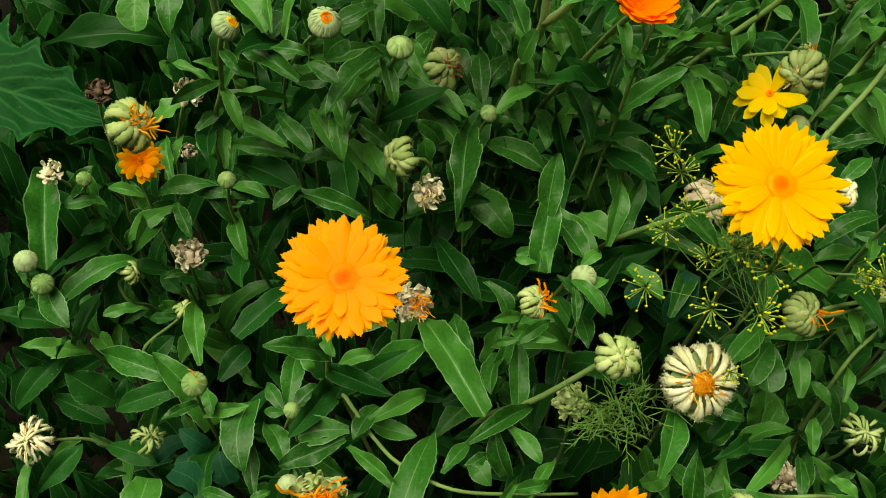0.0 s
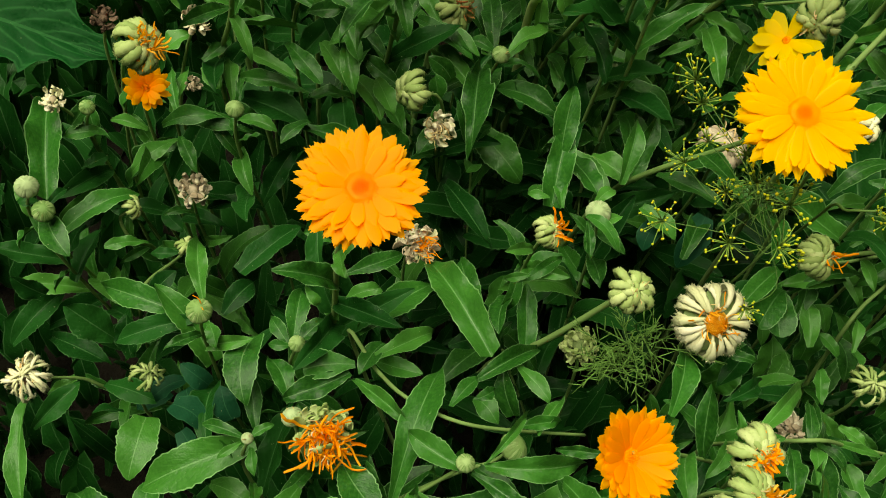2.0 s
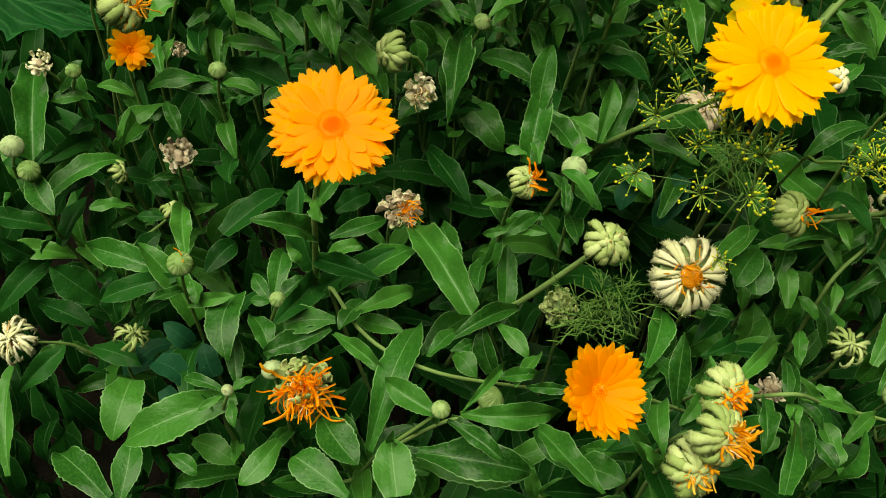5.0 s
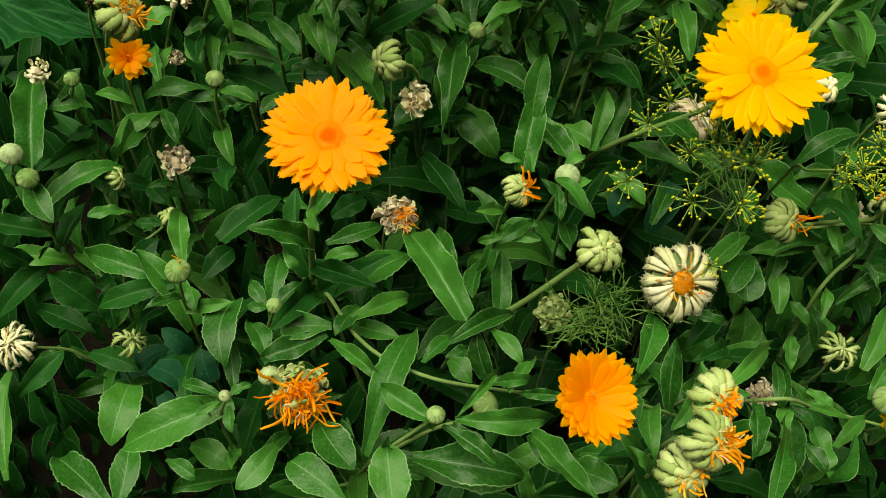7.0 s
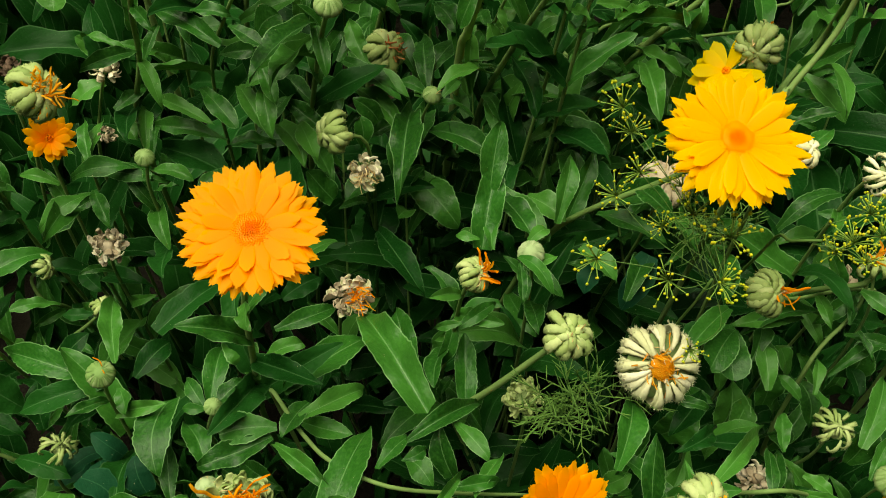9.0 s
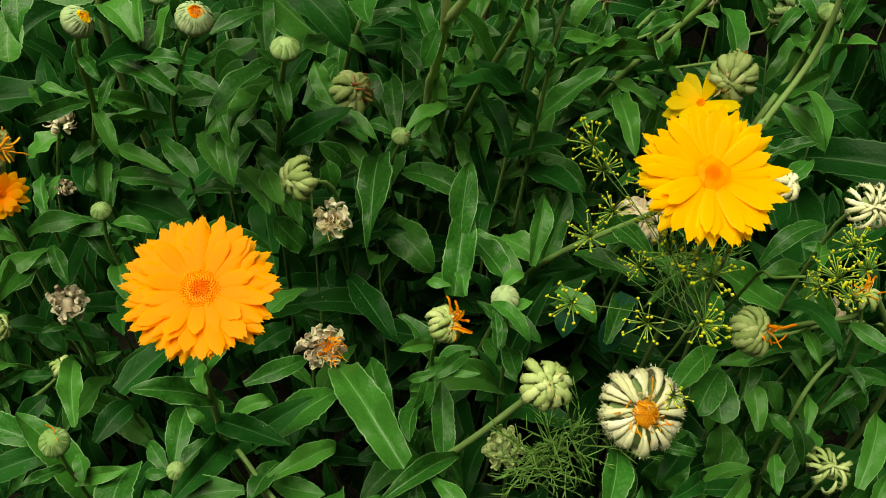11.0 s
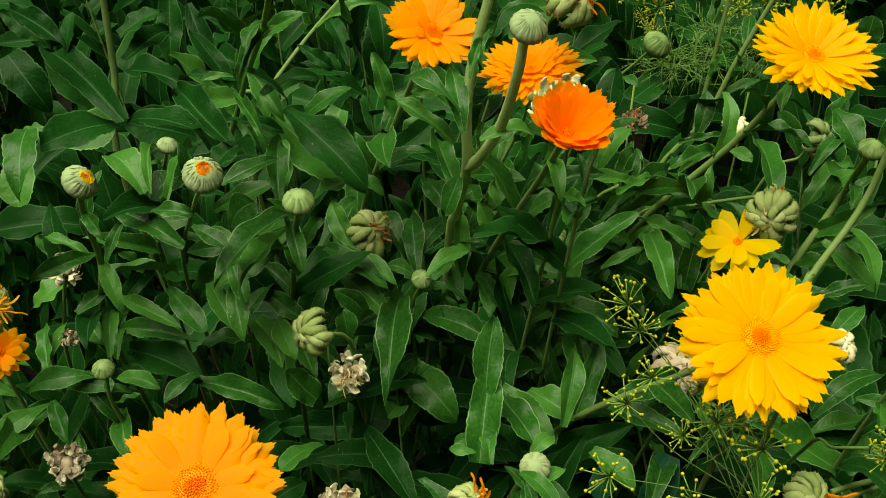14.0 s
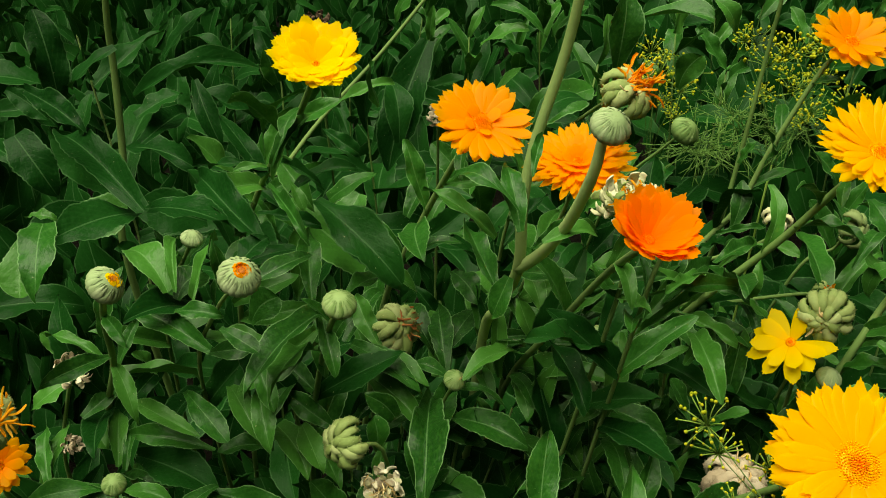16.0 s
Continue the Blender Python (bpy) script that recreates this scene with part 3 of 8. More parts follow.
def bud(plant, place, normal, radius, mat=BRACT, tip=None, wisp=None, seed=1, brown=False):
    """A bud; tip: petals that show at its mouth; wisp: a shrivelled petal that hangs from it."""
    rng = random.Random(seed)
    head = part("bud", BUDS[mat.name, tip is not None], plant, facing(place, normal, radius, rng.uniform(0, 6)))
    if tip:
        part("disc", DISCS[tip.name], head, Matrix.Translation((0, 0, 0.72)) @ Matrix.Scale(0.4, 4))
        part("disc_centre", MOUTH, head, Matrix.Translation((0, 0, 0.79)) @ Matrix.Scale(0.2, 4))
        for k in range(20):
            a = 2 * math.pi * k / 20 + rng.uniform(-0.2, 0.2)
            m = (Matrix.Rotation(a, 4, 'Z') @ Matrix.Translation((0, rng.uniform(0.5, 0.58), 0.6)) @ Matrix.Rotation(radians(rng.uniform(115, 160)), 4, 'X')
                 @ Matrix.Diagonal((0.26, rng.uniform(0.3, 0.5), 0.4, 1)))
            part("petal", rng.choice(PETALS[tip.name]), head, m)
    if brown:
        part("bud_tip", MOUTH, head, Matrix.Translation((0, 0, 0.8)) @ Matrix.Scale(0.2, 4), "brown withered tip")
    if wisp:
        part("petal_tuft", strands_mesh(wisp, seed, 4, 1.2, 0.5, (0.6, -0.6, 0.6), 0.06), head)
    return head


# ---------------------------------------------------------------- plants
def plant(base, label, name="calendula_plant", category="flower plant", group="calendulas in the bed"):
    e = new(name)
    e.empty_display_size = 0.02
    e.location = base
    tagged(e, label, category, group)
    return e


def stem(p, pts, thick=0.0022, mat=STEM, label="", leaves=0):
    """A stem from its head to the soil, with some clasping leaves along its upper half."""
    line = smooth_line(pts, 5)
    rng = random.Random(int(abs(pts[0][0] * 7 + pts[0][1]) * 10000))
    turn = rng.uniform(0, 6)
    lens = [0.0]
    for a, b in zip(line[:-1], line[1:]):
        lens.append(lens[-1] + (b - a).length)
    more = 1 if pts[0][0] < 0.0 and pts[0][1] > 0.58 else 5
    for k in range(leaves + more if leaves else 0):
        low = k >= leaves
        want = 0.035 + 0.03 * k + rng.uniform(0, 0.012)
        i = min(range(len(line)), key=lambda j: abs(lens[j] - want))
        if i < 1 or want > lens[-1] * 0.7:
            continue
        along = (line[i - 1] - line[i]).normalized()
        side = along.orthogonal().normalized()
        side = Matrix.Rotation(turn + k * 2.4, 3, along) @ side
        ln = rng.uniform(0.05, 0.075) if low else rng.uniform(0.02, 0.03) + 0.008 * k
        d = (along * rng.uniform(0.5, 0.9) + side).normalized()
        # many low leaves, and all beyond y 0.6, get shade as darker green
        leaf(p, line[i], line[i] + d * ln, ln * rng.uniform(0.24, 0.32), rng.choice((0, 2)), old_shaded=low and (rng.random() < 0.6 or pts[0][1] > 0.6))
    n = len(line)
    verts, faces = tube(line, [thick * (0.66 + 0.34 * i / n) for i in range(n)], 7)
    return part("stem", mesh_from("stem", verts, faces, mat), p, None, label)


# ---------------------------------------------------------------- ground and undergrowth
def ground():
    n = 70
    verts, faces = [], []
    ext = [(-1 if i < 0 else 1) * (abs(i) / (n / 2)) ** 3 * 60 + i * 0.03 for i in range(-n // 2, n // 2 + 1)]
    for y in ext:
        for x in ext:
            h = 0.012 * noise.noise(Vector((x * 9, y * 9, 0))) + 0.02 * noise.noise(Vector((x * 2, y * 2, 3)))
            verts.append((x, y + 0.8, h if abs(x) < 4 and abs(y) < 4 else 0))
    c = n + 1
    for i in range(n):
        for j in range(n):
            faces.append((i * c + j, i * c + j + 1, (i + 1) * c + j + 1, (i + 1) * c + j))
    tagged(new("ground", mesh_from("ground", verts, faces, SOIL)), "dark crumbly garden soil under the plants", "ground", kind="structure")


ground()


def undergrowth():
    """The lower leaves of the bed, which fill it from the soil up to the leaves above: one mesh."""
    rng = np.random.default_rng(5)
    protos = [blade(k, 400 + 7 * s + k, 8, 2) for k in range(3) for s in range(4)]
    verts, faces, uvs = [], [], []
    count = 0
    py = random.Random(21)

    def add(x, y, z, size):
        nonlocal count
        a = py.uniform(0, 2 * math.pi)
        el = radians(py.uniform(62, 90))
        d = Vector((math.cos(a) * math.cos(el), math.sin(a) * math.cos(el), math.sin(el)))
        base = Vector((x, y, z))
        m = blade_pose(base - d * size * 0.5, base + d * size * 0.5, size * py.uniform(0.2, 0.32), 1.3, py)
        pv, pf, pu = protos[py.randrange(len(protos))]
        arr = np.asarray(pv) @ np.asarray(m.to_3x3()).T + np.asarray(m.translation)
        verts.append(arr)
        faces.append(np.asarray(pf) + count)
        uvs.append(np.asarray(pu))
        count += len(pv)

    for _ in range(4600):
        y = py.uniform(0.05, 1.35)
        x = py.uniform(-0.75, 0.75) * (0.75 + 0.4 * y)
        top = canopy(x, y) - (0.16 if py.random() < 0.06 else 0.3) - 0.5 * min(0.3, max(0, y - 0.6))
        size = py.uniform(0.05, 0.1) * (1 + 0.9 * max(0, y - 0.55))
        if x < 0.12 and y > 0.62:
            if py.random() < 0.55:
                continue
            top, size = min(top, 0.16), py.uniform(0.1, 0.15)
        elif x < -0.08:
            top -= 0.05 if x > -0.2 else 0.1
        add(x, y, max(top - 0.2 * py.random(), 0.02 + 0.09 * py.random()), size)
    for _ in range(3000):
        y = py.uniform(1.3, 3.4)
        x = py.uniform(-2.0, 2.0)
        add(x, y, (0.06 if x < 0.2 else 0.18) + 0.1 * py.random(), py.uniform(0.14, 0.22))
    for _ in range(4200):
        a = py.choice((-1, 1))
        x, y = a * py.uniform(0.45, 2.0), py.uniform(0.02, 1.4)
        if abs(x) < 0.75 * (0.75 + 0.4 * y) - 0.03:
            continue
        add(x, y, canopy(a * 0.6, y) - 0.22 * py.random(), py.uniform(0.06, 0.1))
    v = np.concatenate(verts)
    fc = np.concatenate(faces)
    me = bpy.data.meshes.new("undergrowth")
    me.from_pydata(v.tolist(), [], fc.tolist())
    # this darker green stands in for part of the shade deep in the bed
    me.materials.append(LEAF_OLD_SHADED)
    me.polygons.foreach_set("use_smooth", [True] * len(me.polygons))
    lay = me.uv_layers.new(name="UVMap")
    lay.data.foreach_set("uv", np.concatenate(uvs)[fc.ravel()].astype(np.float32).ravel())
    tagged(new("undergrowth", me), "dense dark green calendula leaves filling the bed", "foliage", kind="stuff")


CANOPY = (0.2368, -0.1823, 0.1117, -0.8886, 0.3018, 0.4477)


def canopy(x, y):
    """Height of the lower leaves over the bed."""
    x, y = max(-0.6, min(0.6, x)), max(0.1, min(1.15, y))
    a, b, c, d, e, f = CANOPY
    return max(0.2, min(0.52, a + b * x + c * y + d * x * x + e * x * y + f * y * y))


# ---------------------------------------------------------------- dill and weeds
def umbel(p, centre, place, normal, radius, dense=False):
    """One small umbel of dill: a ray from the centre of the plant, then a star of stalks with round florets."""
    rng = random.Random(int(abs(place[0] * 7919 + place[1] * 104729 + place[2] * 1299709) * 1000))
    c, q = Vector(centre), Vector(place)
    c = c + Vector((rng.uniform(-1, 1), rng.uniform(-1, 1), rng.uniform(-1, 0.3))) * 0.008
    mid = c.lerp(q, 0.45) + Vector((rng.uniform(-1, 1), rng.uniform(-1, 1), rng.uniform(-0.3, 1))) * 0.009
    n = Vector(normal).normalized()
    foot = q - n * radius * 0.45
    verts, faces = tube(smooth_line([c, mid, foot], 4), 0.00026, 5)
    ray = part("ray", mesh_from("ray", verts, faces, DILL_RAY), p)
    side = n.orthogonal().normalized()
    up = n.cross(side)
    sv, sf, fv, ff = [], [], [], []
    for k in range(rng.randint(16, 22)):
        a, r = k * 2.39996 + rng.uniform(-0.35, 0.35), math.sqrt((k + 0.6) / 18) * rng.uniform(0.8, 1.1)
        tipp = q + (side * math.cos(a) + up * math.sin(a)) * radius * r * rng.uniform(0.85, 1.1) + n * radius * 0.3 * (1 - r * r) * rng.uniform(0.6, 1.2)
        bend = foot.lerp(tipp, 0.55) + n * radius * 0.06
        tube([foot, bend, tipp], [0.00035, 0.0003, 0.0003], 4, sv, sf)
        s = radius * rng.uniform(0.046, 0.068)
        for b in range(rng.randint(1, 3) if dense else rng.randint(1, 2)):
            o = tipp + Vector((rng.uniform(-1, 1), rng.uniform(-1, 1), rng.uniform(-1, 1))) * s * (2.0 if b else 0)
            tube([o - n * s * 1.3, o - n * s * 0.5, o + n * s * 0.6, o + n * s * 1.4], [s * 0.3, s * 0.85, s, s * 0.5], 6, fv, ff)
    part("umbellet", mesh_from("umbellet", sv, sf, DILL), ray)
    part("floret_head", mesh_from("floret_head", fv, ff, DILL_BUD), ray, None, "tiny yellow florets")


def dill_leaf(p, place, radius):
    """A tuft of hair-fine dill leaf threads."""
    rng = random.Random(int(abs(place[0] * 7919 + place[1] * 104729) * 1000))
    q = Vector(place)
    verts, faces = [], []
    for k in range(40):
        d = Vector((rng.uniform(-1, 1), rng.uniform(-0.6, 0.6), rng.uniform(-0.7, 0.8))).normalized()
        b = Vector((rng.uniform(-1, 1), rng.uniform(-1, 1), rng.uniform(-1, 0.4))) * 0.35
        ln = radius * rng.uniform(0.5, 1.15)
        s = q + Vector((rng.uniform(-1, 1), rng.uniform(-1, 1), rng.uniform(-1, 1))) * radius * 0.35
        line = [s + d * ln * t + b * ln * t * t for t in (0, 0.33, 0.66, 1)]
        tube(line, [0.0004, 0.00035, 0.0003, 0.0002], 4, verts, faces)
        for j in range(5):
            t = 0.25 + 0.14 * j
            o = s + d * ln * t + b * ln * t * t
            e = (d + Vector((rng.uniform(-1, 1), rng.uniform(-1, 1), rng.uniform(-1, 1))) * 0.9).normalized() * ln * rng.uniform(0.2, 0.4)
            tube([o, o + e * 0.5 + b * 0.06 * ln, o + e + b * 0.1 * ln], [0.0004, 0.00035, 0.0002], 4, verts, faces)
    part("leaf_tuft", mesh_from("leaf_tuft", verts, faces, DILL_LEAF), p, None, "hair-fine green threads")


def toothed_blade(seed):
    """A broad, three-cornered leaf with coarse forward-pointing teeth and sunken side veins, as blade()."""
    rng = random.Random(seed)
    rows, cols = 64, 14
    verts, uvs = [], []
    for i in range(rows + 1):
        v = i / rows
        w = min(1, (v + 0.02) / 0.16) ** 0.6 * (1 - v) ** 0.72 * 1.12
        for j in range(cols + 1):
            u = j / cols - 0.5
            phase = (v * 5.4 + (0.35 if u > 0 else 0)) % 1
            rim = max(0.0, (abs(u) - 0.28) / 0.22)
            tooth = (abs(2 * phase - 1) ** 2.2 - 0.3) * 0.5 * rim
            side = abs(math.sin(math.pi * (v * 7.5 - abs(u) * 3.2)))
            z = 0.06 * math.sin(math.pi * v) + 0.1 * abs(u) * w - 0.028 * (1 - side) ** 3 * min(1, abs(u) * 6) + 0.01 * math.sin(9 * v + 5 * u + seed)
            verts.append((u * max(w, 0.01) * (1 + tooth), v + 0.012 * rim, z - 0.02 * (1 - min(1, abs(u) * 14))))
            uvs.append((u + 0.5, v))
    c = cols + 1
    faces = [(i * c + j, i * c + j + 1, (i + 1) * c + j + 1, (i + 1) * c + j) for i in range(rows) for j in range(cols)]
    return mesh_from("leaf", verts, faces, LEAF_TOOTH, uvs)


TOOTH = [toothed_blade(s) for s in (3, 4)]
WEEDS = [mesh_from("leaf", *blade(2, 900 + s, 8, 4)[:2], LEAF_BLUE, blade(2, 900 + s, 8, 4)[2]) for s in range(4)]
thistle = plant((-0.62, 0.62, 0.0), "broad dark green leaves with coarsely toothed edges", "toothed_weed", "weed", "weeds in the bed")
stem(thistle, [(-0.56, 0.6, 0.36), (-0.6, 0.62, 0.2), (-0.62, 0.62, 0)], 0.005)


def toothed_leaf(base, tip, width):
    part("leaf", TOOTH[len(thistle.children) % 2], thistle, blade_pose(base, tip, width, 0.1))


# taller toothed leaves, unseen, added beyond the bed's corner to shade its left
for a, b, c, w in ((-0.68, 0.55, 0.62, 0.15), (-0.75, 0.4, 0.68, 0.14), (-0.7, 0.75, 0.66, 0.15), (-0.85, 0.62, 0.74, 0.14)):
    part("leaf", TOOTH[len(thistle.children) % 2], thistle, blade_pose((-0.64, 0.55, c - 0.16), (a, b, c), w, 0.2))


weed = plant((-0.2, 0.5, 0.0), "low creeping weed with bluish dark leaves", "bindweed", "weed", "weeds in the bed")


def weed_leaf(p, base, tip, width):
    part("leaf", rng_leaf.choice(WEEDS), p, blade_pose(base, tip, width))


def leafy_shoot(x, y, top, seed, big=1.0):
    """A calendula shoot without flowers: a leaning stem with leaves set round it in a spiral."""
    rng = random.Random(seed)
    base = Vector((x + rng.uniform(-0.04, 0.04), y + rng.uniform(-0.02, 0.08), 0))
    tip = Vector((x, y, top - 0.05))
    mid = base.lerp(tip, 0.5) + Vector((rng.uniform(-0.02, 0.02), rng.uniform(-0.02, 0.02), 0))
    p = plant(base, "leafy calendula shoot without flowers in the dense bed")
    line = smooth_line([tip, mid, base], 8)
    stem(p, [tip, mid, base], rng.uniform(0.0012, 0.0018))
    n = rng.randint(8, 11)
    for k in range(n):
        v = (k / n) * 0.62
        at = line[min(len(line) - 1, int(v * (len(line) - 1)))]
        a = k * 2.39996 + rng.uniform(-0.4, 0.4)
        el = radians(70 - 75 * min(1, v * 2.2) + rng.uniform(-14, 14))
        ln = (0.05 + 0.08 * min(1, v * 2.6)) * rng.uniform(0.8, 1.25) * big
        d = Vector((math.cos(a) * math.cos(el), math.sin(a) * math.cos(el), math.sin(el)))
        # lower leaves, and all at the left back, are coloured darker for shade
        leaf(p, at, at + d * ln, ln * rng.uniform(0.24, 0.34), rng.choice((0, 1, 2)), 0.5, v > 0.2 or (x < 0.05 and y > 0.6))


def back_of_bed():
    rng = random.Random(77)
    spots = []
    while len(spots) < 36:
        y = rng.uniform(0.74, 1.9)
        x = rng.uniform(-1, 1) * (0.28 + 0.5 * y)
        if x < 0.05 and y > 0.76 and rng.random() < 0.9:
            continue
        if all((x - a) ** 2 + (y - b) ** 2 > 0.1 ** 2 for a, b in spots):
            spots.append((x, y))
    for i, (x, y) in enumerate(spots):
        leafy_shoot(x, y, canopy(x, y) + rng.uniform(-0.1, 0.02), 500 + i)


undergrowth()
back_of_bed()

# ---- the bed, plant by plant
# leaves flagged True: old deep ones, and others darkened to paint in shade
p = plant((-0.115, 0.595, 0.000), "calendula with a large double orange bloom facing the sky")
stem(p, [(-0.052, 0.317, 0.534), (-0.069, 0.351, 0.462), (-0.076, 0.376, 0.399), (-0.087, 0.421, 0.300), (-0.095, 0.458, 0.236), (-0.115, 0.595, 0.000)], 0.0026, leaves=4)
bloom(p, (-0.052, 0.314, 0.539), (0.075, -0.468, 0.881), 0.0318, ORANGE, ((32, 1.0, 0), (30, 0.97, 3), (26, 0.88, 5), (14, 0.7, 8)), seed=2, width=0.22, disc=0.29)
leaf(p, (-0.079, 0.392, 0.354), (-0.095, 0.404, 0.385), 0.019, 1)
leaf(p, (-0.076, 0.392, 0.372), (-0.049, 0.392, 0.387), 0.010, 1)
leaf(p, (-0.087, 0.401, 0.334), (-0.101, 0.380, 0.333), 0.014, 1)
leaf(p, (-0.085, 0.439, 0.382), (-0.104, 0.442, 0.388), 0.007, 0, 0.22)
leaf(p, (-0.085, 0.448, 0.381), (-0.073, 0.455, 0.380), 0.006, 0, 0.22)
leaf(p, (-0.078, 0.458, 0.331), (-0.037, 0.483, 0.328), 0.015, 0, 0.22)
leaf(p, (-0.051, 0.362, 0.353), (-0.013, 0.393, 0.344), 0.014, 0, 0.22)
leaf(p, (-0.047, 0.378, 0.348), (-0.060, 0.350, 0.352), 0.014, 0, 0.22)
leaf(p, (-0.066, 0.400, 0.333), (-0.012, 0.455, 0.327), 0.023, 0, 0.22)
leaf(p, (-0.052, 0.377, 0.330), (-0.020, 0.361, 0.337), 0.014, 0, 0.22)
p = plant((0.053, 0.671, 0.000), "calendula with a wide golden-yellow bloom beside the dill")
stem(p, [(0.185, 0.400, 0.524), (0.178, 0.447, 0.470), (0.132, 0.471, 0.424), (0.110, 0.491, 0.383), (0.094, 0.530, 0.296), (0.053, 0.671, 0.000)], 0.0025, leaves=4)
bloom(p, (0.185, 0.397, 0.529), (0.049, -0.564, 0.824), 0.0372, YELLOW, ((16, 0.98, -6), (34, 1.05, 0), (34, 1.0, 2.5), (20, 0.9, 4)), seed=5, width=0.215, disc=0.27, gaps=0.08, mix=ORANGE)
leaf(p, (0.077, 0.486, 0.428), (0.105, 0.456, 0.417), 0.017, 2)
leaf(p, (0.122, 0.503, 0.392), (0.132, 0.518, 0.437), 0.014, 1)
leaf(p, (0.143, 0.486, 0.410), (0.184, 0.455, 0.409), 0.016, 0)
leaf(p, (0.126, 0.449, 0.412), (0.144, 0.419, 0.408), 0.017, 0, 0.22)
leaf(p, (0.096, 0.494, 0.420), (0.118, 0.467, 0.422), 0.018, 0, 0.22)
p = plant((0.166, 0.465, 0.000), "calendula with a smaller orange bloom nodding on a bent stem")
stem(p, [(0.081, 0.232, 0.446), (0.119, 0.268, 0.391), (0.183, 0.307, 0.308), (0.178, 0.330, 0.217), (0.175, 0.356, 0.176), (0.166, 0.465, 0.000)], 0.0017, leaves=4)
bloom(p, (0.080, 0.231, 0.444), (0.36, -0.5, 0.79), 0.0232, ORANGE, ((24, 1.12, 20), (24, 1.08, 23), (18, 1.0, 27)), seed=8, width=0.27, disc=0.27)
leaf(p, (0.249, 0.294, 0.264), (0.251, 0.327, 0.301), 0.019, 0)
leaf(p, (0.131, 0.311, 0.365), (0.151, 0.361, 0.365), 0.018, 1, 0.22)
leaf(p, (0.113, 0.246, 0.403), (0.113, 0.270, 0.400), 0.010, 1, 0.22)
p = plant((0.045, 0.845, 0.000), "calendula with a half-open deep orange bloom, smooth and cup-shaped")
stem(p, [(0.099, 0.440, 0.612), (0.100, 0.502, 0.562), (0.087, 0.542, 0.508), (0.075, 0.624, 0.414), (0.066, 0.675, 0.317), (0.045, 0.845, 0.000)], 0.0026, leaves=4)
bloom(p, (0.100, 0.438, 0.615), (0.12, -0.42, 0.9), 0.0185, DEEP, ((24, 1.26, 38), (22, 1.22, 42), (16, 1.12, 45)), seed=9, width=0.42, disc=0.26)
leaf(p, (0.062, 0.581, 0.446), (0.062, 0.594, 0.487), 0.012, 1)
leaf(p, (0.085, 0.588, 0.467), (0.074, 0.593, 0.496), 0.012, 0)
leaf(p, (0.075, 0.600, 0.432), (0.080, 0.566, 0.425), 0.011, 0, 0.22)
leaf(p, (0.083, 0.608, 0.452), (0.058, 0.609, 0.451), 0.008, 0, 0.22)
leaf(p, (0.087, 0.607, 0.457), (0.117, 0.589, 0.459), 0.008, 0, 0.22)
leaf(p, (0.096, 0.596, 0.424), (0.105, 0.628, 0.436), 0.014, 0, 0.22)
leaf(p, (0.090, 0.594, 0.462), (0.119, 0.582, 0.464), 0.007, 0, 0.22)
leaf(p, (0.093, 0.606, 0.415), (0.162, 0.556, 0.415), 0.017, 0, 0.22)
leaf(p, (0.089, 0.592, 0.470), (0.053, 0.590, 0.468), 0.008, 0, 0.22)
leaf(p, (0.081, 0.615, 0.462), (0.072, 0.656, 0.476), 0.012, 0, 0.22)
leaf(p, (0.062, 0.605, 0.411), (0.049, 0.648, 0.424), 0.013, 0, 0.22)
p = plant((-0.060, 0.890, 0.000), "calendula with an open golden orange bloom on a tall stem")
stem(p, [(0.044, 0.562, 0.619), (0.036, 0.616, 0.578), (0.017, 0.663, 0.515), (-0.007, 0.695, 0.443), (-0.022, 0.738, 0.339), (-0.060, 0.890, 0.000)], 0.0028, leaves=4)
bloom(p, (0.045, 0.560, 0.622), (0.170, -0.541, 0.824), 0.0271, ORANGE, ((24, 1.0, 8), (20, 0.96, 12), (4, 0.45, 30)), seed=12, width=0.24, disc=0.26)
leaf(p, (-0.012, 0.754, 0.424), (-0.081, 0.766, 0.490), 0.043, 0)
leaf(p, (0.003, 0.681, 0.474), (-0.010, 0.683, 0.507), 0.017, 2)
leaf(p, (0.007, 0.663, 0.488), (0.045, 0.658, 0.503), 0.010, 2)
leaf(p, (-0.008, 0.726, 0.576), (-0.013, 0.723, 0.609), 0.016, 0)
leaf(p, (0.070, 0.617, 0.581), (0.086, 0.640, 0.599), 0.008, 0, 0.22)
leaf(p, (0.039, 0.670, 0.474), (0.054, 0.637, 0.468), 0.018, 0, 0.22)
leaf(p, (0.010, 0.752, 0.477), (0.032, 0.769, 0.506), 0.018, 0, 0.22)
leaf(p, (-0.010, 0.627, 0.505), (0.012, 0.611, 0.492), 0.012, 0, 0.22)
leaf(p, (0.055, 0.662, 0.499), (0.034, 0.686, 0.499), 0.010, 0, 0.22)
p = plant((0.082, 0.867, 0.000), "calendula with a densely double orange bloom")
stem(p, [(0.105, 0.591, 0.583), (0.107, 0.630, 0.539), (0.090, 0.634, 0.497), (0.081, 0.663, 0.442), (0.081, 0.706, 0.339), (0.082, 0.867, 0.000)], 0.0017, leaves=4)
bloom(p, (0.104, 0.589, 0.587), (-0.135, -0.350, 0.927), 0.0312, ORANGE, ((26, 1.0, 3), (26, 0.93, 9), (24, 0.78, 16), (20, 0.55, 26), (12, 0.36, 38)), seed=15, width=0.18, disc=0.16)
leaf(p, (0.094, 0.622, 0.470), (0.088, 0.644, 0.486), 0.015, 0, 0.22)
leaf(p, (0.076, 0.603, 0.523), (0.079, 0.633, 0.534), 0.009, 0, 0.22)
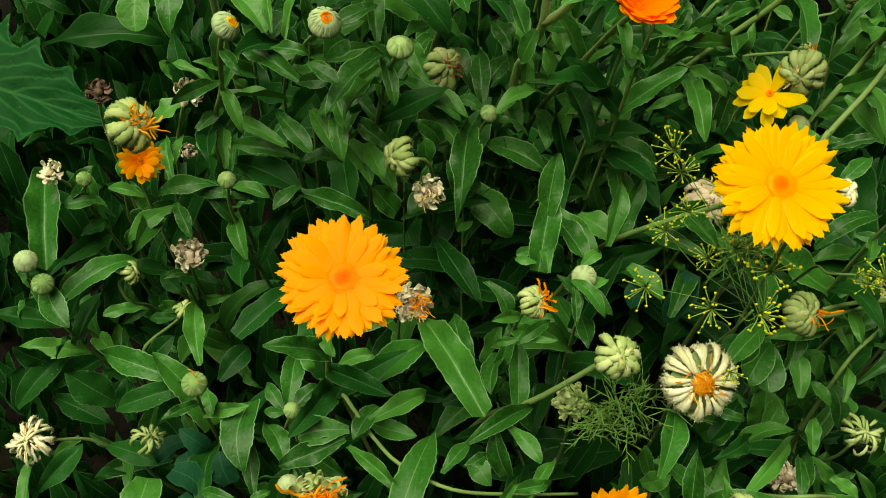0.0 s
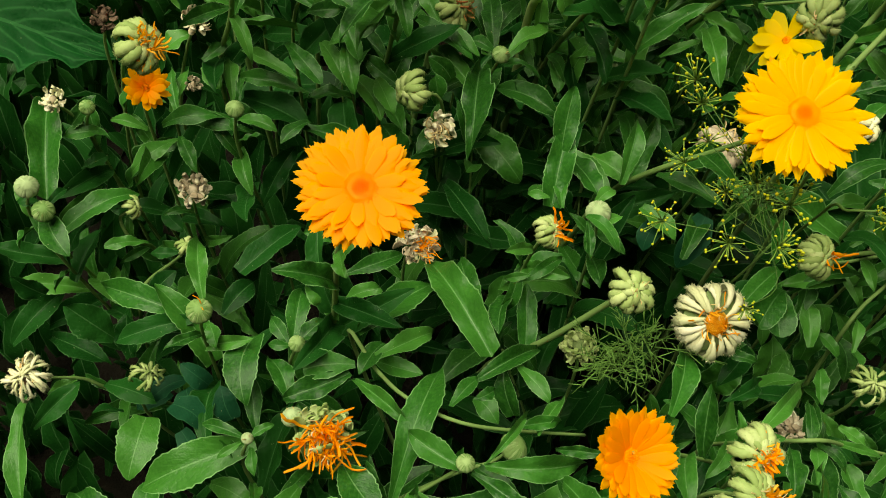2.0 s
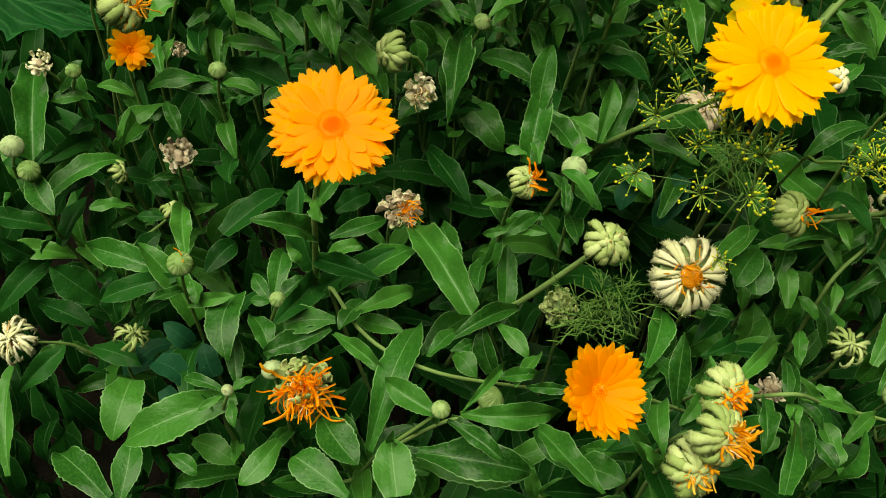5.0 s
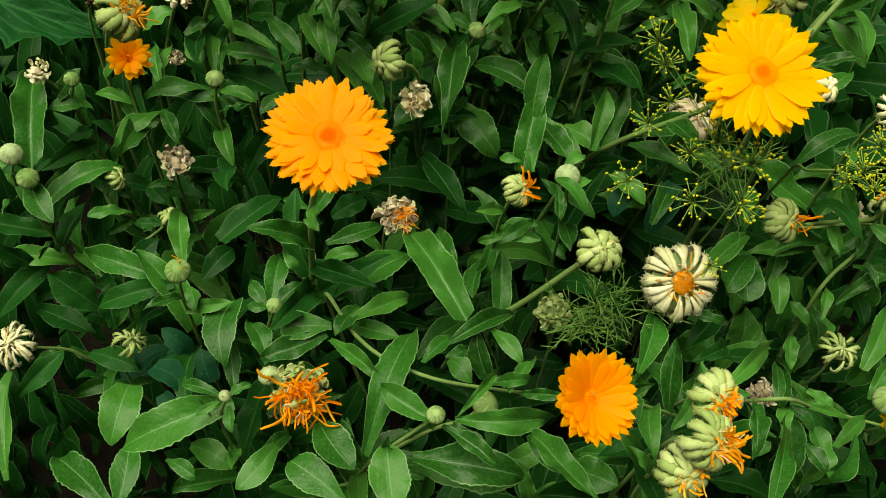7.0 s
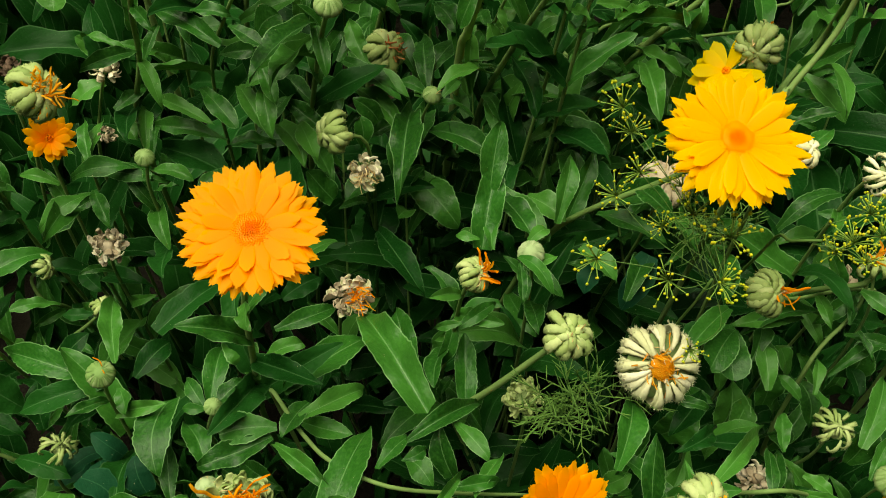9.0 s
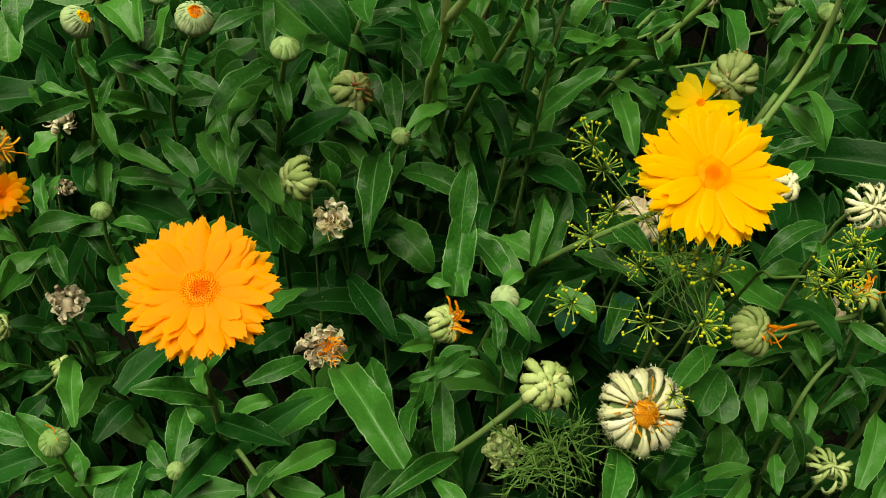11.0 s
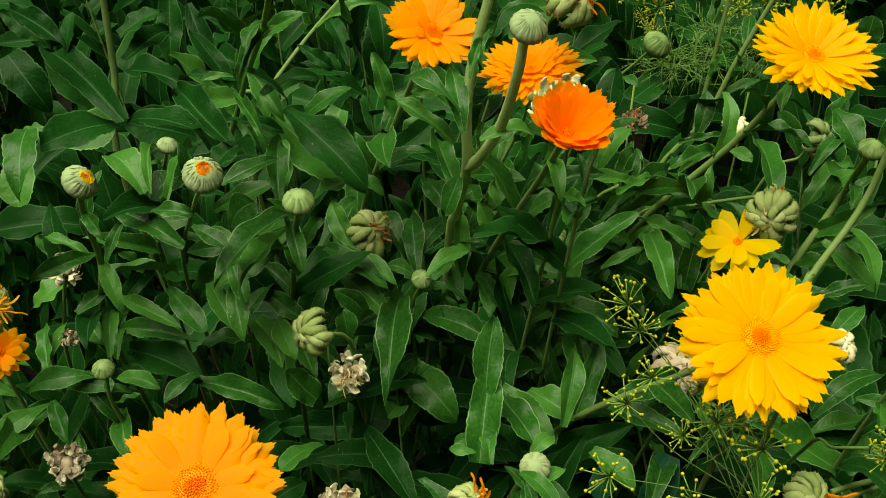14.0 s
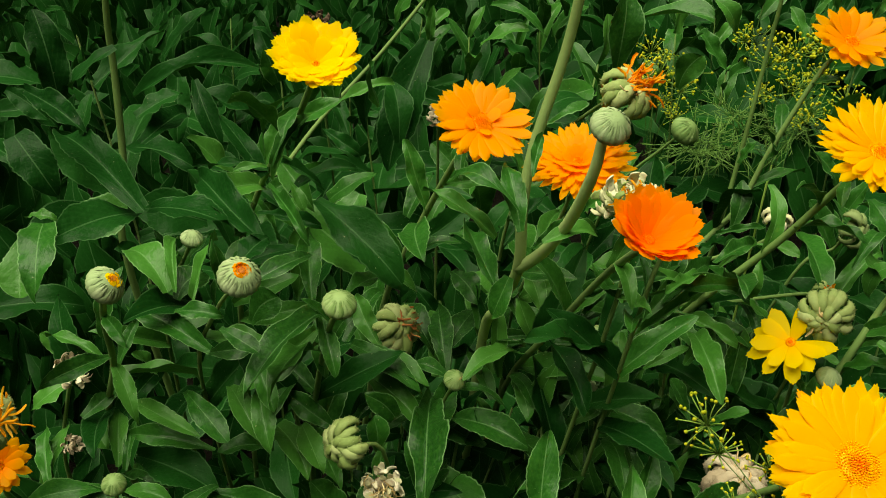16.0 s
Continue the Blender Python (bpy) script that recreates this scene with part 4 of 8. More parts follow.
leaf(p, (0.125, 0.624, 0.498), (0.155, 0.634, 0.497), 0.014, 0, 0.22)
p = plant((0.113, 0.804, 0.000), "calendula with a golden bloom on a long leaning stem")
stem(p, [(0.257, 0.555, 0.598), (0.265, 0.598, 0.563), (0.245, 0.620, 0.516), (0.201, 0.639, 0.455), (0.167, 0.650, 0.395), (0.151, 0.680, 0.305), (0.113, 0.804, 0.000)], 0.0032, leaves=4)
bloom(p, (0.257, 0.552, 0.603), (0.015, -0.467, 0.884), 0.0354, YELLOW, ((28, 1.0, 10), (26, 0.96, 15), (16, 0.86, 20)), seed=17, width=0.17, disc=0.22)
leaf(p, (0.182, 0.645, 0.427), (0.200, 0.637, 0.447), 0.020, 0)
leaf(p, (0.186, 0.658, 0.469), (0.191, 0.658, 0.497), 0.015, 1)
leaf(p, (0.195, 0.630, 0.471), (0.228, 0.610, 0.480), 0.010, 0)
leaf(p, (0.228, 0.613, 0.479), (0.232, 0.612, 0.506), 0.009, 2)
leaf(p, (0.155, 0.619, 0.448), (0.174, 0.595, 0.443), 0.017, 0)
leaf(p, (0.160, 0.627, 0.457), (0.183, 0.598, 0.445), 0.013, 2)
leaf(p, (0.166, 0.595, 0.488), (0.216, 0.652, 0.486), 0.011, 0, 0.22)
leaf(p, (0.171, 0.604, 0.496), (0.181, 0.615, 0.516), 0.010, 0, 0.22)
leaf(p, (0.193, 0.606, 0.457), (0.195, 0.551, 0.442), 0.016, 2, 0.22)
leaf(p, (0.172, 0.614, 0.423), (0.147, 0.651, 0.442), 0.014, 0, 0.22, True)
leaf(p, (0.214, 0.642, 0.489), (0.253, 0.671, 0.488), 0.012, 0, 0.22)
leaf(p, (0.223, 0.653, 0.479), (0.264, 0.681, 0.480), 0.009, 0, 0.22)
leaf(p, (0.174, 0.669, 0.515), (0.180, 0.689, 0.548), 0.020, 0, 0.22, True)
leaf(p, (0.185, 0.637, 0.456), (0.219, 0.596, 0.454), 0.009, 0, 0.22)
p = plant((-0.162, 0.911, 0.000), "calendula with a bright yellow bloom seen from its side")
stem(p, [(-0.037, 0.544, 0.654), (-0.051, 0.589, 0.618), (-0.072, 0.643, 0.574), (-0.093, 0.694, 0.526), (-0.113, 0.714, 0.471), (-0.128, 0.758, 0.358), (-0.162, 0.911, 0.000)], 0.0026, leaves=6)
bloom(p, (-0.036, 0.542, 0.660), (0.05, -0.5, 0.86), 0.0178, LEMON, ((24, 1.34, 24), (22, 1.3, 27), (18, 1.15, 30), (14, 0.85, 34)), seed=19, width=0.46, disc=0.14)
# the True leaves here paint the shade of the bed's left back
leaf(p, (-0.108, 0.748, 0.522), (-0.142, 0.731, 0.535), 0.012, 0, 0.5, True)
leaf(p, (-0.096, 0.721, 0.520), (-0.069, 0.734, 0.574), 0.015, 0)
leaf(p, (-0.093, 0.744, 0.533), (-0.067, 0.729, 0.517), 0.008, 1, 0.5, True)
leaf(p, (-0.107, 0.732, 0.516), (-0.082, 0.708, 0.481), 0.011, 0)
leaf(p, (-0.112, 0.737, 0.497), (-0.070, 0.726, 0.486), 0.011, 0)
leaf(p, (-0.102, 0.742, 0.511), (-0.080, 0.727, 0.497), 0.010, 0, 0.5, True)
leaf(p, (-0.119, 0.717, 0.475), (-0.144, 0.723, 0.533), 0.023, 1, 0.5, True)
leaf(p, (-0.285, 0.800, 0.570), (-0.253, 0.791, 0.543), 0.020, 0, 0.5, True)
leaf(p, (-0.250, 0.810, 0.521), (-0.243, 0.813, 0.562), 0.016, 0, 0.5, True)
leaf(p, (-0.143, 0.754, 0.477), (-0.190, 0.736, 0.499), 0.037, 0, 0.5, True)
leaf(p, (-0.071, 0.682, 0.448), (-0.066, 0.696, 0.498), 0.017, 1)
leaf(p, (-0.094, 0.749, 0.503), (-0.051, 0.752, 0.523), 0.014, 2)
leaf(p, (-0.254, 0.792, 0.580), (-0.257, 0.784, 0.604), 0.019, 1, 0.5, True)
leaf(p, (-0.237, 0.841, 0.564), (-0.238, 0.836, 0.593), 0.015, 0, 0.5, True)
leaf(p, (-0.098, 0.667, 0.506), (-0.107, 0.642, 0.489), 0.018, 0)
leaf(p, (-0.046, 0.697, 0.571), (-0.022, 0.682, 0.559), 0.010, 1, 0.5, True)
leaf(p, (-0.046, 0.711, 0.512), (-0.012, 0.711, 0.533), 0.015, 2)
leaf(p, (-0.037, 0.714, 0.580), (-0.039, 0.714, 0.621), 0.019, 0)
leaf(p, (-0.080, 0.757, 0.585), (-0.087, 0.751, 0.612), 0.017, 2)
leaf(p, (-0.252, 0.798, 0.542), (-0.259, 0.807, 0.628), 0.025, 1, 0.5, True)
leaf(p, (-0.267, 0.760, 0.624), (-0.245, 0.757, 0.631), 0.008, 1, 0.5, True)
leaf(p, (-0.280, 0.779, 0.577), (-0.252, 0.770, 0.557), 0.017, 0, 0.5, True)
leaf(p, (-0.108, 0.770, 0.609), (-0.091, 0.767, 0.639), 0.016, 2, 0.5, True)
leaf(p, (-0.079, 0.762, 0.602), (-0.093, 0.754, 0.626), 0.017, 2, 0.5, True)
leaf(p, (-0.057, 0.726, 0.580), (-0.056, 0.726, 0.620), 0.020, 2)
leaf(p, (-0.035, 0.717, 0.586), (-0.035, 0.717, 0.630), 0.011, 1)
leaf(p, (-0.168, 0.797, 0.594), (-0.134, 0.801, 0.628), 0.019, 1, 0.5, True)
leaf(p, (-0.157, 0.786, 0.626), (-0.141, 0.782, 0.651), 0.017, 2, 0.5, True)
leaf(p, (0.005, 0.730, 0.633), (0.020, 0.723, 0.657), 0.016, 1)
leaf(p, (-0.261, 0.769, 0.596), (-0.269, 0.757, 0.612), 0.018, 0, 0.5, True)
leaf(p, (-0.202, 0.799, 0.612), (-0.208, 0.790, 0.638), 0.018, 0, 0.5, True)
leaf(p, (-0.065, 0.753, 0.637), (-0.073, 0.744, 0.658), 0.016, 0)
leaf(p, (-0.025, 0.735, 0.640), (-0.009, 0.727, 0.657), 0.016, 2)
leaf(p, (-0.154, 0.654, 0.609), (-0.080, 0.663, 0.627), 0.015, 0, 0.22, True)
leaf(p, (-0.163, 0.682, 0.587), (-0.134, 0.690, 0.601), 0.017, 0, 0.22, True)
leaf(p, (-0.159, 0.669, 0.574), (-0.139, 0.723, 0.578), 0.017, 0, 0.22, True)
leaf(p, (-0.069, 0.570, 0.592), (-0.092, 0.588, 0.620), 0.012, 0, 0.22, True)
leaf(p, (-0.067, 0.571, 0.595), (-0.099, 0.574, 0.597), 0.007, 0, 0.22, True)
leaf(p, (-0.064, 0.565, 0.591), (-0.043, 0.584, 0.623), 0.008, 0, 0.22)
leaf(p, (-0.064, 0.579, 0.596), (-0.038, 0.550, 0.595), 0.004, 0, 0.22, True)
leaf(p, (-0.065, 0.549, 0.596), (-0.041, 0.494, 0.591), 0.006, 0, 0.22)
leaf(p, (-0.056, 0.564, 0.584), (-0.021, 0.571, 0.597), 0.011, 0, 0.22, True)
leaf(p, (-0.054, 0.555, 0.594), (-0.047, 0.547, 0.581), 0.006, 0, 0.22)
leaf(p, (-0.047, 0.616, 0.556), (0.003, 0.571, 0.523), 0.028, 0, 0.22, True)
leaf(p, (-0.064, 0.563, 0.601), (-0.051, 0.576, 0.623), 0.006, 0, 0.22)
leaf(p, (-0.066, 0.560, 0.601), (-0.083, 0.556, 0.601), 0.005, 0, 0.22)
p = plant((0.174, 0.913, 0.000), "calendula with a small orange bloom above the dill")
stem(p, [(0.340, 0.762, 0.602), (0.326, 0.767, 0.583), (0.297, 0.766, 0.521), (0.275, 0.761, 0.471), (0.239, 0.759, 0.426), (0.221, 0.790, 0.327), (0.174, 0.913, 0.000)], 0.0028, leaves=4)
bloom(p, (0.340, 0.759, 0.606), (0.004, -0.528, 0.849), 0.0315, ORANGE, ((18, 1.0, 14), (14, 0.9, 24)), seed=23, width=0.27)
leaf(p, (0.324, 0.726, 0.554), (0.335, 0.717, 0.582), 0.016, 2)
leaf(p, (0.353, 0.686, 0.551), (0.356, 0.681, 0.581), 0.018, 1)
leaf(p, (0.244, 0.742, 0.619), (0.228, 0.741, 0.643), 0.015, 0)
p = plant((0.260, 0.740, 0.000), "calendula with a sparse yellow bloom losing its petals")
stem(p, [(0.246, 0.578, 0.464), (0.259, 0.593, 0.414), (0.264, 0.653, 0.207), (0.260, 0.740, 0.000)], 0.0017, leaves=2)
bloom(p, (0.244, 0.577, 0.467), (-0.491, -0.392, 0.778), 0.0265, LEMON, ((9, 1.0, 4), (8, 0.9, 20)), seed=26, width=0.36, disc=0.12, gaps=0.25)
leaf(p, (0.220, 0.599, 0.405), (0.230, 0.614, 0.453), 0.015, 0)
leaf(p, (0.212, 0.595, 0.411), (0.215, 0.649, 0.422), 0.016, 2, 0.22, True)
leaf(p, (0.215, 0.597, 0.415), (0.209, 0.643, 0.439), 0.012, 0, 0.22)
leaf(p, (0.246, 0.579, 0.403), (0.285, 0.597, 0.411), 0.013, 0, 0.22)
p = plant((-0.212, 0.664, 0.000), "calendula with a small ragged orange bloom")
stem(p, [(-0.211, 0.500, 0.462), (-0.222, 0.522, 0.414), (-0.223, 0.579, 0.207), (-0.212, 0.664, 0.000)], 0.0017, leaves=2)
bloom(p, (-0.210, 0.498, 0.464), (0.409, -0.631, 0.659), 0.0175, ORANGE, ((14, 1.0, 22), (12, 0.9, 36)), seed=29, width=0.3, disc=0.25, gaps=0.1)
leaf(p, (-0.201, 0.522, 0.403), (-0.232, 0.490, 0.398), 0.013, 0, 0.22)
leaf(p, (-0.202, 0.523, 0.405), (-0.185, 0.492, 0.398), 0.011, 0, 0.22)
leaf(p, (-0.202, 0.528, 0.422), (-0.213, 0.565, 0.437), 0.010, 0, 0.22)
leaf(p, (-0.228, 0.531, 0.404), (-0.255, 0.534, 0.411), 0.009, 0, 0.22)
leaf(p, (-0.225, 0.517, 0.336), (-0.207, 0.497, 0.335), 0.013, 0, 0.22, True)
leaf(p, (-0.209, 0.536, 0.416), (-0.202, 0.574, 0.430), 0.011, 0, 0.22)
p = plant((-0.294, 0.733, 0.000), "calendula seed head, green with shrivelled golden petals")
stem(p, [(-0.203, 0.478, 0.508), (-0.216, 0.508, 0.491), (-0.246, 0.552, 0.430), (-0.274, 0.600, 0.271), (-0.294, 0.733, 0.000)], 0.0017)
seed_head(p, (-0.201, 0.478, 0.509), (0.768, -0.370, 0.522), 0.0155, SEED_GREEN, loose=0.8, strands=WITHER_GOLD, tuft=(0.79, -0.69, 0.51), seed=3, count=22, wide=0.045, reach=1.1, spread=0.5, wisps=(((0.9, -0.2, 0.05), 6, 1.3), ((0.2, 0.1, 0.95), 4, 1.4)))
p = plant((-0.007, 0.683, 0.000), "calendula seed head, dry and cream coloured")
stem(p, [(-0.013, 0.505, 0.436), (-0.015, 0.537, 0.401), (-0.004, 0.623, 0.200), (-0.007, 0.683, 0.000)], 0.0017, leaves=2)
seed_head(p, (-0.013, 0.502, 0.436), (0.083, -0.981, 0.178), 0.0155, SEED_CREAM, loose=1.1, whorls=(0.75, 0.5), strands=WITHER_TAN, tuft=(-0.18, -1.05, -0.24), reach=0.8, count=16, spread=1.0, wide=0.025, seed=6, n=16, second=SEED_PALE, core=SEED_TAN, crumbled=40)
leaf(p, (-0.036, 0.514, 0.365), (-0.061, 0.495, 0.363), 0.017, 1)
leaf(p, (-0.037, 0.523, 0.395), (-0.053, 0.525, 0.419), 0.019, 2)
leaf(p, (-0.006, 0.543, 0.406), (-0.026, 0.513, 0.404), 0.018, 0, 0.22)
p = plant((-0.013, 0.678, 0.000), "calendula seed head, plump and green")
stem(p, [(-0.029, 0.503, 0.464), (-0.009, 0.526, 0.428), (-0.013, 0.615, 0.214), (-0.013, 0.678, 0.000)], 0.0017, leaves=0)
seed_head(p, (-0.031, 0.502, 0.465), (-0.733, -0.639, 0.232), 0.0133, SEED_GREEN, seed=7)
leaf(p, (-0.004, 0.550, 0.443), (-0.021, 0.547, 0.463), 0.014, 2)
leaf(p, (-0.015, 0.534, 0.432), (-0.016, 0.536, 0.455), 0.014, 1)
leaf(p, (-0.006, 0.517, 0.371), (0.025, 0.445, 0.375), 0.019, 0, 0.22, True)
leaf(p, (-0.019, 0.545, 0.314), (-0.003, 0.598, 0.336), 0.029, 1, 0.22, True)
leaf(p, (0.007, 0.534, 0.385), (0.029, 0.572, 0.387), 0.014, 0, 0.22)
p = plant((-0.021, 0.594, 0.000), "calendula seed head, dry brown with rusty petal remains")
stem(p, [(-0.027, 0.479, 0.342), (-0.037, 0.503, 0.295), (-0.040, 0.540, 0.148), (-0.021, 0.594, 0.000)], 0.0017, leaves=2)
seed_head(p, (-0.026, 0.477, 0.344), (0.358, -0.683, 0.636), 0.0195, SEED_TAN, loose=1.5, strands=WITHER, tuft=(0.91, -0.43, 0.16), reach=0.7, seed=9, n=27, second=SEED_PALE, core=SEED_TAN, crumbled=75, count=26, wide=0.025)
leaf(p, (-0.079, 0.506, 0.315), (-0.052, 0.526, 0.319), 0.019, 0, 0.22, True)
p = plant((0.042, 0.617, 0.000), "calendula seed head, green with an orange withered tuft")
stem(p, [(0.049, 0.371, 0.459), (0.046, 0.393, 0.420), (0.045, 0.424, 0.365), (0.039, 0.448, 0.293), (0.040, 0.484, 0.231), (0.042, 0.617, 0.000)], 0.0017, leaves=4)
seed_head(p, (0.050, 0.371, 0.460), (0.738, -0.241, 0.630), 0.0095, SEED_GREEN, strands=WITHER, tuft=(0.83, -0.17, 0.57), reach=1.5, count=14, seed=11, wide=0.09)
leaf(p, (0.041, 0.425, 0.370), (0.073, 0.422, 0.390), 0.011, 0)
leaf(p, (0.035, 0.419, 0.336), (0.046, 0.433, 0.369), 0.010, 2)
leaf(p, (0.020, 0.422, 0.331), (0.006, 0.470, 0.339), 0.018, 0, 0.22)
leaf(p, (0.045, 0.390, 0.400), (0.068, 0.401, 0.410), 0.009, 0, 0.22)
leaf(p, (0.047, 0.390, 0.404), (0.031, 0.391, 0.399), 0.006, 0, 0.22)
p = plant((-0.195, 0.624, 0.000), "calendula seed head, grey-brown and dry")
stem(p, [(-0.193, 0.498, 0.373), (-0.200, 0.519, 0.321), (-0.197, 0.568, 0.161), (-0.195, 0.624, 0.000)], 0.0017, leaves=2)
seed_head(p, (-0.193, 0.497, 0.375), (0.248, -0.557, 0.793), 0.0157, SEED_TAN, loose=1.5, seed=13, n=24, second=SEED_CREAM, core=SEED_TAN, crumbled=55)
leaf(p, (-0.191, 0.516, 0.340), (-0.149, 0.517, 0.346), 0.015, 0, 0.22, True)
p = plant((-0.234, 0.687, 0.000), "calendula seed head, small and pale green")
stem(p, [(-0.239, 0.489, 0.362), (-0.249, 0.489, 0.352), (-0.244, 0.487, 0.333), (-0.240, 0.510, 0.304), (-0.239, 0.547, 0.239), (-0.234, 0.687, 0.000)], 0.0017, leaves=4)
seed_head(p, (-0.238, 0.489, 0.363), (0.918, 0.047, 0.395), 0.0092, SEED_GREEN, seed=14, n=9)
p = plant((-0.300, 0.578, 0.000), "calendula seed head, small, pale and partly open")
stem(p, [(-0.197, 0.471, 0.340), (-0.209, 0.468, 0.329), (-0.227, 0.463, 0.316), (-0.235, 0.460, 0.303), (-0.253, 0.481, 0.238), (-0.300, 0.578, 0.000)], 0.0017, leaves=4)
seed_head(p, (-0.197, 0.471, 0.342), (0.190, -0.105, 0.976), 0.0080, SEED_GREEN, seed=15, n=9)
leaf(p, (-0.221, 0.462, 0.354), (-0.246, 0.445, 0.366), 0.009, 1)
leaf(p, (-0.216, 0.431, 0.333), (-0.198, 0.438, 0.350), 0.015, 0, 0.5, True)
leaf(p, (-0.152, 0.438, 0.350), (-0.113, 0.482, 0.358), 0.019, 2, 0.22, True)
leaf(p, (-0.201, 0.461, 0.346), (-0.221, 0.460, 0.346), 0.009, 0, 0.22, True)
p = plant((-0.201, 0.549, 0.000), "calendula seed head, dry and cream, on a bare stem")
stem(p, [(-0.316, 0.408, 0.262), (-0.306, 0.416, 0.252), (-0.287, 0.427, 0.237), (-0.274, 0.431, 0.221), (-0.254, 0.452, 0.179), (-0.201, 0.549, 0.000)], 0.0017, leaves=4)
seed_head(p, (-0.316, 0.407, 0.264), (-0.081, -0.478, 0.874), 0.0179, SEED_PALE, loose=1.1, whorls=(0.75, 0.5), seed=16, strands=WITHER_TAN, count=6, thin=True, n=18, core=SEED_BROWN)
leaf(p, (-0.309, 0.377, 0.241), (-0.277, 0.404, 0.262), 0.017, 0, 0.5, True)
leaf(p, (-0.340, 0.441, 0.260), (-0.305, 0.474, 0.287), 0.021, 0, 0.22, True)
leaf(p, (-0.317, 0.335, 0.191), (-0.333, 0.420, 0.223), 0.019, 0, 0.22)
leaf(p, (-0.315, 0.454, 0.255), (-0.261, 0.425, 0.259), 0.020, 0, 0.22, True)
p = plant((-0.219, 0.501, 0.000), "calendula seed head of loose curled green seeds")
stem(p, [(-0.220, 0.394, 0.285), (-0.233, 0.402, 0.230), (-0.221, 0.442, 0.115), (-0.219, 0.501, 0.000)], 0.0017, leaves=0)
seed_head(p, (-0.219, 0.393, 0.287), (0.465, -0.129, 0.876), 0.0122, SEED_GREEN, thin=True, seed=18, n=12)
leaf(p, (-0.247, 0.419, 0.297), (-0.275, 0.420, 0.331), 0.026, 0, 0.5, True)
leaf(p, (-0.237, 0.414, 0.281), (-0.238, 0.429, 0.312), 0.018, 0, 0.5, True)
leaf(p, (-0.238, 0.379, 0.261), (-0.255, 0.368, 0.276), 0.012, 0, 0.5, True)
leaf(p, (-0.225, 0.383, 0.250), (-0.229, 0.336, 0.241), 0.029, 2, 0.22)
leaf(p, (-0.259, 0.407, 0.258), (-0.217, 0.387, 0.266), 0.017, 0, 0.22, True)
p = plant((0.176, 0.527, 0.000), "calendula seed head, large, cream white with an orange middle")
stem(p, [(0.162, 0.372, 0.386), (0.162, 0.396, 0.339), (0.181, 0.464, 0.169), (0.176, 0.527, 0.000)], 0.0017, leaves=0)
seed_head(p, (0.162, 0.369, 0.388), (-0.002, -0.759, 0.652), 0.0254, SEED_PALE, strands=WITHER_GOLD, tuft=(0.01, -0.73, 0.63), seed=21, loose=0.7, agape=True, core=SEED_DULL, n=29, whorls=(0.0, 0.0), dome=True, count=30, reach=0.5, spread=1.2, wide=0.022)
leaf(p, (0.204, 0.432, 0.284), (0.227, 0.416, 0.298), 0.012, 0)
leaf(p, (0.191, 0.376, 0.273), (0.194, 0.338, 0.263), 0.018, 2)
leaf(p, (0.197, 0.414, 0.263), (0.218, 0.416, 0.290), 0.027, 2)
leaf(p, (0.153, 0.420, 0.391), (0.174, 0.465, 0.390), 0.015, 0, 0.22)
leaf(p, (0.170, 0.359, 0.368), (0.194, 0.353, 0.367), 0.007, 0, 0.22)
leaf(p, (0.206, 0.391, 0.335), (0.178, 0.356, 0.340), 0.016, 0, 0.22, True)
p = plant((0.002, 0.570, 0.000), "calendula seed head, green with thin tan petal threads")
stem(p, [(0.104, 0.362, 0.421), (0.097, 0.375, 0.396), (0.062, 0.391, 0.337), (0.036, 0.426, 0.272), (0.026, 0.454, 0.216), (0.002, 0.570, 0.000)], 0.0028, leaves=0)
seed_head(p, (0.104, 0.361, 0.422), (0.190, -0.579, 0.793), 0.0138, SEED_GREEN, strands=WITHER_TAN, tuft=(0.65, -0.35, 0.65), reach=0.9, count=8, seed=22, wide=0.035)
leaf(p, (0.027, 0.379, 0.334), (-0.017, 0.470, 0.334), 0.025, 2, 0.22)
leaf(p, (0.043, 0.366, 0.342), (0.063, 0.340, 0.339), 0.011, 0, 0.22)
leaf(p, (0.060, 0.392, 0.328), (0.014, 0.351, 0.344), 0.013, 0, 0.22)
leaf(p, (0.052, 0.396, 0.324), (0.053, 0.435, 0.349), 0.015, 2, 0.22)
leaf(p, (-0.002, 0.405, 0.313), (0.027, 0.413, 0.314), 0.015, 0, 0.22, True)
p = plant((0.109, 0.513, 0.000), "calendula seed head, dull green and ripening")
stem(p, [(0.092, 0.403, 0.318), (0.096, 0.417, 0.263), (0.096, 0.452, 0.131), (0.109, 0.513, 0.000)], 0.0017, leaves=0)
seed_head(p, (0.091, 0.402, 0.320), (-0.156, -0.356, 0.922), 0.0168, SEED_GREEN, seed=24, n=16, second=SEED_GREEN, crumbled=70)
p = plant((0.103, 0.458, 0.000), "calendula seed head, green with drooping orange petals")
stem(p, [(0.150, 0.250, 0.424), (0.163, 0.294, 0.363), (0.162, 0.323, 0.308), (0.152, 0.328, 0.239), (0.138, 0.352, 0.192), (0.103, 0.458, 0.000)], 0.0017, leaves=4)
seed_head(p, (0.150, 0.248, 0.425), (0.192, -0.784, 0.591), 0.0140, SEED_GREEN, n=16, loose=0.8, strands=WITHER, tuft=(0.44, -0.65, 0.42), seed=26, count=44, wide=0.06, reach=0.8, spread=0.35)
leaf(p, (0.149, 0.354, 0.300), (0.159, 0.379, 0.339), 0.024, 1)
leaf(p, (0.169, 0.367, 0.290), (0.177, 0.346, 0.292), 0.015, 0)
leaf(p, (0.140, 0.357, 0.284), (0.156, 0.353, 0.302), 0.015, 0)
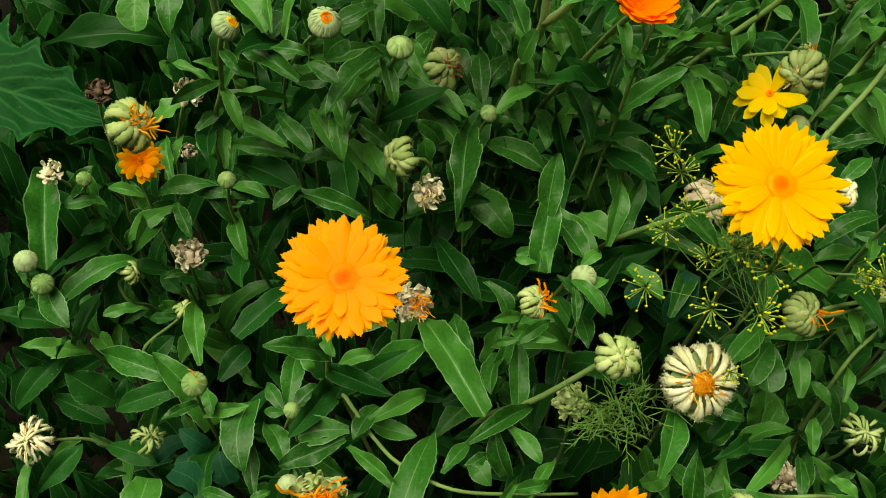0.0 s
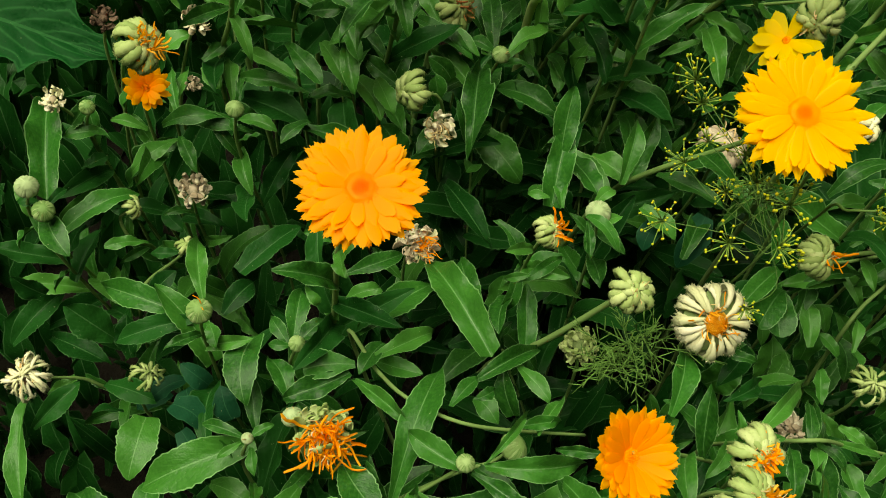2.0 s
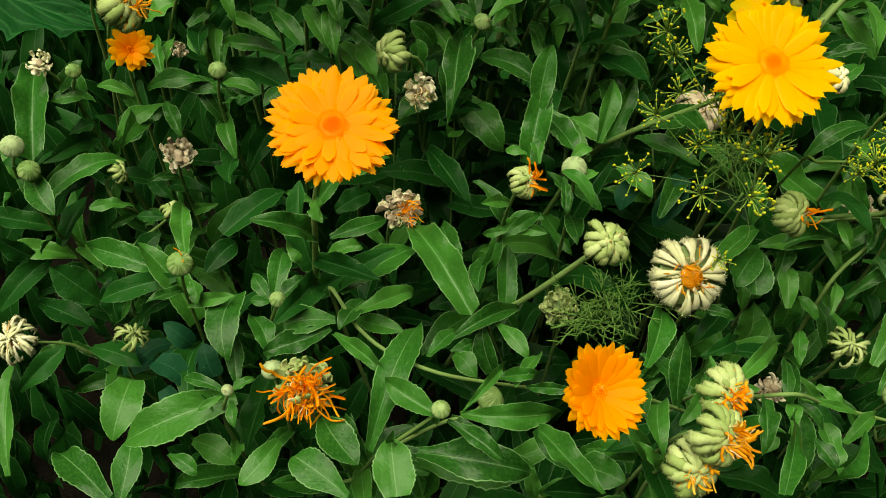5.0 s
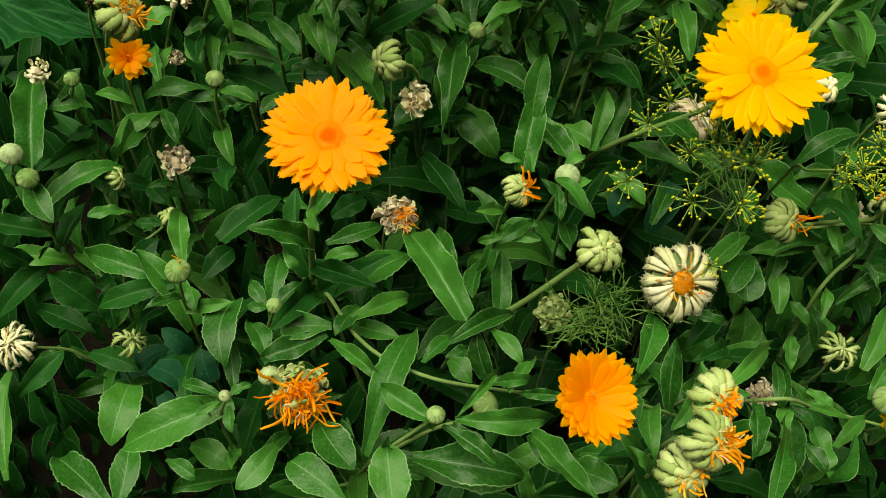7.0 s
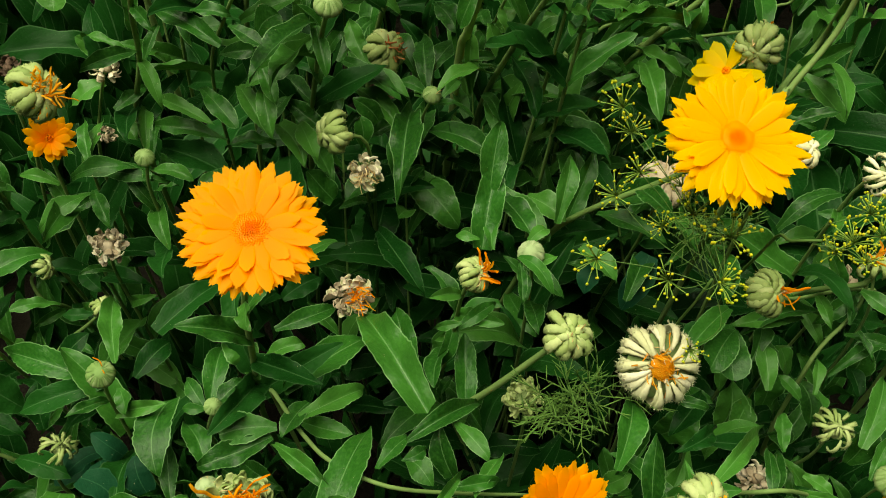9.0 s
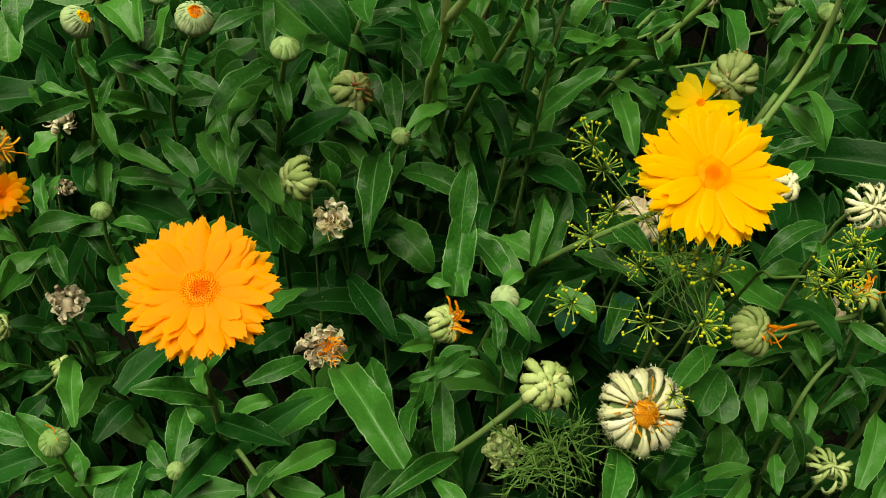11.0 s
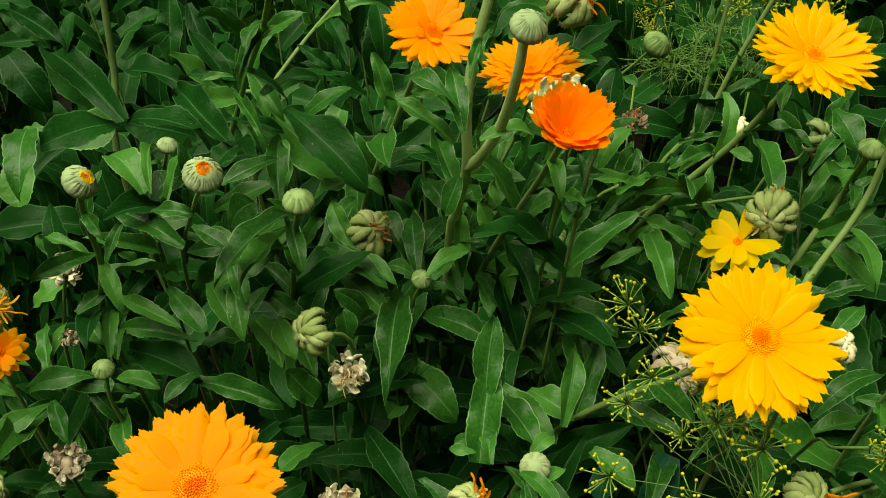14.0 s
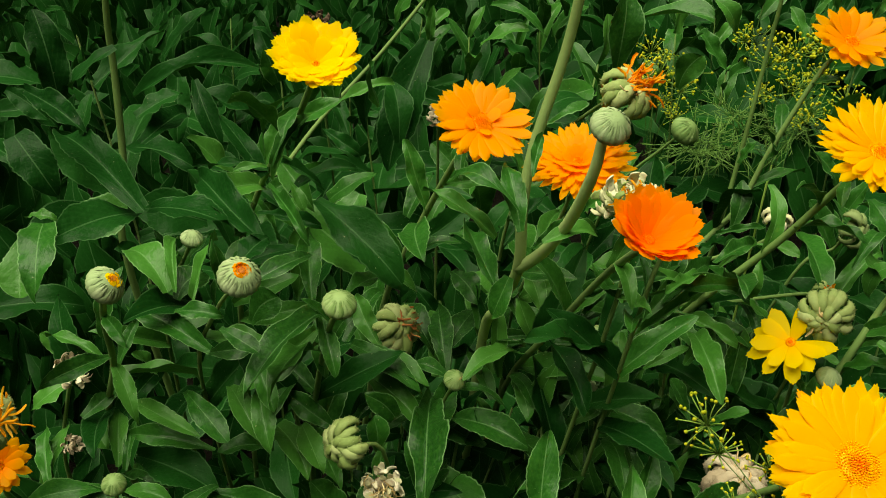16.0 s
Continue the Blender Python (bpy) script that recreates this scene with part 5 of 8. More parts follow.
leaf(p, (0.176, 0.338, 0.344), (0.207, 0.362, 0.335), 0.012, 0, 0.22, True)
p = plant((0.114, 0.386, 0.000), "calendula seed head, green, with a fan of golden petals")
stem(p, [(0.142, 0.227, 0.418), (0.131, 0.251, 0.371), (0.120, 0.308, 0.185), (0.114, 0.386, 0.000)], 0.0017, leaves=2)
seed_head(p, (0.143, 0.225, 0.419), (0.399, -0.682, 0.613), 0.0148, SEED_GREEN, n=17, loose=0.8, strands=WITHER_GOLD, tuft=(0.74, -0.47, 0.21), seed=27, count=44, wide=0.06, reach=1.15, spread=0.25)
leaf(p, (0.141, 0.293, 0.269), (0.157, 0.301, 0.293), 0.010, 2)
leaf(p, (0.103, 0.299, 0.295), (0.139, 0.285, 0.310), 0.014, 0)
leaf(p, (0.097, 0.282, 0.302), (0.119, 0.264, 0.312), 0.022, 2)
p = plant((0.119, 0.373, 0.000), "calendula seed head, large and fresh green")
stem(p, [(0.132, 0.221, 0.397), (0.127, 0.246, 0.348), (0.134, 0.296, 0.174), (0.119, 0.373, 0.000)], 0.0017, leaves=2)
seed_head(p, (0.133, 0.219, 0.398), (0.178, -0.726, 0.665), 0.0146, SEED_GREEN, n=16, loose=0.8, strands=WITHER_GOLD, tuft=(0.35, -0.73, 0.07), seed=28, count=26, wide=0.05, reach=0.8, spread=0.4)
leaf(p, (0.091, 0.217, 0.374), (0.062, 0.271, 0.360), 0.015, 0, 0.22)
p = plant((0.268, 0.449, 0.000), "calendula seed head, dry and tan")
stem(p, [(0.254, 0.374, 0.261), (0.264, 0.386, 0.205), (0.273, 0.412, 0.103), (0.268, 0.449, 0.000)], 0.0017, leaves=0)
seed_head(p, (0.254, 0.374, 0.263), (-0.336, -0.244, 0.910), 0.0135, SEED_TAN, seed=30, core=SEED_BROWN, n=12, crumbled=34, second=SEED_CREAM)
leaf(p, (0.228, 0.403, 0.251), (0.262, 0.404, 0.284), 0.018, 2)
leaf(p, (0.265, 0.366, 0.260), (0.265, 0.380, 0.287), 0.016, 0)
leaf(p, (0.230, 0.349, 0.284), (0.233, 0.312, 0.276), 0.015, 1)
leaf(p, (0.276, 0.335, 0.278), (0.279, 0.298, 0.272), 0.016, 2)
leaf(p, (0.273, 0.307, 0.250), (0.299, 0.319, 0.289), 0.018, 0)
leaf(p, (0.249, 0.437, 0.236), (0.258, 0.455, 0.273), 0.029, 0)
leaf(p, (0.266, 0.375, 0.293), (0.274, 0.404, 0.298), 0.011, 0, 0.22)
leaf(p, (0.273, 0.356, 0.293), (0.292, 0.344, 0.286), 0.010, 0, 0.22)
p = plant((0.322, 0.509, 0.000), "calendula seed head of loose pale green curls")
stem(p, [(0.307, 0.393, 0.291), (0.307, 0.409, 0.235), (0.314, 0.474, 0.118), (0.322, 0.509, 0.000)], 0.0017, leaves=0)
seed_head(p, (0.307, 0.392, 0.293), (-0.002, -0.399, 0.917), 0.0146, SEED_GREEN, loose=1.2, seed=31, thin=True, n=12)
leaf(p, (0.310, 0.434, 0.285), (0.310, 0.415, 0.287), 0.012, 0)
leaf(p, (0.327, 0.391, 0.256), (0.340, 0.399, 0.288), 0.021, 0)
leaf(p, (0.259, 0.406, 0.319), (0.262, 0.439, 0.333), 0.015, 0, 0.22)
leaf(p, (0.294, 0.409, 0.310), (0.304, 0.436, 0.320), 0.009, 0, 0.22)
leaf(p, (0.325, 0.382, 0.285), (0.357, 0.432, 0.302), 0.018, 0, 0.22)
leaf(p, (0.311, 0.428, 0.308), (0.361, 0.454, 0.317), 0.011, 0, 0.22)
leaf(p, (0.292, 0.419, 0.294), (0.278, 0.432, 0.305), 0.010, 0, 0.22)
p = plant((0.443, 0.630, 0.000), "calendula seed head, green with an orange petal spike")
stem(p, [(0.233, 0.409, 0.407), (0.263, 0.424, 0.388), (0.330, 0.468, 0.354), (0.389, 0.500, 0.314), (0.404, 0.525, 0.246), (0.443, 0.630, 0.000)], 0.0017, leaves=4)
seed_head(p, (0.234, 0.408, 0.409), (0.368, -0.627, 0.686), 0.0138, SEED_GREEN, strands=WITHER, tuft=(0.88, -0.13, 0.29), reach=1.4, count=9, seed=33, wide=0.06)
leaf(p, (0.307, 0.461, 0.336), (0.241, 0.432, 0.350), 0.014, 0, 0.22)
leaf(p, (0.222, 0.422, 0.382), (0.185, 0.384, 0.383), 0.015, 0, 0.22)
leaf(p, (0.229, 0.419, 0.365), (0.204, 0.386, 0.364), 0.021, 1, 0.22)
p = plant((0.341, 0.596, 0.000), "calendula seed head, dry, tan, among dill")
stem(p, [(0.330, 0.490, 0.344), (0.337, 0.508, 0.290), (0.330, 0.550, 0.145), (0.341, 0.596, 0.000)], 0.0017, leaves=0)
seed_head(p, (0.329, 0.489, 0.346), (-0.259, -0.473, 0.842), 0.0136, SEED_TAN, seed=34, core=SEED_BROWN, n=14, crumbled=34, second=SEED_CREAM)
leaf(p, (0.318, 0.492, 0.378), (0.324, 0.492, 0.405), 0.019, 0)
leaf(p, (0.342, 0.507, 0.273), (0.364, 0.503, 0.305), 0.026, 2)
leaf(p, (0.320, 0.474, 0.327), (0.343, 0.507, 0.339), 0.010, 0, 0.22)
p = plant((0.198, 0.645, 0.000), "calendula seed head, shaggy, cream and tan")
stem(p, [(0.196, 0.521, 0.406), (0.193, 0.535, 0.350), (0.182, 0.601, 0.175), (0.198, 0.645, 0.000)], 0.0017, leaves=2)
seed_head(p, (0.196, 0.520, 0.408), (0.088, -0.330, 0.940), 0.0178, SEED_TAN, loose=1.1, whorls=(0.75, 0.5), seed=35, core=SEED_BROWN, n=14, strands=WITHER_TAN, count=10)
leaf(p, (0.186, 0.568, 0.407), (0.216, 0.559, 0.430), 0.012, 1)
leaf(p, (0.207, 0.520, 0.385), (0.211, 0.468, 0.387), 0.012, 0, 0.22)
leaf(p, (0.184, 0.570, 0.414), (0.179, 0.598, 0.422), 0.010, 0, 0.22)
leaf(p, (0.188, 0.554, 0.415), (0.206, 0.566, 0.419), 0.009, 0, 0.22)
leaf(p, (0.204, 0.557, 0.380), (0.174, 0.516, 0.380), 0.015, 0, 0.22)
p = plant((-0.092, 0.460, 0.000), "calendula seed head with a tangle of withered orange petals")
stem(p, [(-0.082, 0.314, 0.341), (-0.085, 0.342, 0.298), (-0.077, 0.398, 0.149), (-0.092, 0.460, 0.000)], 0.0017, leaves=2)
seed_head(p, (-0.081, 0.311, 0.342), (0.2, -0.68, 0.7), 0.0215, SEED_GREEN, strands=WITHER, tuft=(0.25, -0.9, -0.1), loose=1.2, seed=36, count=75, wide=0.034, reach=1.0, spread=0.7, crumbled=90, wisps=(((-0.9, -0.5, -0.35), 9, 1.7), ((0.9, -0.3, -0.15), 12, 1.2), ((0.55, 0.1, 0.8), 6, 1.3), ((0.0, -0.5, -0.85), 10, 1.4)))
leaf(p, (-0.067, 0.352, 0.348), (-0.108, 0.332, 0.348), 0.016, 0, 0.22)
leaf(p, (-0.063, 0.339, 0.358), (-0.028, 0.303, 0.364), 0.010, 0, 0.22)
leaf(p, (-0.068, 0.296, 0.328), (-0.044, 0.262, 0.328), 0.024, 0, 0.22)
p = plant((-0.022, 0.787, 0.000), "calendula seed head, green with rusty withered petals")
stem(p, [(-0.004, 0.632, 0.452), (-0.021, 0.650, 0.404), (-0.017, 0.721, 0.202), (-0.022, 0.787, 0.000)], 0.0017, leaves=2)
seed_head(p, (-0.002, 0.631, 0.453), (0.614, -0.458, 0.643), 0.0174, SEED_GREEN, strands=RUST, tuft=(0.93, -0.33, 0.28), reach=0.75, count=34, seed=38, wide=0.04)
leaf(p, (-0.020, 0.604, 0.456), (0.018, 0.566, 0.449), 0.016, 0, 0.22)
leaf(p, (-0.035, 0.623, 0.449), (-0.012, 0.667, 0.464), 0.015, 0, 0.22)
leaf(p, (-0.013, 0.615, 0.451), (-0.028, 0.642, 0.475), 0.015, 0, 0.22)
p = plant((-0.019, 0.788, 0.000), "calendula seed head, shrunken and dark brown")
stem(p, [(-0.006, 0.633, 0.418), (-0.021, 0.657, 0.375), (-0.007, 0.723, 0.187), (-0.019, 0.788, 0.000)], 0.0017, leaves=0)
seed_head(p, (-0.005, 0.632, 0.418), (0.551, -0.696, 0.460), 0.0110, SEED_DARK, seed=39, core=SEED_DARK, n=10, crumbled=34)
p = plant((0.275, 0.770, 0.000), "calendula seed head, green and plump, above a yellow bloom")
stem(p, [(0.266, 0.584, 0.483), (0.278, 0.614, 0.450), (0.269, 0.686, 0.225), (0.275, 0.770, 0.000)], 0.0017, leaves=2)
seed_head(p, (0.265, 0.582, 0.483), (-0.422, -0.903, 0.087), 0.0158, SEED_GREEN, loose=0.8, strands=WITHER_TAN, tuft=(-0.55, -0.77, -0.21), reach=0.8, count=9, seed=41, wide=0.05)
leaf(p, (0.274, 0.623, 0.445), (0.315, 0.661, 0.453), 0.012, 0, 0.22)
p = plant((0.181, 0.881, 0.000), "calendula seed head, small, with orange remains")
stem(p, [(0.277, 0.613, 0.480), (0.264, 0.626, 0.472), (0.232, 0.642, 0.458), (0.203, 0.682, 0.426), (0.197, 0.726, 0.326), (0.181, 0.881, 0.000)], 0.0017, leaves=4)
seed_head(p, (0.278, 0.613, 0.481), (0.379, -0.532, 0.757), 0.0073, SEED_GREEN, strands=WITHER, tuft=(0.62, -0.33, 0.39), reach=1.1, count=8, seed=42, n=8, wide=0.12)
leaf(p, (0.246, 0.657, 0.428), (0.230, 0.637, 0.407), 0.020, 2)
leaf(p, (0.247, 0.655, 0.495), (0.268, 0.633, 0.497), 0.008, 1)
leaf(p, (0.214, 0.633, 0.450), (0.234, 0.607, 0.444), 0.011, 0)
leaf(p, (0.248, 0.616, 0.455), (0.227, 0.619, 0.472), 0.015, 0)
leaf(p, (0.249, 0.626, 0.437), (0.244, 0.674, 0.450), 0.016, 0, 0.22)
p = plant((0.058, 0.931, 0.000), "calendula seed head, green with an upright orange tuft")
stem(p, [(0.121, 0.576, 0.630), (0.124, 0.652, 0.595), (0.102, 0.694, 0.551), (0.086, 0.729, 0.484), (0.078, 0.772, 0.368), (0.058, 0.931, 0.000)], 0.0017, leaves=4)
seed_head(p, (0.122, 0.575, 0.631), (0.534, -0.474, 0.700), 0.0150, SEED_GREEN, loose=0.8, strands=WITHER, tuft=(0.69, -0.14, 0.74), seed=43, count=30, wide=0.05, reach=1.3, spread=0.3)
leaf(p, (0.090, 0.742, 0.548), (0.143, 0.735, 0.584), 0.027, 1)
leaf(p, (0.063, 0.735, 0.615), (0.093, 0.723, 0.631), 0.013, 0)
leaf(p, (0.071, 0.745, 0.641), (0.106, 0.723, 0.625), 0.010, 0)
leaf(p, (0.079, 0.725, 0.569), (0.091, 0.722, 0.604), 0.017, 0)
leaf(p, (0.167, 0.762, 0.589), (0.171, 0.763, 0.647), 0.026, 0)
leaf(p, (0.175, 0.772, 0.619), (0.229, 0.745, 0.630), 0.018, 1)
leaf(p, (0.117, 0.754, 0.618), (0.138, 0.742, 0.640), 0.016, 2)
leaf(p, (0.123, 0.744, 0.632), (0.105, 0.740, 0.652), 0.016, 0)
leaf(p, (0.091, 0.662, 0.581), (0.129, 0.676, 0.595), 0.022, 0, 0.22, True)
leaf(p, (0.045, 0.796, 0.475), (0.029, 0.777, 0.447), 0.018, 0, 0.22)
p = plant((0.107, 0.691, 0.000), "calendula seed head, large and pale, behind the cup-shaped bloom")
stem(p, [(0.108, 0.496, 0.601), (0.111, 0.510, 0.545), (0.094, 0.604, 0.273), (0.107, 0.691, 0.000)], 0.0017, leaves=2)
seed_head(p, (0.108, 0.495, 0.604), (-0.02, -0.5, 0.86), 0.0190, SEED_PALE, strands=WITHER_GOLD, tuft=(0.05, -0.75, 0.67), reach=0.4, count=24, spread=0.9, wide=0.03, seed=44, core=SEED_DULL, crumbled=55, second=SEED_GREEN)
leaf(p, (0.096, 0.560, 0.391), (0.067, 0.600, 0.393), 0.018, 0, 0.22)
p = plant((0.238, 0.938, 0.000), "calendula seed head, dry brown, on a thin stalk")
stem(p, [(0.227, 0.801, 0.452), (0.232, 0.817, 0.397), (0.239, 0.876, 0.198), (0.238, 0.938, 0.000)], 0.0017, leaves=0)
seed_head(p, (0.227, 0.800, 0.454), (-0.172, -0.394, 0.903), 0.0136, SEED_BROWN, strands=RUST, count=8, seed=45, core=SEED_BROWN, n=14, crumbled=34)
p = plant((-0.259, 0.773, 0.000), "calendula seed head, small, cream, on an upright stem")
stem(p, [(-0.182, 0.548, 0.485), (-0.200, 0.574, 0.449), (-0.220, 0.595, 0.385), (-0.231, 0.633, 0.297), (-0.259, 0.773, 0.000)], 0.0017, leaves=0)
seed_head(p, (-0.182, 0.548, 0.486), (0.314, -0.303, 0.900), 0.0118, SEED_CREAM, seed=46, core=SEED_TAN, crumbled=34, second=SEED_TAN)
leaf(p, (-0.183, 0.583, 0.471), (-0.206, 0.573, 0.496), 0.012, 1)
leaf(p, (-0.224, 0.576, 0.439), (-0.200, 0.584, 0.455), 0.017, 0)
p = plant((-0.252, 0.725, 0.000), "calendula seed head, dark brown and dry")
stem(p, [(-0.251, 0.560, 0.478), (-0.261, 0.576, 0.424), (-0.271, 0.637, 0.212), (-0.252, 0.725, 0.000)], 0.0017, leaves=0)
seed_head(p, (-0.251, 0.559, 0.479), (0.326, -0.385, 0.864), 0.0111, SEED_DARK, seed=47, core=SEED_DARK, n=11, crumbled=34)
leaf(p, (-0.233, 0.556, 0.437), (-0.241, 0.530, 0.425), 0.016, 1)
p = plant((-0.264, 0.680, 0.000), "calendula seed head, cream and loose")
stem(p, [(-0.283, 0.516, 0.439), (-0.271, 0.535, 0.387), (-0.275, 0.606, 0.194), (-0.264, 0.680, 0.000)], 0.0017, leaves=0)
seed_head(p, (-0.283, 0.515, 0.440), (-0.404, -0.496, 0.769), 0.0110, SEED_PALE, seed=48, core=SEED_TAN, crumbled=30, second=SEED_CREAM)
leaf(p, (-0.278, 0.520, 0.415), (-0.259, 0.527, 0.436), 0.012, 2)
p = plant((-0.215, 0.696, 0.000), "calendula seed head, small and tan")
stem(p, [(-0.195, 0.551, 0.431), (-0.219, 0.569, 0.391), (-0.221, 0.627, 0.196), (-0.215, 0.696, 0.000)], 0.0017, leaves=0)
seed_head(p, (-0.194, 0.551, 0.432), (0.822, -0.449, 0.351), 0.0071, SEED_TAN, seed=49, core=SEED_TAN, n=9, crumbled=34)
p = plant((0.100, 0.870, 0.000), "calendula seed head, pale green, curled up")
stem(p, [(0.274, 0.688, 0.496), (0.269, 0.692, 0.478), (0.228, 0.705, 0.454), (0.174, 0.714, 0.423), (0.154, 0.746, 0.325), (0.100, 0.870, 0.000)], 0.0017, leaves=4)
seed_head(p, (0.274, 0.687, 0.497), (0.140, -0.361, 0.922), 0.0110, SEED_PALE, seed=50, n=8)
leaf(p, (0.183, 0.722, 0.458), (0.207, 0.721, 0.494), 0.018, 0)
leaf(p, (0.312, 0.685, 0.524), (0.293, 0.691, 0.548), 0.019, 0)
leaf(p, (0.291, 0.691, 0.485), (0.275, 0.599, 0.481), 0.018, 2, 0.22)
leaf(p, (0.255, 0.717, 0.477), (0.265, 0.735, 0.508), 0.015, 0, 0.22)
leaf(p, (0.235, 0.698, 0.482), (0.275, 0.698, 0.487), 0.007, 0, 0.22)
p = plant((0.258, 0.900, 0.000), "calendula seed head, dull green, hanging in the shade")
stem(p, [(0.355, 0.733, 0.466), (0.358, 0.751, 0.438), (0.335, 0.754, 0.422), (0.314, 0.783, 0.324), (0.258, 0.900, 0.000)], 0.0017, leaves=0)
seed_head(p, (0.357, 0.731, 0.467), (0.582, -0.740, 0.337), 0.0147, SEED_DULL, seed=51, n=8)
leaf(p, (0.374, 0.798, 0.460), (0.398, 0.756, 0.430), 0.033, 1)
leaf(p, (0.379, 0.751, 0.481), (0.389, 0.719, 0.460), 0.026, 0)
leaf(p, (0.375, 0.717, 0.412), (0.389, 0.712, 0.444), 0.020, 0)
leaf(p, (0.374, 0.733, 0.442), (0.381, 0.706, 0.431), 0.023, 2)
p = plant((0.288, 0.572, 0.000), "calendula seed head, pale green and shaggy")
stem(p, [(0.278, 0.407, 0.498), (0.277, 0.435, 0.451), (0.285, 0.510, 0.226), (0.288, 0.572, 0.000)], 0.0017, leaves=2)
seed_head(p, (0.278, 0.406, 0.499), (0.033, -0.816, 0.578), 0.0130, SEED_PALE, seed=52, n=14, thin=True)
leaf(p, (0.265, 0.509, 0.275), (0.266, 0.473, 0.258), 0.027, 1)
leaf(p, (0.286, 0.451, 0.249), (0.287, 0.480, 0.294), 0.024, 2)
leaf(p, (0.300, 0.459, 0.268), (0.295, 0.469, 0.293), 0.019, 1)
leaf(p, (0.299, 0.504, 0.327), (0.317, 0.457, 0.310), 0.010, 0)
leaf(p, (0.273, 0.450, 0.259), (0.257, 0.428, 0.249), 0.022, 0)
leaf(p, (0.266, 0.477, 0.402), (0.313, 0.491, 0.423), 0.015, 0, 0.22)
leaf(p, (0.263, 0.487, 0.380), (0.306, 0.484, 0.377), 0.018, 0, 0.22, True)
leaf(p, (0.266, 0.481, 0.458), (0.293, 0.501, 0.466), 0.012, 0, 0.22)
leaf(p, (0.291, 0.464, 0.365), (0.311, 0.488, 0.374), 0.012, 0, 0.22)
leaf(p, (0.287, 0.472, 0.420), (0.308, 0.466, 0.418), 0.009, 0, 0.22)
leaf(p, (0.273, 0.478, 0.353), (0.266, 0.507, 0.365), 0.015, 0, 0.22)
leaf(p, (0.292, 0.454, 0.342), (0.235, 0.433, 0.355), 0.014, 0, 0.22)
p = plant((0.213, 0.576, 0.000), "calendula seed head, pale, behind the golden bloom")
stem(p, [(0.232, 0.413, 0.509), (0.221, 0.432, 0.457), (0.226, 0.496, 0.228), (0.213, 0.576, 0.000)], 0.0017, leaves=0)
seed_head(p, (0.232, 0.412, 0.510), (0.381, -0.485, 0.787), 0.0094, SEED_PALE, seed=53, n=9)
leaf(p, (0.236, 0.475, 0.303), (0.242, 0.436, 0.286), 0.011, 1)
leaf(p, (0.230, 0.475, 0.383), (0.221, 0.429, 0.380), 0.016, 0, 0.22)
leaf(p, (0.228, 0.427, 0.362), (0.221, 0.385, 0.355), 0.024, 1, 0.22)
leaf(p, (0.224, 0.424, 0.352), (0.197, 0.424, 0.359), 0.014, 1, 0.22, True)
leaf(p, (0.230, 0.463, 0.372), (0.228, 0.499, 0.375), 0.016, 0, 0.22)
leaf(p, (0.197, 0.479, 0.369), (0.228, 0.518, 0.373), 0.013, 0, 0.22)
leaf(p, (0.251, 0.426, 0.327), (0.265, 0.459, 0.337), 0.014, 0, 0.22)
p = plant((0.329, 0.568, 0.000), "calendula seed head with bright orange petal shreds in the dill")
stem(p, [(0.335, 0.461, 0.379), (0.341, 0.459, 0.322), (0.341, 0.501, 0.161), (0.329, 0.568, 0.000)], 0.0017, leaves=0)
seed_head(p, (0.335, 0.461, 0.380), (-0.218, 0.246, 0.945), 0.0103, SEED_GREEN, strands=WITHER, tuft=(-0.03, 0.25, 0.98), reach=1.6, count=10, seed=54, n=8, wide=0.1)
leaf(p, (0.345, 0.459, 0.271), (0.354, 0.466, 0.303), 0.022, 2)
leaf(p, (0.309, 0.459, 0.270), (0.311, 0.423, 0.257), 0.020, 0)
leaf(p, (0.329, 0.457, 0.363), (0.349, 0.432, 0.359), 0.013, 0, 0.22)
leaf(p, (0.326, 0.449, 0.337), (0.336, 0.471, 0.345), 0.007, 0, 0.22)
leaf(p, (0.336, 0.475, 0.390), (0.348, 0.484, 0.404), 0.009, 0, 0.22)
leaf(p, (0.326, 0.451, 0.326), (0.362, 0.436, 0.325), 0.009, 0, 0.22)
leaf(p, (0.332, 0.447, 0.333), (0.334, 0.422, 0.328), 0.007, 0, 0.22)
leaf(p, (0.348, 0.427, 0.260), (0.387, 0.448, 0.269), 0.011, 0, 0.22, True)
leaf(p, (0.347, 0.464, 0.283), (0.348, 0.435, 0.278), 0.013, 0, 0.22, True)
p = plant((-0.080, 1.230, 0.000), "calendula seed head, dark and dry, deep in the bed")
stem(p, [(-0.071, 1.044, 0.554), (-0.073, 1.069, 0.505), (-0.067, 1.147, 0.252), (-0.080, 1.230, 0.000)], 0.0017, leaves=0)
seed_head(p, (-0.071, 1.042, 0.556), (0.086, -0.718, 0.691), 0.0155, SEED_DARK, seed=55, core=SEED_DARK, n=10, crumbled=34)
leaf(p, (-0.198, 1.036, 0.503), (-0.172, 0.999, 0.443), 0.024, 0, 0.22, True)
p = plant((0.056, 1.026, 0.000), "calendula seed head, tan, behind an orange bloom")
stem(p, [(0.041, 0.857, 0.521), (0.042, 0.880, 0.470), (0.044, 0.958, 0.235), (0.056, 1.026, 0.000)], 0.0017, leaves=0)
seed_head(p, (0.041, 0.856, 0.522), (-0.038, -0.649, 0.760), 0.0117, SEED_TAN, seed=56, core=SEED_TAN, n=10, crumbled=34)
leaf(p, (-0.027, 0.790, 0.481), (-0.046, 0.764, 0.459), 0.024, 2)
leaf(p, (0.008, 0.915, 0.475), (0.003, 0.947, 0.526), 0.027, 0, 0.22, True)
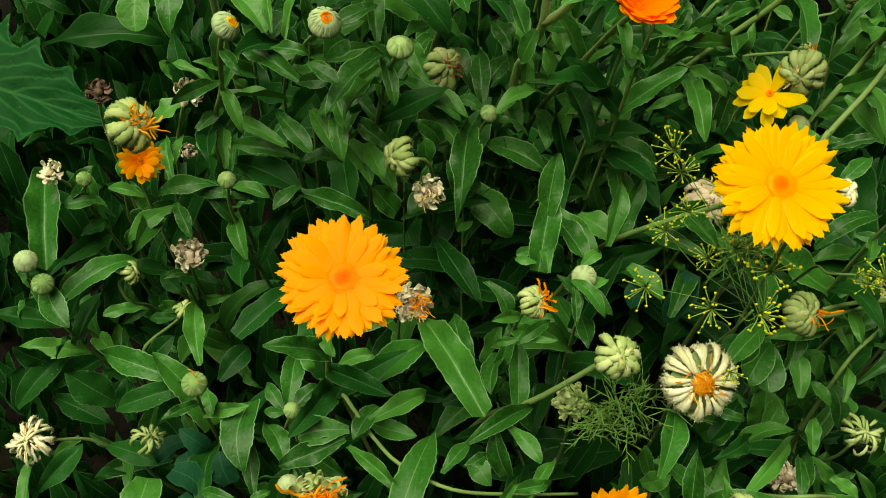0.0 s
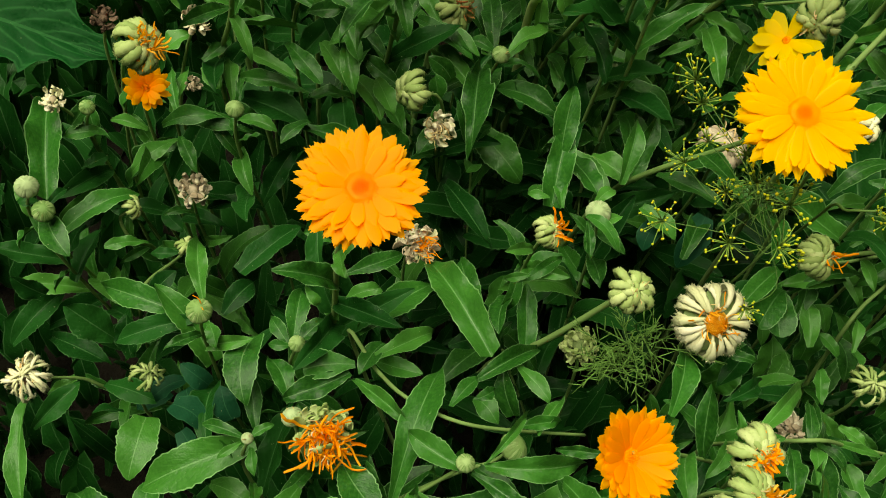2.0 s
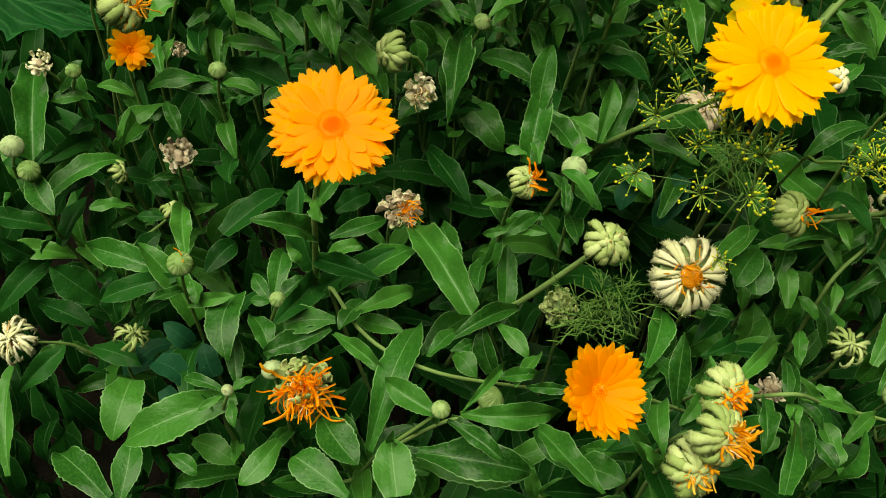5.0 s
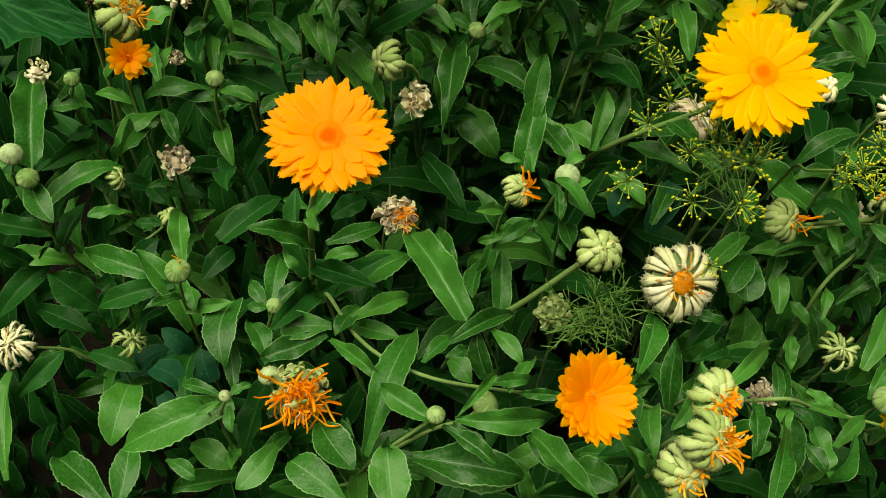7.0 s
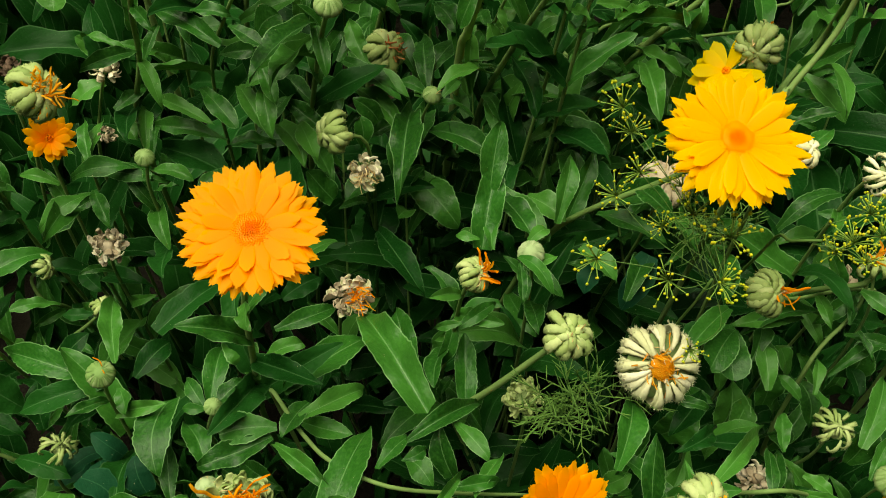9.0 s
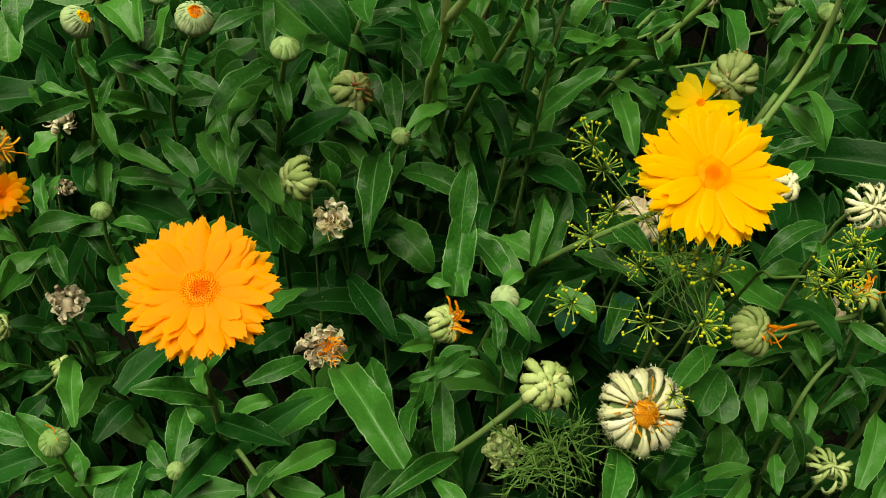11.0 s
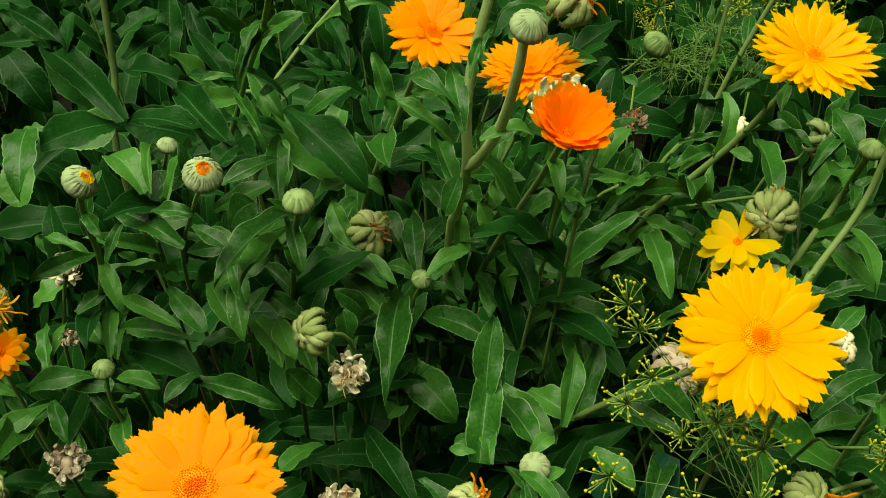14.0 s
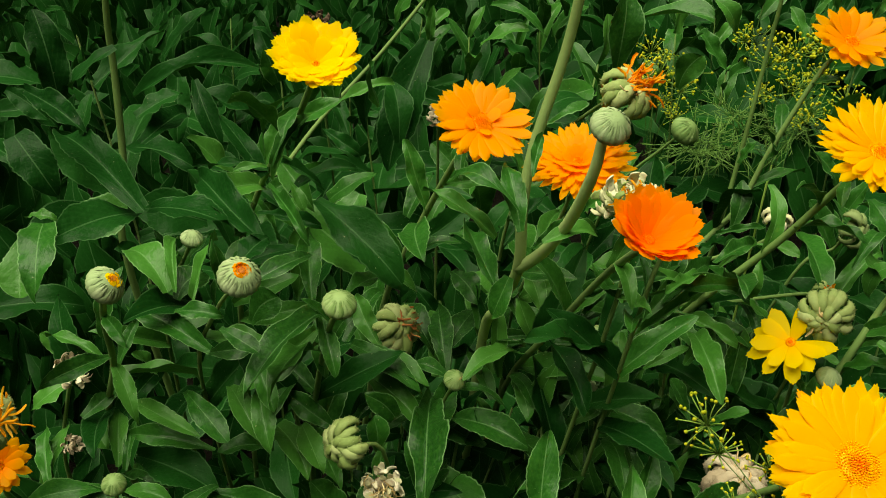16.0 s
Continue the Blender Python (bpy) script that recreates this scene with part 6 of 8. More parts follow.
p = plant((-0.149, 0.492, 0.000), "calendula bud, round and grey-green with an orange wisp")
stem(p, [(-0.157, 0.357, 0.400), (-0.164, 0.375, 0.345), (-0.165, 0.422, 0.173), (-0.149, 0.492, 0.000)], 0.0017, leaves=2)
bud(p, (-0.157, 0.356, 0.401), (0.235, -0.456, 0.858), 0.0075, BRACT, wisp=WITHER, seed=3)
leaf(p, (-0.173, 0.412, 0.349), (-0.187, 0.469, 0.353), 0.015, 0, 0.22)
leaf(p, (-0.184, 0.399, 0.348), (-0.245, 0.424, 0.348), 0.019, 0, 0.22)
leaf(p, (-0.177, 0.395, 0.349), (-0.229, 0.384, 0.337), 0.017, 0, 0.22, True)
leaf(p, (-0.163, 0.385, 0.356), (-0.155, 0.366, 0.354), 0.011, 0, 0.22)
leaf(p, (-0.155, 0.393, 0.356), (-0.138, 0.420, 0.361), 0.017, 0, 0.22, True)
leaf(p, (-0.177, 0.400, 0.324), (-0.208, 0.387, 0.313), 0.016, 0, 0.22, True)
leaf(p, (-0.134, 0.384, 0.345), (-0.135, 0.335, 0.339), 0.024, 2, 0.22)
p = plant((-0.154, 0.632, 0.000), "calendula bud, small and closed")
stem(p, [(-0.150, 0.489, 0.455), (-0.155, 0.506, 0.399), (-0.146, 0.579, 0.200), (-0.154, 0.632, 0.000)], 0.0017, leaves=2)
bud(p, (-0.150, 0.488, 0.456), (0.194, -0.419, 0.887), 0.0059, BRACT, seed=4)
leaf(p, (-0.161, 0.516, 0.428), (-0.208, 0.507, 0.429), 0.013, 0, 0.22)
leaf(p, (-0.155, 0.514, 0.428), (-0.127, 0.503, 0.430), 0.011, 0, 0.22)
leaf(p, (-0.160, 0.525, 0.436), (-0.167, 0.564, 0.448), 0.011, 0, 0.22)
leaf(p, (-0.156, 0.523, 0.435), (-0.155, 0.558, 0.446), 0.007, 0, 0.22)
leaf(p, (-0.159, 0.511, 0.432), (-0.156, 0.499, 0.429), 0.006, 0, 0.22)
leaf(p, (-0.158, 0.520, 0.398), (-0.146, 0.481, 0.388), 0.013, 0, 0.22)
leaf(p, (-0.115, 0.524, 0.416), (-0.054, 0.500, 0.411), 0.014, 0, 0.22)
leaf(p, (-0.105, 0.517, 0.426), (-0.124, 0.497, 0.421), 0.010, 0, 0.22)
leaf(p, (-0.106, 0.527, 0.443), (-0.156, 0.542, 0.445), 0.012, 0, 0.22)
leaf(p, (-0.143, 0.510, 0.419), (-0.195, 0.521, 0.422), 0.011, 0, 0.22)
p = plant((0.080, 0.555, 0.000), "calendula bud, closed, grey-green and ribbed")
stem(p, [(0.088, 0.413, 0.437), (0.093, 0.432, 0.382), (0.096, 0.498, 0.191), (0.080, 0.555, 0.000)], 0.0017, leaves=2)
bud(p, (0.088, 0.413, 0.438), (-0.177, -0.489, 0.854), 0.0076, BLUE_BRACT, seed=5)
leaf(p, (0.065, 0.463, 0.415), (0.048, 0.453, 0.419), 0.007, 1)
leaf(p, (0.093, 0.432, 0.410), (0.110, 0.409, 0.407), 0.011, 2)
leaf(p, (0.087, 0.427, 0.413), (0.086, 0.406, 0.407), 0.008, 0)
leaf(p, (0.060, 0.423, 0.433), (0.070, 0.461, 0.473), 0.018, 2, 0.22)
leaf(p, (0.065, 0.416, 0.439), (0.070, 0.463, 0.442), 0.012, 0, 0.22)
leaf(p, (0.073, 0.472, 0.439), (0.091, 0.425, 0.441), 0.017, 0, 0.22)
leaf(p, (0.058, 0.422, 0.442), (0.044, 0.426, 0.442), 0.006, 0, 0.22)
leaf(p, (0.080, 0.409, 0.439), (0.098, 0.382, 0.434), 0.010, 0, 0.22)
leaf(p, (0.081, 0.406, 0.437), (0.080, 0.379, 0.431), 0.006, 0, 0.22)
leaf(p, (0.088, 0.407, 0.433), (0.104, 0.415, 0.434), 0.007, 0, 0.22)
leaf(p, (0.085, 0.418, 0.440), (0.101, 0.433, 0.441), 0.009, 0, 0.22)
leaf(p, (0.108, 0.446, 0.434), (0.119, 0.477, 0.466), 0.013, 0, 0.22)
leaf(p, (0.065, 0.446, 0.452), (0.072, 0.471, 0.493), 0.016, 0, 0.22)
p = plant((-0.144, 0.795, 0.000), "calendula bud opening with orange petals inside")
stem(p, [(-0.072, 0.481, 0.579), (-0.097, 0.540, 0.528), (-0.122, 0.585, 0.463), (-0.128, 0.632, 0.353), (-0.144, 0.795, 0.000)], 0.0017, leaves=2)
bud(p, (-0.072, 0.480, 0.581), (0.309, -0.508, 0.804), 0.0093, BLUE_BRACT, ORANGE, seed=6)
leaf(p, (-0.132, 0.566, 0.506), (-0.105, 0.563, 0.510), 0.013, 1)
leaf(p, (-0.104, 0.538, 0.502), (-0.081, 0.534, 0.507), 0.012, 1)
leaf(p, (-0.090, 0.597, 0.483), (-0.072, 0.597, 0.501), 0.022, 1)
leaf(p, (-0.076, 0.526, 0.498), (-0.067, 0.505, 0.486), 0.011, 2)
leaf(p, (-0.120, 0.538, 0.477), (-0.093, 0.503, 0.469), 0.013, 1, 0.22)
leaf(p, (-0.096, 0.542, 0.476), (-0.077, 0.510, 0.464), 0.013, 0, 0.22)
leaf(p, (-0.075, 0.527, 0.551), (-0.045, 0.547, 0.556), 0.013, 0, 0.22)
leaf(p, (-0.116, 0.522, 0.550), (-0.142, 0.551, 0.562), 0.018, 0, 0.22)
leaf(p, (-0.111, 0.518, 0.552), (-0.118, 0.563, 0.562), 0.007, 0, 0.22)
leaf(p, (-0.104, 0.519, 0.547), (-0.098, 0.568, 0.559), 0.007, 0, 0.22)
leaf(p, (-0.114, 0.528, 0.542), (-0.103, 0.548, 0.547), 0.018, 1, 0.22)
leaf(p, (-0.085, 0.554, 0.547), (-0.071, 0.573, 0.554), 0.016, 0, 0.22, True)
leaf(p, (-0.095, 0.504, 0.526), (-0.141, 0.533, 0.537), 0.015, 0, 0.22)
leaf(p, (-0.113, 0.517, 0.542), (-0.088, 0.509, 0.544), 0.009, 0, 0.22)
leaf(p, (-0.089, 0.506, 0.538), (-0.069, 0.490, 0.534), 0.010, 1, 0.22)
p = plant((-0.092, 0.788, 0.000), "calendula bud, closed and brown-tipped")
stem(p, [(-0.029, 0.496, 0.554), (-0.041, 0.546, 0.502), (-0.055, 0.586, 0.422), (-0.065, 0.631, 0.324), (-0.092, 0.788, 0.000)], 0.0024, leaves=2)
bud(p, (-0.029, 0.496, 0.555), (0.133, -0.319, 0.938), 0.0079, BRACT, seed=7, brown=True)
leaf(p, (-0.047, 0.558, 0.502), (-0.088, 0.523, 0.486), 0.019, 0)
leaf(p, (-0.048, 0.587, 0.495), (-0.044, 0.556, 0.469), 0.014, 0)
leaf(p, (-0.044, 0.587, 0.466), (-0.030, 0.591, 0.491), 0.010, 1)
leaf(p, (-0.074, 0.550, 0.441), (-0.053, 0.512, 0.436), 0.017, 2, 0.22)
leaf(p, (-0.077, 0.550, 0.424), (-0.111, 0.539, 0.429), 0.013, 0, 0.22)
leaf(p, (-0.046, 0.538, 0.533), (-0.049, 0.585, 0.552), 0.014, 0, 0.22)
leaf(p, (-0.032, 0.572, 0.514), (-0.007, 0.601, 0.512), 0.013, 0, 0.22)
leaf(p, (-0.044, 0.540, 0.523), (-0.076, 0.477, 0.516), 0.017, 2, 0.22)
leaf(p, (-0.042, 0.543, 0.519), (-0.034, 0.515, 0.500), 0.010, 0, 0.22)
leaf(p, (-0.090, 0.555, 0.428), (-0.065, 0.598, 0.441), 0.015, 0, 0.22)
leaf(p, (-0.030, 0.600, 0.463), (0.013, 0.558, 0.451), 0.017, 0, 0.22)
leaf(p, (-0.018, 0.580, 0.407), (0.016, 0.608, 0.409), 0.015, 0, 0.22)
leaf(p, (-0.051, 0.592, 0.429), (-0.077, 0.612, 0.446), 0.014, 0, 0.22)
leaf(p, (-0.024, 0.597, 0.444), (0.012, 0.556, 0.435), 0.016, 0, 0.22)
leaf(p, (-0.058, 0.542, 0.447), (-0.045, 0.508, 0.440), 0.015, 0, 0.22)
leaf(p, (-0.078, 0.530, 0.483), (-0.070, 0.498, 0.465), 0.013, 0, 0.22)
leaf(p, (-0.042, 0.568, 0.423), (-0.071, 0.584, 0.440), 0.014, 0, 0.22)
p = plant((-0.202, 0.773, 0.000), "calendula bud bursting with yellow petals")
stem(p, [(-0.127, 0.465, 0.588), (-0.141, 0.496, 0.550), (-0.155, 0.535, 0.498), (-0.179, 0.576, 0.428), (-0.185, 0.619, 0.328), (-0.202, 0.773, 0.000)], 0.0024, leaves=4)
bud(p, (-0.126, 0.464, 0.588), (0.764, -0.187, 0.618), 0.0081, BLUE_BRACT, LEMON, seed=8)
leaf(p, (-0.190, 0.568, 0.436), (-0.175, 0.552, 0.427), 0.013, 0)
leaf(p, (-0.140, 0.558, 0.475), (-0.148, 0.553, 0.495), 0.013, 2)
leaf(p, (-0.153, 0.548, 0.464), (-0.110, 0.515, 0.463), 0.011, 0, 0.22)
leaf(p, (-0.182, 0.545, 0.456), (-0.164, 0.564, 0.464), 0.010, 0, 0.22)
leaf(p, (-0.168, 0.519, 0.592), (-0.163, 0.480, 0.573), 0.017, 2, 0.22)
leaf(p, (-0.156, 0.537, 0.498), (-0.138, 0.504, 0.484), 0.010, 0, 0.22)
leaf(p, (-0.154, 0.540, 0.495), (-0.145, 0.555, 0.514), 0.007, 0, 0.22)
leaf(p, (-0.163, 0.544, 0.497), (-0.196, 0.556, 0.507), 0.008, 0, 0.22)
leaf(p, (-0.159, 0.554, 0.419), (-0.106, 0.519, 0.419), 0.025, 0, 0.22, True)
p = plant((-0.196, 0.840, 0.000), "calendula bud, pointed and closed, on a short stem")
stem(p, [(-0.110, 0.561, 0.559), (-0.127, 0.597, 0.525), (-0.148, 0.625, 0.487), (-0.162, 0.673, 0.371), (-0.196, 0.840, 0.000)], 0.0017, leaves=2)
bud(p, (-0.110, 0.561, 0.560), (0.281, -0.187, 0.941), 0.0057, BLUE_BRACT, seed=9)
leaf(p, (-0.217, 0.654, 0.526), (-0.172, 0.661, 0.533), 0.030, 1)
# True again colours leaves darker for the left back's shade
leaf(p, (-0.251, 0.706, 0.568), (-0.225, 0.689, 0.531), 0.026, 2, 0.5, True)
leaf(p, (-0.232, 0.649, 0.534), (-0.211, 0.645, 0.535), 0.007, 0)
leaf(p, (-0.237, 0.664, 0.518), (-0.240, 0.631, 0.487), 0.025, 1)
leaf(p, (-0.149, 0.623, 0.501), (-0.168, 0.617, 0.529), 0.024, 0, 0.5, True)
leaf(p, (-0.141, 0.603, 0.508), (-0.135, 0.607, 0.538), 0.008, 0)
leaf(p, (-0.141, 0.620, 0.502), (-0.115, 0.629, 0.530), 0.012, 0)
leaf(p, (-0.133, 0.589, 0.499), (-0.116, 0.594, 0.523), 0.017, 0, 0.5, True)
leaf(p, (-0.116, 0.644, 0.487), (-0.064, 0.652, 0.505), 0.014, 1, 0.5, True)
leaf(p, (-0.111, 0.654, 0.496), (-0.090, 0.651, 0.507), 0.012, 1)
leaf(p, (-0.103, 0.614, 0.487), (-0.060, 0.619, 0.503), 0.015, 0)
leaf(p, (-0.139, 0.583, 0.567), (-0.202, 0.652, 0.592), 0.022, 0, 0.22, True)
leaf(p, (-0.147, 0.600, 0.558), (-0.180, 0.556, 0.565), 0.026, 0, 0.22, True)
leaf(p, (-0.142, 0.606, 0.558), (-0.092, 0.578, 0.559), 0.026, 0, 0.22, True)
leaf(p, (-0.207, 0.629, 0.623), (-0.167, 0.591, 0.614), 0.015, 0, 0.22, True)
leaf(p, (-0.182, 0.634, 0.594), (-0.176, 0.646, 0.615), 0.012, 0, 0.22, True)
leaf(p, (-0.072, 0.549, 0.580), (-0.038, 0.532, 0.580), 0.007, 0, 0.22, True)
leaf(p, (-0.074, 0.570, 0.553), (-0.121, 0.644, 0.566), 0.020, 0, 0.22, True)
p = plant((0.023, 0.731, 0.000), "calendula bud, closed, with a dry thread")
stem(p, [(0.034, 0.584, 0.443), (0.026, 0.602, 0.389), (0.037, 0.656, 0.194), (0.023, 0.731, 0.000)], 0.0017, leaves=2)
bud(p, (0.034, 0.583, 0.444), (0.270, -0.458, 0.847), 0.0067, BRACT, wisp=WITHER_TAN, seed=10)
leaf(p, (0.020, 0.571, 0.379), (0.054, 0.537, 0.358), 0.027, 2)
leaf(p, (0.020, 0.593, 0.426), (0.011, 0.494, 0.424), 0.021, 0, 0.22)
leaf(p, (0.033, 0.589, 0.410), (0.077, 0.555, 0.414), 0.021, 0, 0.22)
leaf(p, (0.036, 0.591, 0.431), (0.066, 0.570, 0.431), 0.008, 0, 0.22)
leaf(p, (0.031, 0.597, 0.437), (0.009, 0.607, 0.442), 0.010, 0, 0.22)
leaf(p, (0.042, 0.597, 0.434), (0.057, 0.617, 0.440), 0.009, 0, 0.22)
leaf(p, (0.027, 0.622, 0.418), (0.026, 0.683, 0.437), 0.018, 2, 0.22)
leaf(p, (0.031, 0.615, 0.428), (0.029, 0.670, 0.445), 0.017, 0, 0.22)
leaf(p, (0.055, 0.588, 0.385), (0.021, 0.616, 0.393), 0.020, 0, 0.22)
leaf(p, (0.019, 0.562, 0.403), (0.017, 0.617, 0.411), 0.018, 2, 0.22)
leaf(p, (0.022, 0.571, 0.407), (0.033, 0.622, 0.415), 0.016, 0, 0.22)
p = plant((-0.316, 0.602, 0.000), "calendula bud, round and blue-green")
stem(p, [(-0.285, 0.446, 0.418), (-0.297, 0.464, 0.365), (-0.295, 0.548, 0.182), (-0.316, 0.602, 0.000)], 0.0017, leaves=2)
bud(p, (-0.285, 0.446, 0.419), (0.389, -0.446, 0.806), 0.0074, BLUE_BRACT, seed=12)
leaf(p, (-0.286, 0.466, 0.390), (-0.307, 0.558, 0.412), 0.023, 2, 0.22)
leaf(p, (-0.282, 0.452, 0.391), (-0.259, 0.419, 0.382), 0.018, 0, 0.22)
leaf(p, (-0.286, 0.456, 0.397), (-0.300, 0.454, 0.399), 0.009, 0, 0.22, True)
leaf(p, (-0.281, 0.455, 0.394), (-0.272, 0.471, 0.397), 0.007, 0, 0.22, True)
p = plant((-0.289, 0.590, 0.000), "calendula bud, closed, in a rosette of leaves")
stem(p, [(-0.276, 0.439, 0.403), (-0.287, 0.456, 0.349), (-0.275, 0.515, 0.175), (-0.289, 0.590, 0.000)], 0.0017, leaves=2)
bud(p, (-0.276, 0.439, 0.404), (0.372, -0.430, 0.823), 0.0071, BRACT, seed=13)
leaf(p, (-0.292, 0.430, 0.331), (-0.308, 0.425, 0.353), 0.016, 2, 0.5, True)
leaf(p, (-0.279, 0.466, 0.364), (-0.235, 0.503, 0.367), 0.018, 2, 0.22)
leaf(p, (-0.285, 0.461, 0.312), (-0.272, 0.511, 0.325), 0.018, 0, 0.22, True)
p = plant((-0.261, 0.674, 0.000), "calendula bud, tiny and green")
stem(p, [(-0.260, 0.514, 0.435), (-0.271, 0.534, 0.383), (-0.261, 0.605, 0.191), (-0.261, 0.674, 0.000)], 0.0017, leaves=2)
bud(p, (-0.260, 0.513, 0.436), (0.346, -0.529, 0.775), 0.0052, BRACT, seed=14)
leaf(p, (-0.258, 0.523, 0.408), (-0.283, 0.512, 0.411), 0.012, 0, 0.22)
leaf(p, (-0.279, 0.516, 0.377), (-0.262, 0.531, 0.379), 0.011, 0, 0.22, True)
p = plant((-0.110, 0.410, 0.000), "calendula bud, ribbed and half hidden by leaves")
stem(p, [(0.035, 0.299, 0.345), (0.024, 0.301, 0.327), (0.003, 0.298, 0.319), (-0.033, 0.305, 0.274), (-0.054, 0.322, 0.217), (-0.110, 0.410, 0.000)], 0.0017, leaves=4)
bud(p, (0.036, 0.299, 0.346), (0.600, -0.085, 0.796), 0.0088, BRACT, seed=15)
leaf(p, (0.014, 0.343, 0.335), (0.028, 0.324, 0.336), 0.015, 0)
leaf(p, (0.042, 0.346, 0.313), (0.033, 0.363, 0.341), 0.015, 2)
leaf(p, (0.012, 0.301, 0.323), (0.046, 0.270, 0.320), 0.012, 0)
leaf(p, (-0.007, 0.285, 0.299), (0.064, 0.271, 0.311), 0.028, 0)
leaf(p, (0.063, 0.280, 0.342), (0.086, 0.253, 0.343), 0.016, 0)
leaf(p, (0.044, 0.285, 0.296), (0.077, 0.288, 0.317), 0.015, 1)
leaf(p, (0.036, 0.308, 0.355), (0.067, 0.318, 0.348), 0.009, 0, 0.22)
leaf(p, (0.051, 0.306, 0.350), (0.070, 0.338, 0.344), 0.009, 0, 0.22)
p = plant((-0.104, 0.438, 0.000), "calendula bud, small, between young leaves")
stem(p, [(0.005, 0.270, 0.373), (-0.005, 0.271, 0.359), (-0.031, 0.276, 0.320), (-0.053, 0.307, 0.241), (-0.067, 0.332, 0.194), (-0.104, 0.438, 0.000)], 0.0017, leaves=4)
bud(p, (0.005, 0.270, 0.374), (0.135, -0.288, 0.948), 0.0052, BRACT, seed=16)
leaf(p, (-0.037, 0.265, 0.339), (-0.008, 0.351, 0.359), 0.021, 0, 0.22)
leaf(p, (0.005, 0.269, 0.368), (-0.028, 0.291, 0.373), 0.015, 0, 0.22)
leaf(p, (-0.019, 0.235, 0.338), (-0.024, 0.268, 0.348), 0.024, 2, 0.22)
leaf(p, (-0.008, 0.265, 0.338), (0.059, 0.256, 0.334), 0.025, 0, 0.22)
leaf(p, (0.017, 0.277, 0.360), (0.077, 0.283, 0.356), 0.016, 0, 0.22)
leaf(p, (0.009, 0.271, 0.362), (0.042, 0.248, 0.356), 0.010, 0, 0.22)
leaf(p, (0.018, 0.278, 0.361), (0.045, 0.314, 0.363), 0.006, 0, 0.22)
leaf(p, (-0.049, 0.247, 0.317), (-0.084, 0.273, 0.320), 0.022, 1, 0.22)
p = plant((-0.134, 0.412, 0.000), "calendula bud, tiny, in a star of leaves")
stem(p, [(-0.127, 0.305, 0.341), (-0.137, 0.318, 0.285), (-0.126, 0.351, 0.142), (-0.134, 0.412, 0.000)], 0.0017, leaves=2)
bud(p, (-0.127, 0.305, 0.342), (0.337, -0.268, 0.903), 0.0036, BLUE_BRACT, wisp=WITHER_TAN, seed=17)
leaf(p, (-0.168, 0.288, 0.296), (-0.147, 0.275, 0.297), 0.010, 1, 0.5)
leaf(p, (-0.129, 0.332, 0.313), (-0.136, 0.366, 0.323), 0.013, 0, 0.22)
leaf(p, (-0.132, 0.314, 0.329), (-0.161, 0.326, 0.326), 0.008, 0, 0.22)
leaf(p, (-0.130, 0.313, 0.328), (-0.114, 0.322, 0.333), 0.006, 0, 0.22)
leaf(p, (-0.134, 0.312, 0.327), (-0.148, 0.302, 0.324), 0.006, 0, 0.22)
leaf(p, (-0.127, 0.309, 0.326), (-0.123, 0.291, 0.323), 0.008, 0, 0.22)
leaf(p, (-0.127, 0.319, 0.317), (-0.201, 0.299, 0.293), 0.028, 0, 0.22)
leaf(p, (-0.216, 0.284, 0.246), (-0.268, 0.329, 0.236), 0.023, 0, 0.22)
leaf(p, (-0.211, 0.287, 0.240), (-0.212, 0.330, 0.249), 0.021, 0, 0.22)
leaf(p, (-0.163, 0.318, 0.267), (-0.130, 0.300, 0.268), 0.018, 0, 0.22)
p = plant((-0.095, 0.493, 0.000), "calendula bud, small and green among leaves")
stem(p, [(-0.102, 0.365, 0.361), (-0.111, 0.381, 0.305), (-0.090, 0.449, 0.152), (-0.095, 0.493, 0.000)], 0.0017, leaves=2)
bud(p, (-0.102, 0.365, 0.361), (0.298, -0.371, 0.880), 0.0052, BRACT, seed=18)
leaf(p, (-0.106, 0.372, 0.353), (-0.104, 0.415, 0.361), 0.016, 0, 0.22)
leaf(p, (-0.103, 0.368, 0.356), (-0.087, 0.387, 0.360), 0.012, 0, 0.22)
leaf(p, (-0.108, 0.368, 0.356), (-0.122, 0.388, 0.360), 0.010, 0, 0.22)
leaf(p, (-0.106, 0.366, 0.358), (-0.121, 0.366, 0.359), 0.007, 0, 0.22)
leaf(p, (-0.064, 0.356, 0.352), (-0.097, 0.350, 0.354), 0.020, 1, 0.22)
p = plant((-0.081, 0.428, 0.000), "calendula bud, blue-green with a curled dry petal")
stem(p, [(-0.101, 0.320, 0.343), (-0.097, 0.325, 0.284), (-0.104, 0.384, 0.142), (-0.081, 0.428, 0.000)], 0.0017, leaves=2)
bud(p, (-0.101, 0.320, 0.344), (-0.127, -0.000, 0.992), 0.0065, BLUE_BRACT, wisp=WITHER_TAN, seed=19)
leaf(p, (-0.104, 0.338, 0.320), (-0.123, 0.330, 0.334), 0.007, 1)
leaf(p, (-0.106, 0.339, 0.333), (-0.123, 0.370, 0.341), 0.016, 0, 0.22)
leaf(p, (-0.098, 0.298, 0.299), (-0.119, 0.268, 0.294), 0.017, 0, 0.22)
p = plant((0.127, 1.034, 0.000), "calendula bud, green with a brown tip, on a leaning stalk")
stem(p, [(0.244, 0.821, 0.514), (0.232, 0.833, 0.496), (0.199, 0.853, 0.448), (0.179, 0.892, 0.343), (0.127, 1.034, 0.000)], 0.0017, leaves=2)
bud(p, (0.245, 0.820, 0.516), (0.517, -0.421, 0.746), 0.0120, BRACT, seed=20, brown=True)
